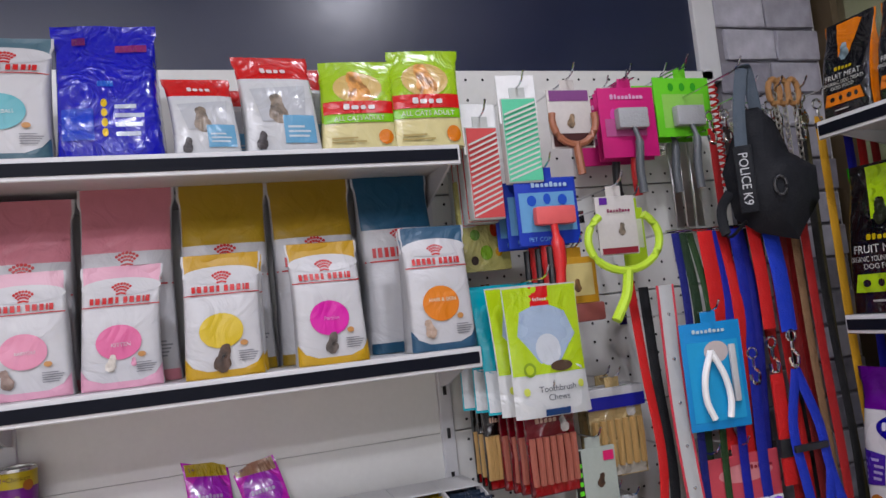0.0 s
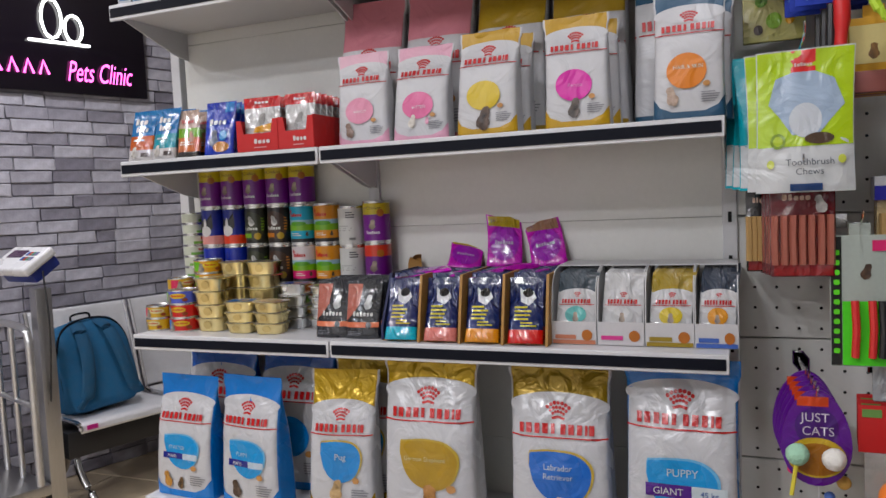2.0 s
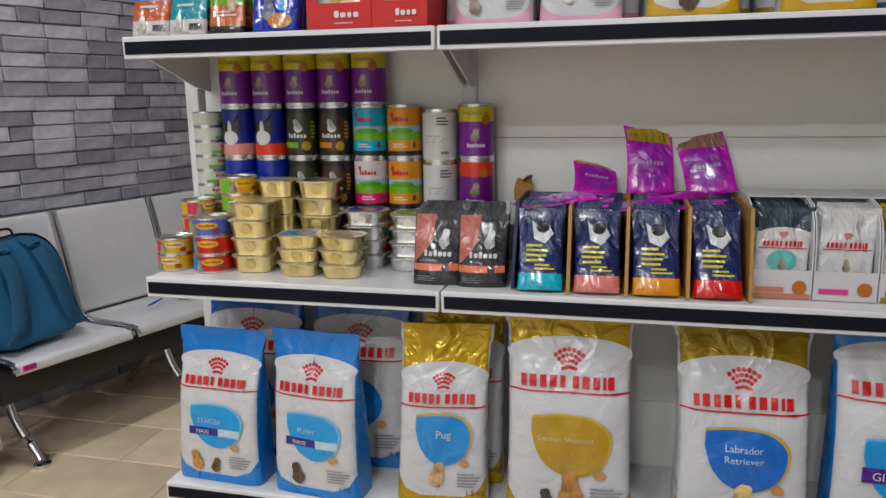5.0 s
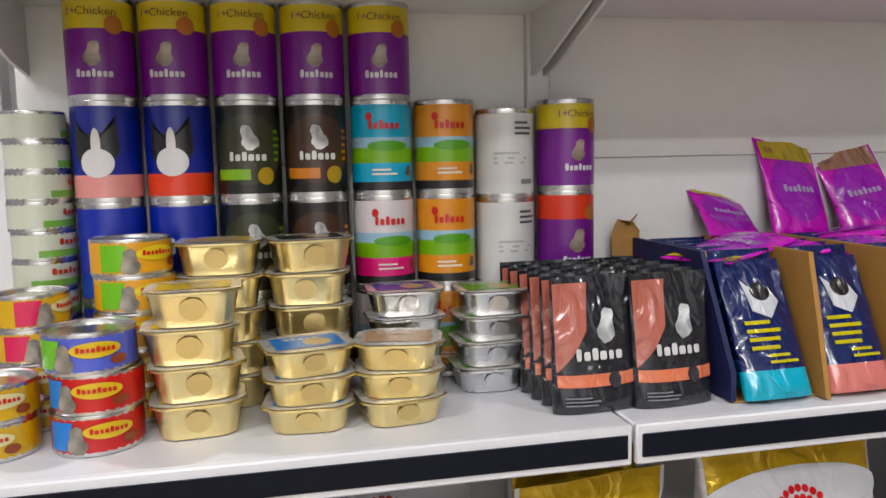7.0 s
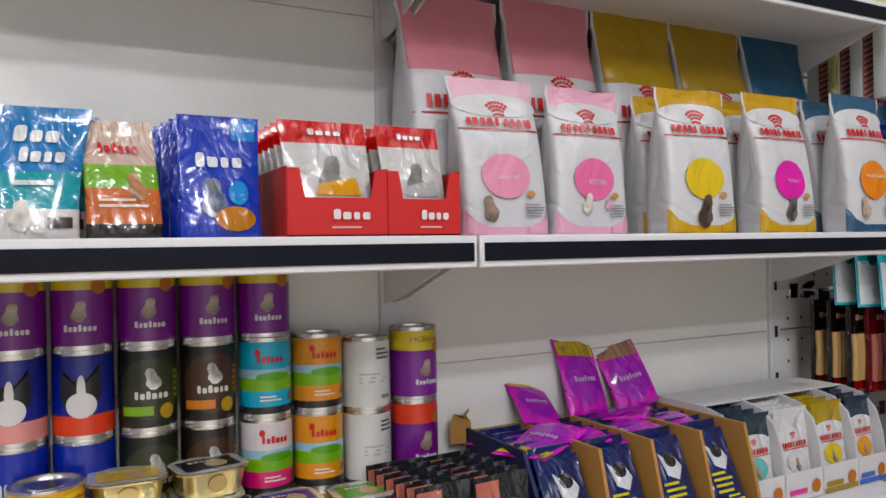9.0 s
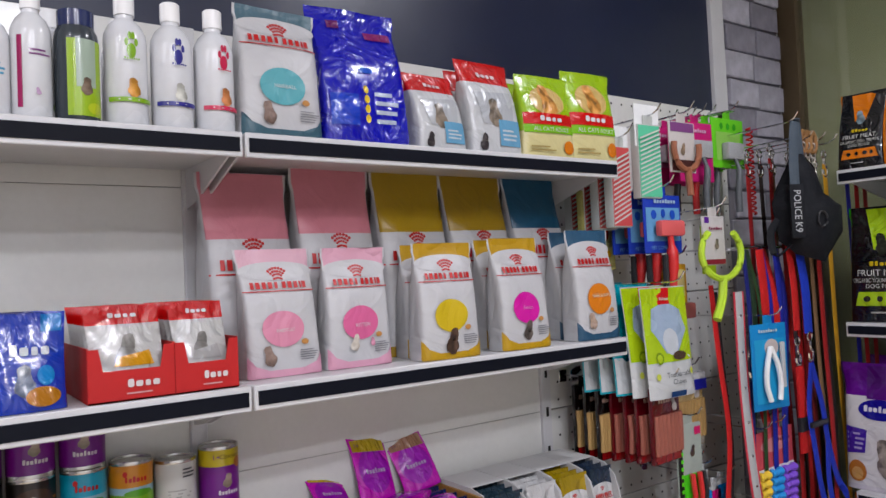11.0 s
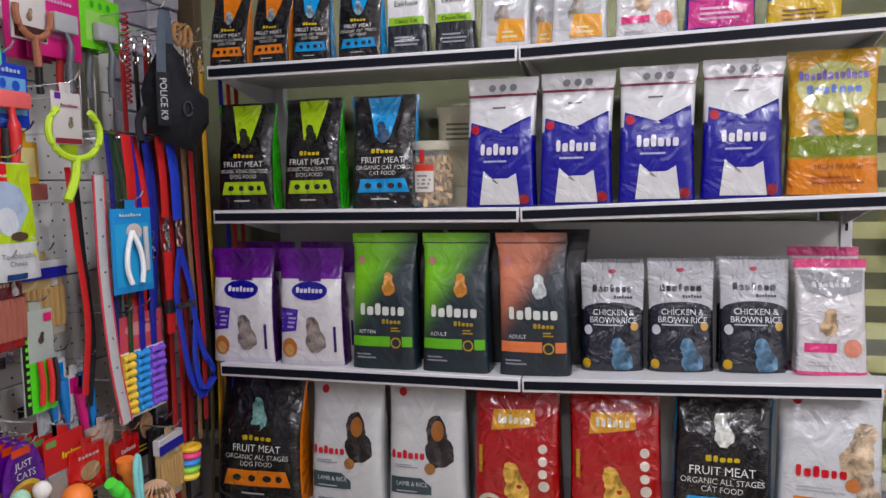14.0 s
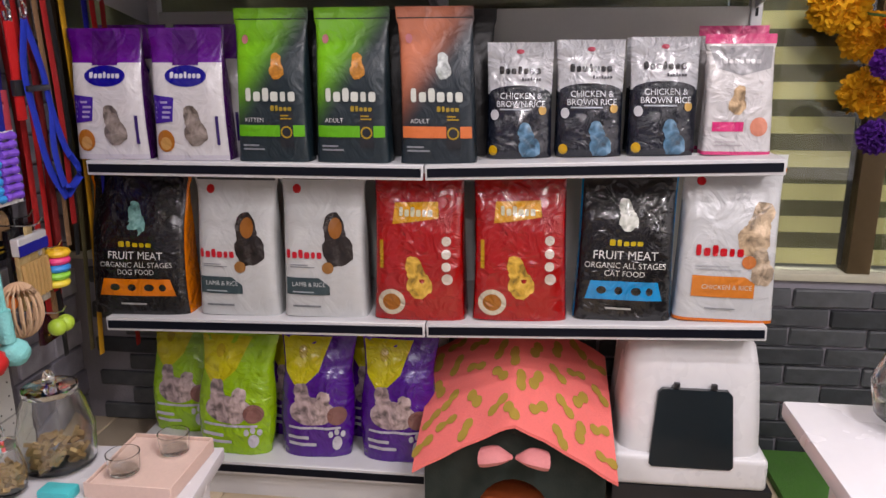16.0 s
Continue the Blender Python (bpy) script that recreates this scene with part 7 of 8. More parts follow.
for k in range(5):
    x, y, z1 = 1.769 - 0.003 * k, 0.0 + 0.022 * k, 1.012 + 0.004 * k
    c = thing("toy_pack", pose(x, y, z1), "purple egg shaped cat toy card with two string balls", "toy pack", "purple toy cards")
    rim = [(0.060 * (1 - 0.16 * math.sin(q)) * math.cos(q), -0.093 + 0.093 * math.sin(q)) for q in [2 * math.pi * p / 36 for p in range(36)]]
    bm = bmesh.new()
    A, B = [bm.verts.new((p, 0.0, q)) for p, q in rim], [bm.verts.new((p, 0.004, q)) for p, q in rim]
    bm.faces.new(A)
    bm.faces.new(B)
    for p in range(36):
        bm.faces.new((A[p], A[(p + 1) % 36], B[(p + 1) % 36], B[p]))
    part("backing", bm, print_mat("6a2a92", "gloss"), c)
    flat = lambda u, v, off: Vector((u * 0.06, -off, (v - 1) * 0.186))
    print_on(c, flat, 0.12, 0.186, [("rect", -0.55, 0.83, 0.35, 0.93, "d8602c"), ("ell", 0, 0.62, 0.62, 0.2, "54207c"), ("txt", "JUST", -0.05, 0.72, 0.13, 0.9, "f0e8f4"), ("txt", "CATS", 0.05, 0.58, 0.13, 0.9, "f0e8f4"), ("ell", 0, 0.30, 0.85, 0.21, "d6b85a"), ("ell", 0, 0.28, 0.72, 0.17, "a8742c")], "gloss")
    hook(x, z1 - 0.012, y - 0.03)
    if k == 0:
        ball(c, (-0.034, -0.02, -0.12), 0.021, mat("mint_string", (0.35, 0.6, 0.42), 0.8, bump=0.8, scale=180), "string_ball", 0.05)
        ball(c, (0.028, -0.02, -0.125), 0.021, mat("white_string", (0.75, 0.72, 0.66), 0.8, bump=0.8, scale=180), "string_ball", 0.05)
        part("tail", tube(bmesh.new(), [(-0.036, -0.02, -0.14), (-0.045, -0.02, -0.2)], 0.004, 6), mat("yellow_felt", (0.7, 0.6, 0.05), 0.8), c)
for k in range(3):
    c = card("toy_pack", 1.905 + 0.004 * k, 0.01 + 0.04 * k, 0.985, 0.13, 0.09, "c41c24", [("rect", -0.9, 0.75, -0.4, 0.92, "7aa060"), ("brand", 0.3, 0.4, 1.0, 0.25, 7, "e8c84a")], "red header card with orange ball", "toy pack", "red toy cards")
    if k == 0:
        part("net_bag", boxed(-0.055, 0.055, 0.0, 0.002, -0.2, -0.09), FILM, c)
        ball(c, (0.0, -0.028, -0.165), 0.037, ORANGEP)
ob = thing("cat_wand", pose(1.775, 0.05, 0.94), "cat wand with pink and green bell ball", "cat toy")
part("string", tube(bmesh.new(), [(0, 0, 0), (0.002, 0, -0.2)], 0.0015, 5), CAPW, ob)
ball(ob, (0.003, -0.01, -0.225), 0.03, mat("pink_plastic", (0.75, 0.03, 0.25), 0.35), "upper_half")
part("lower_half", lathe(bmesh.new(), [(0.004, -0.259), (0.02, -0.252), (0.031, -0.235), (0.0315, -0.226), (0.025, -0.226)], 20, Matrix.Translation((0.003, -0.01, 0))), mat("green_plastic", (0.1, 0.7, 0.15), 0.35), ob)
for k, (x, z, r, col) in enumerate(((-0.03, -0.07, 0.013, (0.3, 0.6, 0.05)), (0.03, -0.06, 0.013, (0.7, 0.6, 0.1)), (0.0, -0.11, 0.015, (0.8, 0.78, 0.7)), (0.045, -0.12, 0.013, (0.75, 0.45, 0.1)), (-0.045, -0.1, 0.01, (0.75, 0.05, 0.2)), (0.02, -0.15, 0.01, (0.1, 0.2, 0.6)))):
    ball(ob, (x, -0.005, z), r, mat("felt_%d" % k, col, 0.85, bump=0.4, scale=160), "felt_bead")
# rainbow toy sachet
c = card("toy_pack", 2.19, -0.005, 1.235, 0.205, 0.10, "d86a74", [("ell", 0.1, 0.6, 0.7, 0.2, "e8a0a4"), ("brand", 0.5, 0.7, 0.6, 0.12, 6, "8a2a3a")], "pink header sachet of coloured toy bones", "toy pack")
rnd = random.Random(5)
for k, (x, half, col) in enumerate(((-0.070, 0.024, (0.75, 0.52, 0.04)), (-0.012, 0.026, (0.03, 0.28, 0.68)), (0.052, 0.030, (0.22, 0.09, 0.62)))):
    for q in range(8):
        cx, cz = x + rnd.uniform(-0.004, 0.004), -0.112 - 0.0215 * q
        bone = [(-half, 0.010), (-half * 0.7, 0.0125), (-half * 0.4, 0.009), (half * 0.4, 0.009), (half * 0.7, 0.0125), (half, 0.010)]
        part("toy_bone", tube(bmesh.new(), [(cx + p, -0.013, cz + rnd.uniform(-0.001, 0.001)) for p, r in bone], [r for p, r in bone], 8), mat("bone_%d" % k, col, 0.3), c)
part("net_bag", boxed(-0.1, 0.1, -0.002, 0.001, -0.285, -0.1), mat("milky_film", (0.75, 0.76, 0.76), 0.15), c)
hook(2.10, 1.25, -0.05)
# syringes and feeders
for x, z, col in ((1.90, 1.12, "2a8ad0"), (1.94, 1.10, "2a90d8"), (2.0, 1.05, "d84a8a"), (2.03, 1.06, "2a8ad0")):
    c = card("feeder_pack", x, 0.05, z + 0.06, 0.06, 0.20, "d0d4d6", [("rect", -0.7, 0.75, 0.7, 0.95, col)], "clear feeder pack with coloured insert", "feeder pack", "feeder packs", "film")
    part("feeder", tube(bmesh.new(), [(0, -0.012, -0.05), (0.006, -0.014, -0.12), (0.014, -0.012, -0.18)], [0.016, 0.012, 0.004], 10), mat("feeder_" + col, C(col), 0.3), c)
# lower toys
for x, y, z, w, h, col, lab in ((1.97, 0.0, 0.93, 0.12, 0.12, "c8282c", "red and white treat sachet"), (2.05, 0.02, 0.96, 0.10, 0.15, "c4b4a8", "clear film dog toy sachet"), (2.12, 0.0, 0.90, 0.11, 0.16, "b83030", "shiny red dog toy sachet"), (2.30, 0.02, 0.88, 0.12, 0.20, "201c22", "shiny black dog toy sachet"), (2.25, 0.04, 1.0, 0.1, 0.2, "26262a", "dark grey dog toy sachet"), (2.38, 0.02, 0.75, 0.12, 0.22, "4a1830", "dark red toy sachet")):
    card("treat_pack", x, y, z, w, h, col, [("brand", 0, 0.8, 1.2, 0.1, 6, "d8c8c0"), ("ell", 0.1, 0.45, 0.55, 0.2, "c0a080"), ("bars", -0.2, 0.15, 1.0, 0.12, 2, "d0b060")], lab, "treat pack", "treat sachets", "film", rnd.uniform(-8, 8), 0.016)
stick_pack(2.235, -0.05, 0.875, 0.115, 0.19, "c9b48c", RAWH, "clear pack of rawhide sticks with blue header", "rawhide packs", "26309a")
ob = thing("ring_toy", pose(2.335, -0.05, 0.80), "stack of coloured rubber rings toy", "dog toy")
for k, col in enumerate(((0.75, 0.45, 0.02), (0.75, 0.05, 0.2), (0.03, 0.25, 0.65), (0.25, 0.6, 0.05), (0.75, 0.6, 0.05))):
    part("ring", tube(bmesh.new(), [(0.024 * math.cos(a) - 0.004 * k, 0.024 * math.sin(a), -0.02 * k) for a in [q * math.pi / 9 for q in range(19)]], 0.010, 8, close=True), mat("ring_%d" % k, col, 0.4), ob)
hook(2.33, 0.81, -0.06)
ob = thing("rope_toy", pose(2.045, -0.09, 0.885), "turquoise knotted rope dog toy", "dog toy")
ROPE = mat("turquoise_rope", (0.22, 0.62, 0.6), 0.8, bump=0.9, scale=140)
part("rope_loop", tube(bmesh.new(), spline([(0.01, 0, -0.17), (0.006, 0, -0.05), (0.0, 0, 0.0), (-0.012, 0, -0.05), (0.0, 0, -0.17)], 20), 0.007, 8), ROPE, ob)
part("rope_wrap", tube(bmesh.new(), [(0.004, 0, -0.15), (0.008, 0, -0.23)], 0.018, 12), ROPE, ob)
ball(ob, (0.02, -0.004, -0.262), 0.034, ROPE, "knot", 0.1)
ob = thing("bone_toy", pose(2.10, -0.03, 0.80), "orange nylon bone dog toy", "dog toy")
part("bone", tube(bmesh.new(), spline([(-0.03, 0, 0.06), (-0.02, 0, 0.0), (0.02, 0, -0.06), (0.05, 0, -0.09)], 14), [0.024] * 3 + [0.014] * 8 + [0.024] * 4, 10), ORANGEP, ob)
ob = thing("wicker_toy", pose(2.15, -0.06, 0.70), "pale woven wicker ball toy", "dog toy")
for k in range(9):
    a0 = k * math.pi / 9
    part("wicker_strip", tube(bmesh.new(), [(0.05 * math.cos(a) * math.cos(a0), 0.05 * math.cos(a) * math.sin(a0), 0.07 * math.sin(a)) for a in [q * math.pi / 10 for q in range(21)]], 0.004, 5, close=True), mat("wicker", (0.55, 0.36, 0.22), 0.7), ob)
ob = thing("frog_toy", pose(2.015, -0.05, 0.80), "bright green rubber toy", "dog toy")
part("rubber", tube(bmesh.new(), spline([(-0.03, 0, 0.03), (-0.01, 0, 0.01), (0.02, 0, -0.03), (0.03, 0, -0.05)], 12), [0.016] * 4 + [0.02] * 5 + [0.012] * 4, 10), mat("green_rubber", (0.08, 0.75, 0.05), 0.4), ob)
for x, z, col in ((1.98, 0.68, (0.6, 0.02, 0.02)), (2.0, 0.62, (0.65, 0.03, 0.02))):
    ob = thing("rubber_toy", pose(x, -0.08, z), "red rubber squeaky dog toy", "dog toy", "red rubber toys")
    ball(ob, (0, 0, 0), 0.035, mat("red_rubber", (0.6, 0.02, 0.02), 0.4), "rubber", 0.15)
    hook(x, z + 0.04, -0.1)
ob = thing("frog_toy", pose(2.31, -0.05, 0.60), "lime rubber frog shaped toy", "dog toy")
ball(ob, (-0.018, 0, 0), 0.024, mat("lime_rubber", (0.40, 0.6, 0.05), 0.4), "rubber_lobe")
ball(ob, (0.018, 0, 0), 0.024, mat("lime_rubber", (0.40, 0.6, 0.05), 0.4), "rubber_lobe")
hook(2.31, 0.63, -0.06)


# ---------------------------------------------------------------- tent, litter box, flowers, counter
plinth2 = thing("low_plinth", pose(0, 0, 0), "black low plinth under the window shelving", "plinth")
part("plinth_body", boxed(2.46, 2.84, -2.02, -1.58, 0, 0.125, 0.003), BLK, plinth2)

tent = thing("pet_tent", pose(2.36, -1.30, 0.0), "dark green pet house with coral patterned roof", "pet house")
CORAL = mat("coral_cloth", (0.80, 0.17, 0.15), 0.8, bump=0.3, scale=160, vary=0.06)
OCHRE = mat("ochre_print", (0.36, 0.24, 0.03), 0.8, bump=0.2, scale=160)
DKGREEN = mat("dark_green_cloth", (0.012, 0.022, 0.018), 0.8, bump=0.3, scale=140)


def roof_pt(s, t, off=0.0):
    """s across (-1 to 1), t from front to back; the cloth sags slightly."""
    y = -s * 0.272
    z = 0.378 + 0.15 * t - 0.14 * abs(s) ** 1.15 + 0.012 * noise.noise(Vector((s * 3, t * 3, 1)))
    x = -0.06 + 0.48 * t - 0.02 * abs(s) - off * 0.5
    return Vector((x, y, z + off))


bm = bmesh.new()
NX, NT = 28, 10
top = [[bm.verts.new(roof_pt(-1 + 2 * i / NX, j / NT)) for i in range(NX + 1)] for j in range(NT + 1)]
bot = [[bm.verts.new(roof_pt(-1 + 2 * i / NX, j / NT) - Vector((0, 0, 0.010))) for i in range(NX + 1)] for j in range(NT + 1)]
for j in range(NT):
    for i in range(NX):
        bm.faces.new((top[j][i], top[j][i + 1], top[j + 1][i + 1], top[j + 1][i]))
        bm.faces.new((bot[j][i], bot[j + 1][i], bot[j + 1][i + 1], bot[j][i + 1]))
for i in range(NX):
    bm.faces.new((top[0][i], bot[0][i], bot[0][i + 1], top[0][i + 1]))
    bm.faces.new((top[NT][i], top[NT][i + 1], bot[NT][i + 1], bot[NT][i]))
for j in range(NT):
    bm.faces.new((top[j][0], top[j + 1][0], bot[j + 1][0], bot[j][0]))
    bm.faces.new((top[j][NX], bot[j][NX], bot[j + 1][NX], top[j + 1][NX]))
roof = part("roof", bm, CORAL, tent)
rnd = random.Random(8)
for i in range(9):
    for j in range(4):
        s, t = -0.9 + 0.225 * i + rnd.uniform(-0.05, 0.05), 0.1 + 0.24 * j + 0.1 * (i % 2) + rnd.uniform(-0.03, 0.03)
        if t > 0.97:
            continue
        a = rnd.uniform(0, 3.14)
        bm = bmesh.new()
        star(bm, lambda u, v, off: roof_pt(u, v, 0.0025), [(s + 0.075 * math.cos(q + a) * (1 + 0.5 * math.cos(2 * q)), t + 0.095 * math.sin(q + a) * (0.55 + 0.4 * math.cos(2 * q))) for q in [k * math.pi / 8 for k in range(16)]], 0, 2)
        part("printed_patch", bm, OCHRE, roof)
bm = bmesh.new()
hole = [(0.105 * math.cos(a), 0.06 + 0.12 * math.sin(a)) for a in [math.pi * k / 12 for k in range(13)]]
loop = [(0.25, 0.0), (0.25, 0.245), (0.0, 0.38), (-0.25, 0.245), (-0.25, 0.0), (-0.105, 0.0)] + hole[::-1] + [(0.105, 0.0)]
A = [bm.verts.new((0.0, y, z)) for y, z in loop]
B = [bm.verts.new((0.02, y, z)) for y, z in loop]
bm.faces.new(A)
bm.faces.new(B)
for k in range(len(loop)):
    q = (k + 1) % len(loop)
    bm.faces.new((A[k], A[q], B[q], B[k]))
part("front_wall", bm, DKGREEN, tent, smooth=False)
for y in (-0.25, 0.238):
    part("side_wall", boxed(0.02, 0.40, y, y + 0.012, 0, 0.25, 0.003), DKGREEN, tent)
part("back_wall", boxed(0.39, 0.405, -0.24, 0.24, 0, 0.25, 0.003), DKGREEN, tent)
part("cushion", boxed(0.03, 0.38, -0.22, 0.22, 0.0, 0.06, 0.02, 3), mat("orange_cushion", (0.65, 0.14, 0.03), 0.8, bump=0.3), tent)
bow = bmesh.new()
for sx in (-1, 1):
    tube(bow, spline([(-0.058, sx * 0.006, 0.282), (-0.066, sx * 0.04, 0.289), (-0.060, sx * 0.088, 0.278)], 10), [0.010, 0.014, 0.020, 0.026, 0.031, 0.036, 0.039, 0.041, 0.042, 0.041, 0.038], 10, flat=0.55)
part("bow", bow, mat("pink_bow_cloth", (0.62, 0.22, 0.22), 0.8, bump=0.4, scale=120), tent)

lb = thing("litter_box", pose(2.47, -1.79, 0.125), "white hooded cat litter box with dark door flap", "litter box")
PLW = mat("white_plastic", (0.68, 0.68, 0.69), 0.28, vary=0.03)
bm = bmesh.new()
rows = []
for z, hw, xf, xb in ((0.10, 0.200, 0.0, 0.36), (0.20, 0.196, 0.008, 0.355), (0.34, 0.186, 0.025, 0.345), (0.40, 0.175, 0.042, 0.33), (0.432, 0.155, 0.065, 0.31), (0.445, 0.120, 0.10, 0.28)):
    ring = []
    cx, hd = (xf + xb) / 2, (xb - xf) / 2
    for k in range(40):
        a = 2 * math.pi * (k + 0.5) / 40
        f = 1 / (abs(math.cos(a)) ** 7 + abs(math.sin(a)) ** 7) ** (1 / 7)
        ring.append(bm.verts.new((cx + hd * f * math.cos(a), hw * f * math.sin(a), z)))
    rows.append(ring)
for p, q in zip(rows, rows[1:]):
    for k in range(40):
        bm.faces.new((p[k], p[(k + 1) % 40], q[(k + 1) % 40], q[k]))
bm.faces.new(rows[-1])
bm.faces.new(rows[0])
part("hood", bm, PLW, lb)
part("tray", boxed(-0.012, 0.372, -0.212, 0.212, 0.0, 0.10, 0.018, 3), PLW, lb)
DOOR = mat("smoked_plastic", (0.010, 0.016, 0.020), 0.12, vary=0.03)
bm = bmesh.new()
dl = [(0.115, 0.075), (0.10, 0.283), (0.088, 0.296), (-0.088, 0.296), (-0.10, 0.283), (-0.115, 0.075), (-0.105, 0.066), (0.105, 0.066)]
xs = lambda z: -0.006 + max(0.0, z - 0.1) * 0.09
A = [bm.verts.new((xs(z) - 0.010, y, z)) for y, z in dl]
B = [bm.verts.new((xs(z) + 0.004, y, z)) for y, z in dl]
bm.faces.new(A)
bm.faces.new(B)
for k in range(8):
    bm.faces.new((A[k], A[(k + 1) % 8], B[(k + 1) % 8], B[k]))
part("door_flap", bm, DOOR, lb, smooth=False)
for y in (-0.05, 0.05):
    part("hinge", boxed(0.0, 0.014, y - 0.008, y + 0.008, 0.298, 0.314, 0.003), BLK, lb)
part("handle", boxed(0.10, 0.20, -0.06, 0.06, 0.442, 0.452, 0.004), PLW, lb)

# pompom flowers by the window, standing in a tall vase on the counter end
vase = thing("flower_stand", pose(2.62, -2.19, 0.0), "tall artificial marigold flowers in a slim dark pot", "flowers")
part("pot", lathe(bmesh.new(), [(0.06, 0), (0.075, 0.02), (0.085, 0.30), (0.08, 0.31)], 24, Matrix.Translation((0.03, -0.36, 0))), BLK, vase)
STEM = mat("green_stem", (0.07, 0.16, 0.03), 0.6)
rnd = random.Random(3)


def pompom(p, r, col, name):
    bm = bmesh.new()
    p = Vector(p)
    for k in range(700):
        z = 1 - 2 * (k + 0.5) / 700
        a = k * 2.39996
        d = Vector((math.sqrt(1 - z * z) * math.cos(a), math.sqrt(1 - z * z) * math.sin(a), z * 0.85))
        d += Vector((rnd.uniform(-0.1, 0.1), rnd.uniform(-0.1, 0.1), rnd.uniform(-0.1, 0.1)))
        s = d.cross(Vector((rnd.uniform(-1, 1), rnd.uniform(-1, 1), rnd.uniform(-1, 1)))).normalized() * r * 0.10
        q = r * rnd.uniform(0.85, 1.06)
        a0, a1 = p + d * r * 0.3, p + d * q
        bm.faces.new([bm.verts.new(v) for v in (a0 - s * 0.4, a0 + s * 0.4, a1 + s, a1 + d * r * 0.06, a1 - s)])
    bmesh.ops.create_icosphere(bm, subdivisions=2, radius=r * 0.86, matrix=Matrix.Translation(p))
    return part(name, bm, mat("petals_" + name + col, tuple(min(c * 1.45, 0.92) for c in C(col)), 0.8, vary=0.12, scale=90), vase)


for k, (x, y, z, r, col) in enumerate(((0.215, -0.072, 1.362, 0.078, "ffb010"), (0.215, -0.094, 1.207, 0.078, "ffb010"), (0.215, 0.020, 1.438, 0.078, "ffb414"), (0.05, -0.06, 1.52, 0.05, "5a1a7c"), (0.04, -0.09, 1.40, 0.05, "d8601c"), (0.03, -0.05, 1.10, 0.05, "4a1a70"), (0.06, -0.075, 1.29, 0.05, "5a2080"))):
    pompom((x, y, z), r, col, "blossom")
    part("stem", tube(bmesh.new(), spline([(0.03, -0.36, 0.25), (0.03, -0.32, z - 0.35), (0.03, -0.18, z - 0.08), (x, y, z)], 16), 0.004, 6), STEM, vase)

counter = thing("white_counter", pose(0, 0, 0), "white laminate counter with rounded corner", "counter")
part("countertop", boxed(0.95, 1.74, -3.2, -1.76, 0.72, 0.75, 0.006), TABLE, counter)
part("counter_body", boxed(1.0, 1.66, -3.15, -1.82, 0.0, 0.72, 0.004), TABLE, counter)
GLS = mat("clear_glass", (0.95, 0.97, 0.95), 0.02, vary=0.0, trans=1.0)
jar2 = thing("glass_jar", pose(1.66, -1.95, 0.75), "round clear glass jar lying on the counter", "jar")
part("glass", lathe(bmesh.new(), [(0.05, 0.0), (0.075, 0.02), (0.085, 0.07), (0.07, 0.11), (0.055, 0.12), (0.05, 0.118), (0.065, 0.105), (0.078, 0.07), (0.07, 0.024), (0.045, 0.006)], 32), GLS, jar2)
mat_rug = thing("green_mat", pose(0, 0, 0), "green artificial grass mat on the floor", "mat")
part("mat_sheet", boxed(2.3, 2.88, -2.9, -2.1, 0.002, 0.03, 0.005), mat("green_pile", (0.05, 0.16, 0.02), 0.9, bump=1.0, scale=200, vary=0.2), mat_rug)

# things on the low table
for x, y, r, h in ((1.86, -0.325, 0.075, 0.17), (1.745, -0.29, 0.035, 0.10)):
    j = thing("glass_jar", pose(x, y, 0.46), "clear glass jar with pet treats on the low table", "jar", "jars on the low table")
    part("glass", lathe(bmesh.new(), [(r * 0.8, 0.0), (r, 0.01), (r * 1.05, h * 0.5), (r * 0.85, h * 0.85), (r * 0.7, h), (r * 0.66, h), (r * 0.8, h * 0.84), (r * 0.98, h * 0.5), (r * 0.93, 0.014), (r * 0.7, 0.008)], 32), GLS, j)
    part("lid", lathe(bmesh.new(), [(r * 0.72, h), (r * 0.74, h + 0.012), (r * 0.2, h + 0.02), (r * 0.12, h + 0.045), (r * 0.04, h + 0.05)], 24), GLS, j)
    bm = bmesh.new()
    for k in range(60):
        a, q = rnd.uniform(0, 6.28), r * 0.75 * math.sqrt(rnd.random())
        box(bm, -0.012, 0.012, -0.007, 0.007, -0.004, 0.004, m=pose(q * math.cos(a), q * math.sin(a), 0.018 + 0.04 * rnd.random(), rnd.uniform(0, 60), rnd.uniform(0, 60), rnd.uniform(0, 180)))
    tagged(part("treat_fill", bm, BISC, j, smooth=False), kind="stuff")
bx = thing("cardboard_tray", pose(1.845, -0.545, 0.46), "pale pink cardboard tray of glass cups", "box")
PINKC = mat("pink_card", (0.62, 0.45, 0.38), 0.6, bump=0.1, scale=120)
part("tray_bottom", boxed(-0.10, 0.10, -0.09, 0.09, 0, 0.003), PINKC, bx)
for sx in (-1, 1):
    part("tray_wall", boxed(sx * 0.10 - 0.002, sx * 0.10 + 0.002, -0.092, 0.092, 0.0005, 0.034, 0.001, 1), PINKC, bx)
    part("tray_wall", boxed(-0.0975, 0.0975, sx * 0.09 - 0.002, sx * 0.09 + 0.002, 0.0005, 0.033, 0.001, 1), PINKC, bx)
part("tray_insert", boxed(-0.096, 0.096, -0.086, 0.086, 0.022, 0.027), PINKC, bx)
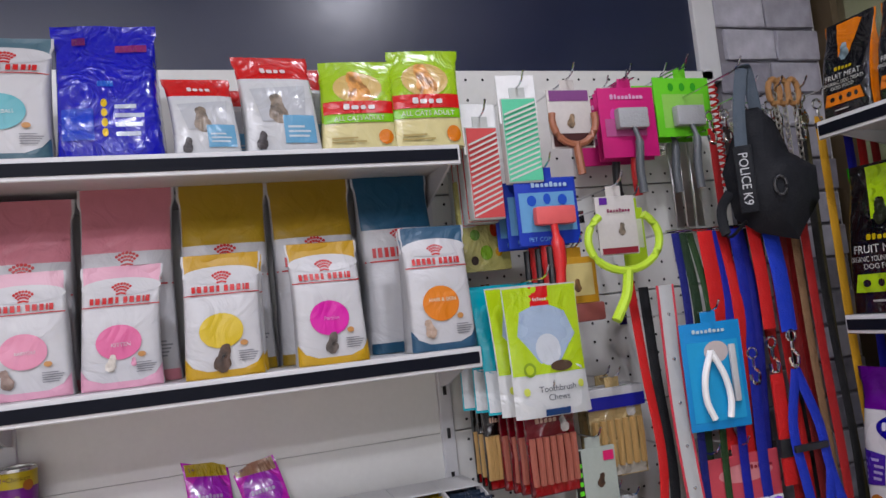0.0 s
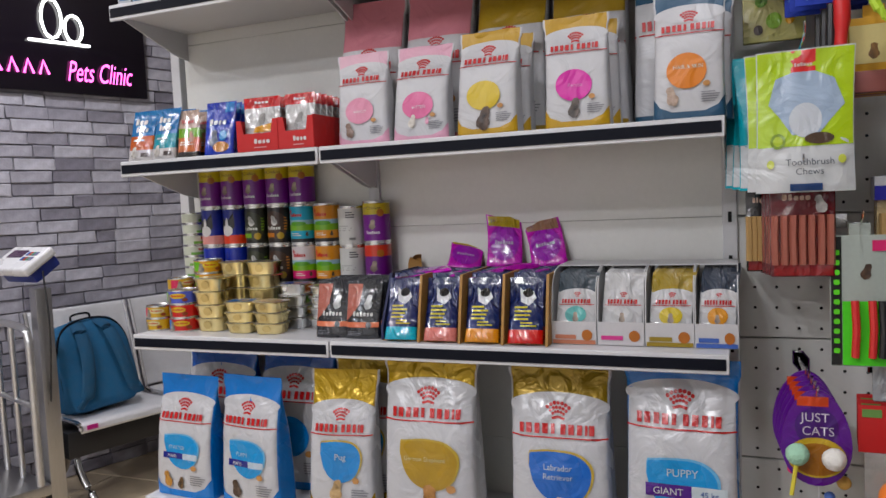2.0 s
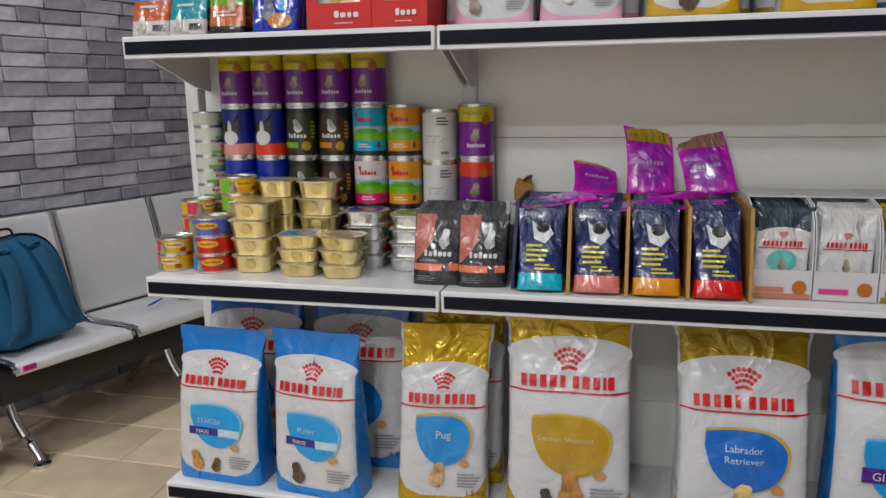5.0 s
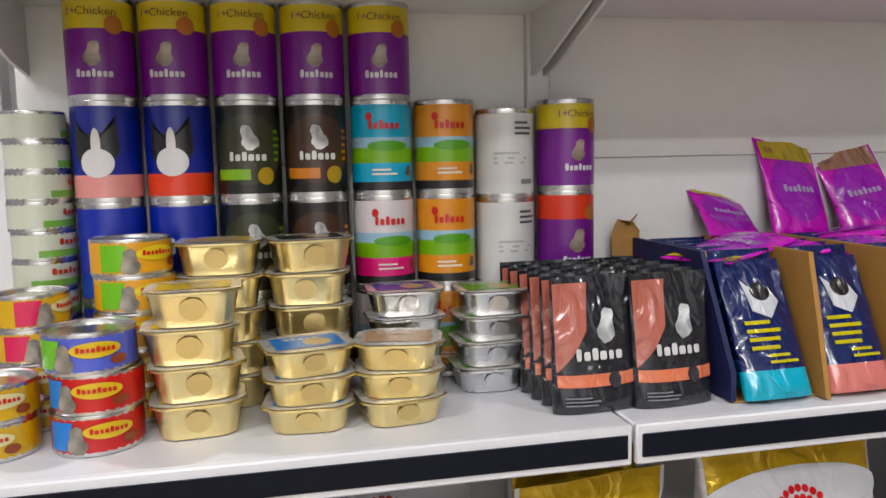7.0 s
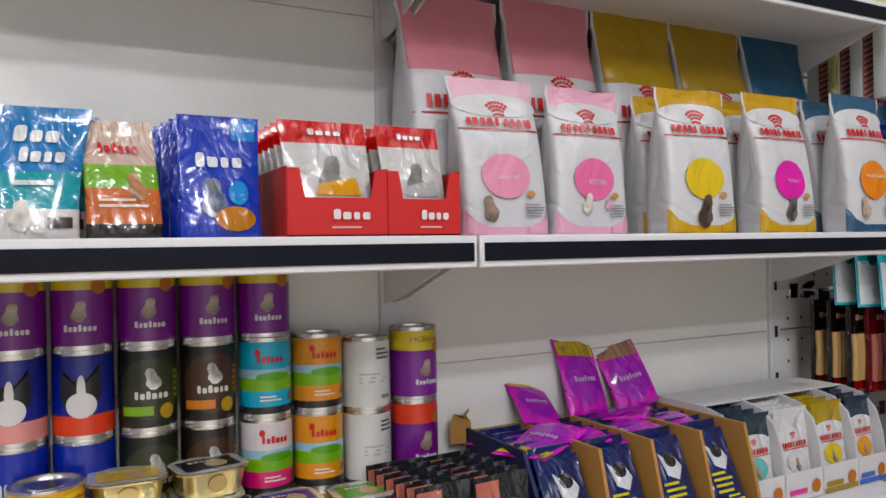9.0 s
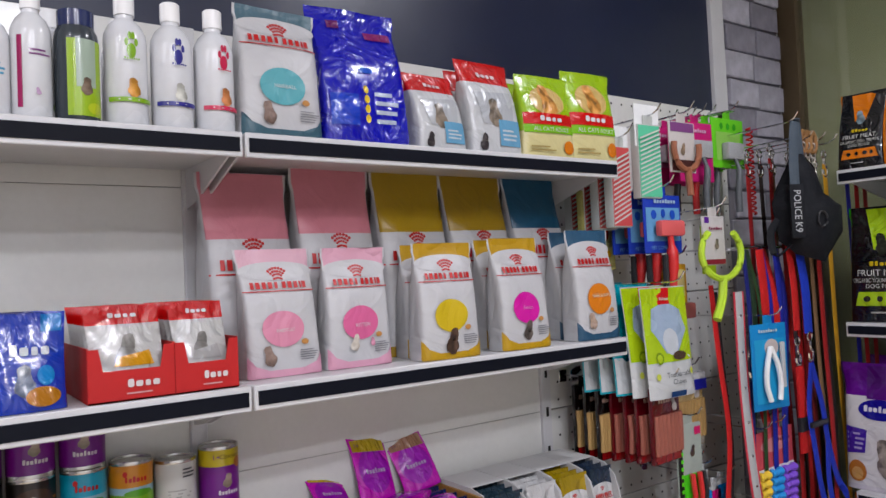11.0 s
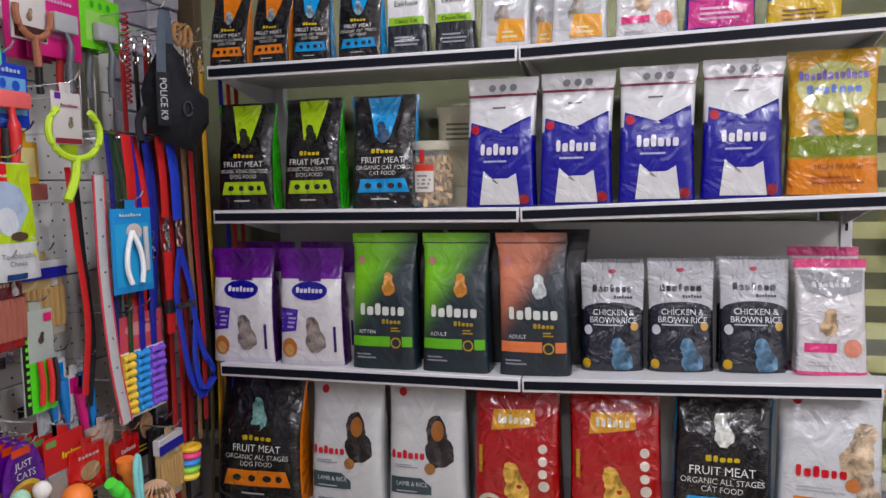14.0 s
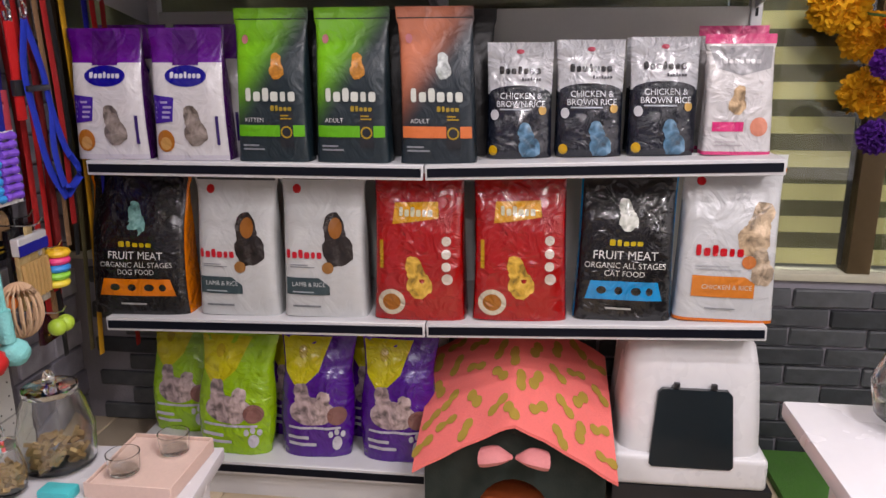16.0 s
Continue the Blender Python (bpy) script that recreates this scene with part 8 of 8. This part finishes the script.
for cx, cy in ((-0.045, 0.035), (0.045, -0.03)):
    cup = thing("glass_cup", pose(1.845 + cx, -0.545 + cy, 0.4875), "small clear glass cup standing in the tray", "cup", "glass cups")
    part("cup_wall", lathe(bmesh.new(), [(0.022, 0.0), (0.03, 0.004), (0.034, 0.045), (0.032, 0.045), (0.028, 0.008), (0.002, 0.006)], 24), GLS, cup)
ob = thing("clip_toy", pose(1.74, -0.40, 0.46), "turquoise plastic clip on the low table", "toy")
part("clip", boxed(-0.02, 0.02, -0.035, 0.035, 0.0, 0.022, 0.006), mat("turquoise_plastic", (0.05, 0.45, 0.48), 0.35), ob)

# bags lying by the foot of the wall shelving
bag("dry_food_bag", pose(1.34, 0.03, S5 + 0.235, -96, 0, 8), 0.17, 0.22, 0.21, [(0.5, "3a241c"), (1.0, "50342a")], [("brand", 0, 0.5, 1.2, 0.1, 6, "a88a6a")], "dark brown food bag lying on the base shelf", finish="film")
bag("dry_food_bag", pose(1.535, 0.02, S5 + 0.295, -96, 0, -6), 0.21, 0.23, 0.27, [(1.0, "c9c4be")], [("brand", 0, 0.5, 1.4, 0.14, 7, "a83a5a"), ("bars", 0, 0.25, 1.0, 0.1, 2, "5a5654")], "white food bag lying on the base shelf", finish="film")

# ---------------------------------------------------------------- waiting corner: bench, backpack, scale, sign
SEATS = CORNER @ pose(2.495, 0.424, 0)
bench = thing("waiting_bench", SEATS, "silver perforated metal waiting bench with chrome legs", "bench")
PERF = mat("silver_sheet", (0.74, 0.74, 0.76), 0.36, metal=0.35, bump=0.4, scale=320, vary=0.05)
for x0, x1 in ((-1.965, -1.455), (-1.425, -0.935), (-0.905, -0.415)):
    for name, prof in (("seat", [(0.99, 0.405), (1.0, 0.43), (1.04, 0.442), (1.2, 0.43), (1.36, 0.425), (1.40, 0.44)]), ("backrest", [(1.40, 0.46), (1.425, 0.52), (1.46, 0.68), (1.51, 0.86), (1.53, 0.915), (1.545, 0.92)])):
        bm = bmesh.new()
        fr, bk = [], []
        P = spline([(0, y, z) for y, z in prof], 20)
        for p in P:
            fr.append([bm.verts.new((x0 + (x1 - x0) * k / 6, p.y, p.z)) for k in range(7)])
            bk.append([bm.verts.new((x0 + (x1 - x0) * k / 6, p.y + 0.006, p.z - 0.010)) for k in range(7)])
        for a in range(len(P) - 1):
            for k in range(6):
                bm.faces.new((fr[a][k], fr[a][k + 1], fr[a + 1][k + 1], fr[a + 1][k]))
                bm.faces.new((bk[a][k], bk[a + 1][k], bk[a + 1][k + 1], bk[a][k + 1]))
            for k in (0, 6):
                bm.faces.new((fr[a][k], fr[a + 1][k], bk[a + 1][k], bk[a][k]))
        for a in (0, len(P) - 1):
            for k in range(6):
                bm.faces.new((fr[a][k], bk[a][k], bk[a][k + 1], fr[a][k + 1]))
        part(name, bm, PERF, bench)
    for x in (x0, x1):
        part("edge_tube", tube(bmesh.new(), spline([(x, 0.99, 0.41), (x, 1.04, 0.44), (x, 1.36, 0.43), (x, 1.41, 0.48), (x, 1.46, 0.68), (x, 1.53, 0.92)], 24), 0.011, 8), CHROME, bench)
# black beam, made deeper to stand for the shade under the seats
part("beam", boxed(-2.0, -0.4, 1.06, 1.30, 0.27, 0.395, 0.006), BLK, bench)
for x in (-1.93, -1.18, -0.45):
    part("leg", tube(bmesh.new(), spline([(x, 1.18, 0.35), (x, 1.12, 0.18), (x + 0.02, 1.04, 0.06), (x + 0.02, 1.0, 0.02)], 14), 0.018, 10), CHROME, bench)
    part("leg", tube(bmesh.new(), spline([(x, 1.18, 0.35), (x, 1.28, 0.18), (x, 1.42, 0.06), (x, 1.46, 0.02)], 14), 0.018, 10), CHROME, bench)
    part("foot", lathe(bmesh.new(), [(0.034, 0.0), (0.034, 0.012), (0.018, 0.022)], 16, Matrix.Translation((x + 0.02, 1.0, 0))), CHROME, bench)
part("pink_tag", boxed(-1.94, -1.89, 0.984, 0.99, 0.41, 0.43), print_mat("d82a9a", "card"), bench)
ob = thing("green_card", SEATS @ pose(-0.95, 1.25, 0.445, 0, 0, 20), "lime green paper card on the bench", "card")
part("sheet", boxed(-0.06, 0.06, -0.04, 0.04, 0, 0.004), print_mat("8ab82a", "card"), ob)
ob = thing("blue_pen", SEATS @ pose(-1.2, 1.22, 0.45, 0, 90, 25), "blue pen lying on the bench", "pen")
part("barrel", lathe(bmesh.new(), [(0.003, 0), (0.005, 0.02), (0.005, 0.13), (0.003, 0.14)], 10), mat("blue_pen_plastic", (0.02, 0.1, 0.4), 0.3), ob)

bp = thing("backpack", SEATS @ pose(-1.76, 1.22, 0.44, -12, -3, 4), "teal blue fabric backpack with two shoulder straps", "backpack")
TEAL = mat("teal_canvas", (0.012, 0.11, 0.24), 0.85, bump=0.5, scale=240, vary=0.12)
TEAL2 = mat("teal_strap", (0.009, 0.075, 0.16), 0.85, bump=0.5, scale=240, vary=0.12)
bm = bmesh.new()
bmesh.ops.create_cube(bm, size=1)
bmesh.ops.subdivide_edges(bm, edges=bm.edges[:], cuts=9, use_grid_fill=True)
for v in bm.verts:
    p = v.co * 2
    n = 5
    k = (abs(p.x) ** n + abs(p.y) ** n + abs(p.z) ** n) ** (-1 / n)
    w = 0.195 * (1 - 0.13 * max(p.z, 0) ** 2)
    v.co = Vector((p.x * k * w, p.y * k * 0.085 * (1.1 - 0.25 * p.z), 0.22 + p.z * k * 0.225))
    v.co += Vector((1, 1, 1)) * 0.008 * noise.noise(p * 1.8)
part("pack_body", bm, TEAL, bp)
for sx in (-1, 1):
    part("shoulder_strap", tube(bmesh.new(), spline([(sx * 0.05, -0.03, 0.44), (sx * 0.07, -0.11, 0.37), (sx * 0.085, -0.145, 0.24), (sx * 0.115, -0.135, 0.09), (sx * 0.15, -0.10, 0.03)], 20), 0.033, 10, flat=0.4), TEAL2, bp)
part("grab_handle", tube(bmesh.new(), spline([(-0.05, 0, 0.44), (-0.04, 0, 0.475), (0.04, 0, 0.475), (0.05, 0, 0.44)], 14), 0.006, 6), NYL, bp)
part("zip", tube(bmesh.new(), spline([(-0.185, -0.05, 0.08), (-0.175, -0.06, 0.33), (-0.09, -0.055, 0.435), (0.09, -0.055, 0.435), (0.175, -0.06, 0.33), (0.185, -0.05, 0.08)], 30), 0.005, 6), NYL, bp)

scale = thing("platform_scale", pose(-1.30, 0.85, 0, 0, 0, -18) @ pose(1.30, -0.85, 0), "steel platform scale with railing and white display", "weighing scale")
part("platform", boxed(-1.84, -1.25, 0.36, 0.84, 0.15, 0.20, 0.006), STEEL, scale)
part("frame", boxed(-1.81, -1.28, 0.39, 0.81, 0.07, 0.15, 0.004), BLK, scale)
for x in (-1.77, -1.33):
    for y in (0.44, 0.74):
        part("foot", lathe(bmesh.new(), [(0.035, 0), (0.035, 0.02), (0.014, 0.028), (0.014, 0.08)], 16, Matrix.Translation((x, y, 0))), BLK, scale)
ALU = mat("satin_aluminium", (0.66, 0.66, 0.66), 0.35, metal=0.9, vary=0.04)
part("top_rail", tube(bmesh.new(), spline([(-1.83, 0.80, 0.93), (-1.6, 0.80, 0.92), (-1.33, 0.80, 0.91), (-1.275, 0.80, 0.87), (-1.265, 0.80, 0.75), (-1.265, 0.80, 0.2)], 30), 0.017, 10), ALU, scale)
part("mid_rail", tube(bmesh.new(), [(-1.83, 0.80, 0.57), (-1.265, 0.80, 0.56)], 0.013, 10), ALU, scale)
for x in (-1.82, -1.64, -1.46):
    part("rail_post", tube(bmesh.new(), [(x, 0.80, 0.2), (x, 0.80, 0.92)], 0.013, 10), ALU, scale)
part("column", boxed(-1.355, -1.285, 0.85, 0.92, 0.10, 1.08, 0.006), STEEL, scale)
bm = bmesh.new()
box(bm, -0.15, 0.15, -0.085, 0.085, -0.02, 0.025, 0.014, 3, m=pose(-1.40, 0.85, 1.20, 34, 0, 8))
disp = part("display", bm, PLW, scale)
bm = bmesh.new()
box(bm, -0.12, 0.13, -0.06, 0.08, -0.075, -0.02, 0.012, 2, m=pose(-1.40, 0.85, 1.20, 34, 0, 8))
part("display_base", bm, mat("blue_plastic", (0.015, 0.03, 0.22), 0.4), scale)
bm = bmesh.new()
box(bm, -0.10, 0.02, 0.0, 0.05, 0.025, 0.028, m=pose(-1.40, 0.85, 1.20, 34, 0, 8))
part("display_window", bm, mat("display_dark", (0.06, 0.02, 0.06), 0.15), disp)
for k in range(8):
    bm = bmesh.new()
    box(bm, 0.04 + 0.022 * (k % 4), 0.056 + 0.022 * (k % 4), -0.02 + 0.035 * (k // 4), 0.002 + 0.035 * (k // 4), 0.025, 0.029, m=pose(-1.40, 0.85, 1.20, 34, 0, 8))
    part("key", bm, print_mat(("5a7ab8", "b85a4a", "6a9a8a", "8a8aa8")[k % 4], "card"), disp)
part("cable", tube(bmesh.new(), spline([(-1.26, 0.88, 1.16), (-1.235, 0.88, 0.9), (-1.28, 0.88, 0.6), (-1.32, 0.88, 0.45)], 18), 0.004, 6), BLK, scale)

# neon sign on the brick wall
sign = thing("neon_sign", CORNER @ pose(0, WALLN - 0.055, 0), "black sign board with white neon drawing and pink neon letters", "neon sign")
part("board", boxed(-0.12, 1.30, 0.01, 0.04, 2.045, 2.66, 0.004), mat("black_acrylic", (0.006, 0.004, 0.008), 0.15), sign)
NEONW = glow("white_neon", (1.0, 0.98, 0.92), 5.0)
NEONP = glow("pink_neon", (1.0, 0.10, 0.55), 4.0)
vs, fs = text_mesh("Pets Clinic")
me = bpy.data.meshes.new("lettering")
s = 0.145
me.from_pydata([(1.035 + x * 0.082 + 0.25 * (y - 0.35) * 0.11, -0.004, 2.155 + (y - 0.3) * s * 1.05) for x, y in vs], [], fs)
me.materials.append(NEONP)
lt = new("lettering", me)
lt.parent = sign
for k in range(6):
    part("neon_mark", tube(bmesh.new(), [(0.34 + 0.075 * k, -0.004, 2.13), (0.36 + 0.075 * k, -0.004, 2.20), (0.385 + 0.075 * k, -0.004, 2.13)], 0.006, 6), NEONP, sign)
for cx, cz, rx, rz in ((0.79, 2.42, 0.05, 0.10), (0.90, 2.38, 0.045, 0.07), (0.80, 2.56, 0.045, 0.035)):
    part("neon_tube", tube(bmesh.new(), [(cx + rx * math.cos(a), -0.006, cz + rz * math.sin(a)) for a in [q * math.pi / 12 for q in range(25)]], 0.007, 6, close=True), NEONW, sign)
part("neon_tube", tube(bmesh.new(), [(0.67, -0.006, 2.30), (0.98, -0.006, 2.30)], 0.007, 6), NEONW, sign)

# ---------------------------------------------------------------- bricks, stones and tiles
def brick_mesh(name, w, d, h, material, jitter, seed):
    bm = bmesh.new()
    box(bm, -w / 2, w / 2, -d / 2, d / 2, -h / 2, h / 2, 0.004, 1)
    r = random.Random(seed)
    for v in bm.verts:
        v.co += Vector((r.uniform(-1, 1), r.uniform(-1, 1), r.uniform(-1, 1))) * jitter
    return finish(name, bm, material, False)


variants = [brick_mesh("brick", 0.202, 0.022, 0.061, BRICK, 0.0035, k) for k in range(6)]
halves = [brick_mesh("brick", 0.100, 0.022, 0.061, BRICK, 0.0035, 20 + k) for k in range(3)]
rest = bmesh.new()
rnd = random.Random(21)
count = 0
for row in range(45):
    z = 0.034 + row * 0.0655
    x = -1.3 + (0.1 if row % 2 else 0) + rnd.uniform(-0.02, 0.02)
    while x < 3.0:
        short = rnd.random() < 0.16
        me = rnd.choice(halves if short else variants)
        w = 0.104 if short else 0.206
        cx, dy = x + w / 2, rnd.uniform(-0.004, 0.004)
        if 0.35 < cx < 1.75 and 0.75 < z < 2.9 and count < 300:
            ob = new("brick", me)
            ob.matrix_basis = Matrix.Translation((cx, WALLN - 0.005 + dy, z))
            ob.parent = wall_back
            count += 1
        else:
            k = len(rest.verts)
            rest.from_mesh(me)
            rest.verts.ensure_lookup_table()
            bmesh.ops.translate(rest, vec=(cx, WALLN - 0.005 + dy, z), verts=rest.verts[k:])
        x += w
ob = part("brick_rest", rest, BRICK, wall_back, smooth=False)
tagged(ob, kind="stuff")

stones = [brick_mesh("stone", 0.175, 0.02, 0.088, BRICK, 0.002, 40 + k) for k in range(4)]
for row in range(30):
    for k in range(2):
        ob = new("stone", rnd.choice(stones))
        ob.matrix_basis = Matrix.Translation((2.635 + 0.18 * k + (0.03 if row % 2 else 0) - 0.01, 0.306 + rnd.uniform(-0.002, 0.002), 0.05 + row * 0.097))
        ob.parent = column
darks = [brick_mesh("brick", 0.022, 0.232, 0.057, DARKBRICK, 0.002, 60 + k) for k in range(5)]
for row in range(9):
    y = 0.12 - (0.12 if row % 2 else 0)
    while y > -3.4:
        ob = new("brick", rnd.choice(darks))
        ob.matrix_basis = Matrix.Translation((2.897 + rnd.uniform(-0.002, 0.002), y, 0.035 + row * 0.066))
        ob.parent = parapet
        y -= 0.24
tiles = [brick_mesh("tile", 0.596, 0.296, 0.012, TILE, 0.0004, 80 + k) for k in range(3)]
for i in range(12):
    for j in range(25):
        x, y = -3.9 + 0.6 * i + (0.3 if j % 2 else 0), -3.85 + 0.3 * j
        if x > 2.9 or 0.309 * y - 0.951 * x > WALLN + 0.45:
            continue
        ob = new("tile", rnd.choice(tiles))
        ob.matrix_basis = Matrix.Translation((x, y, -0.006))
        ob.parent = room
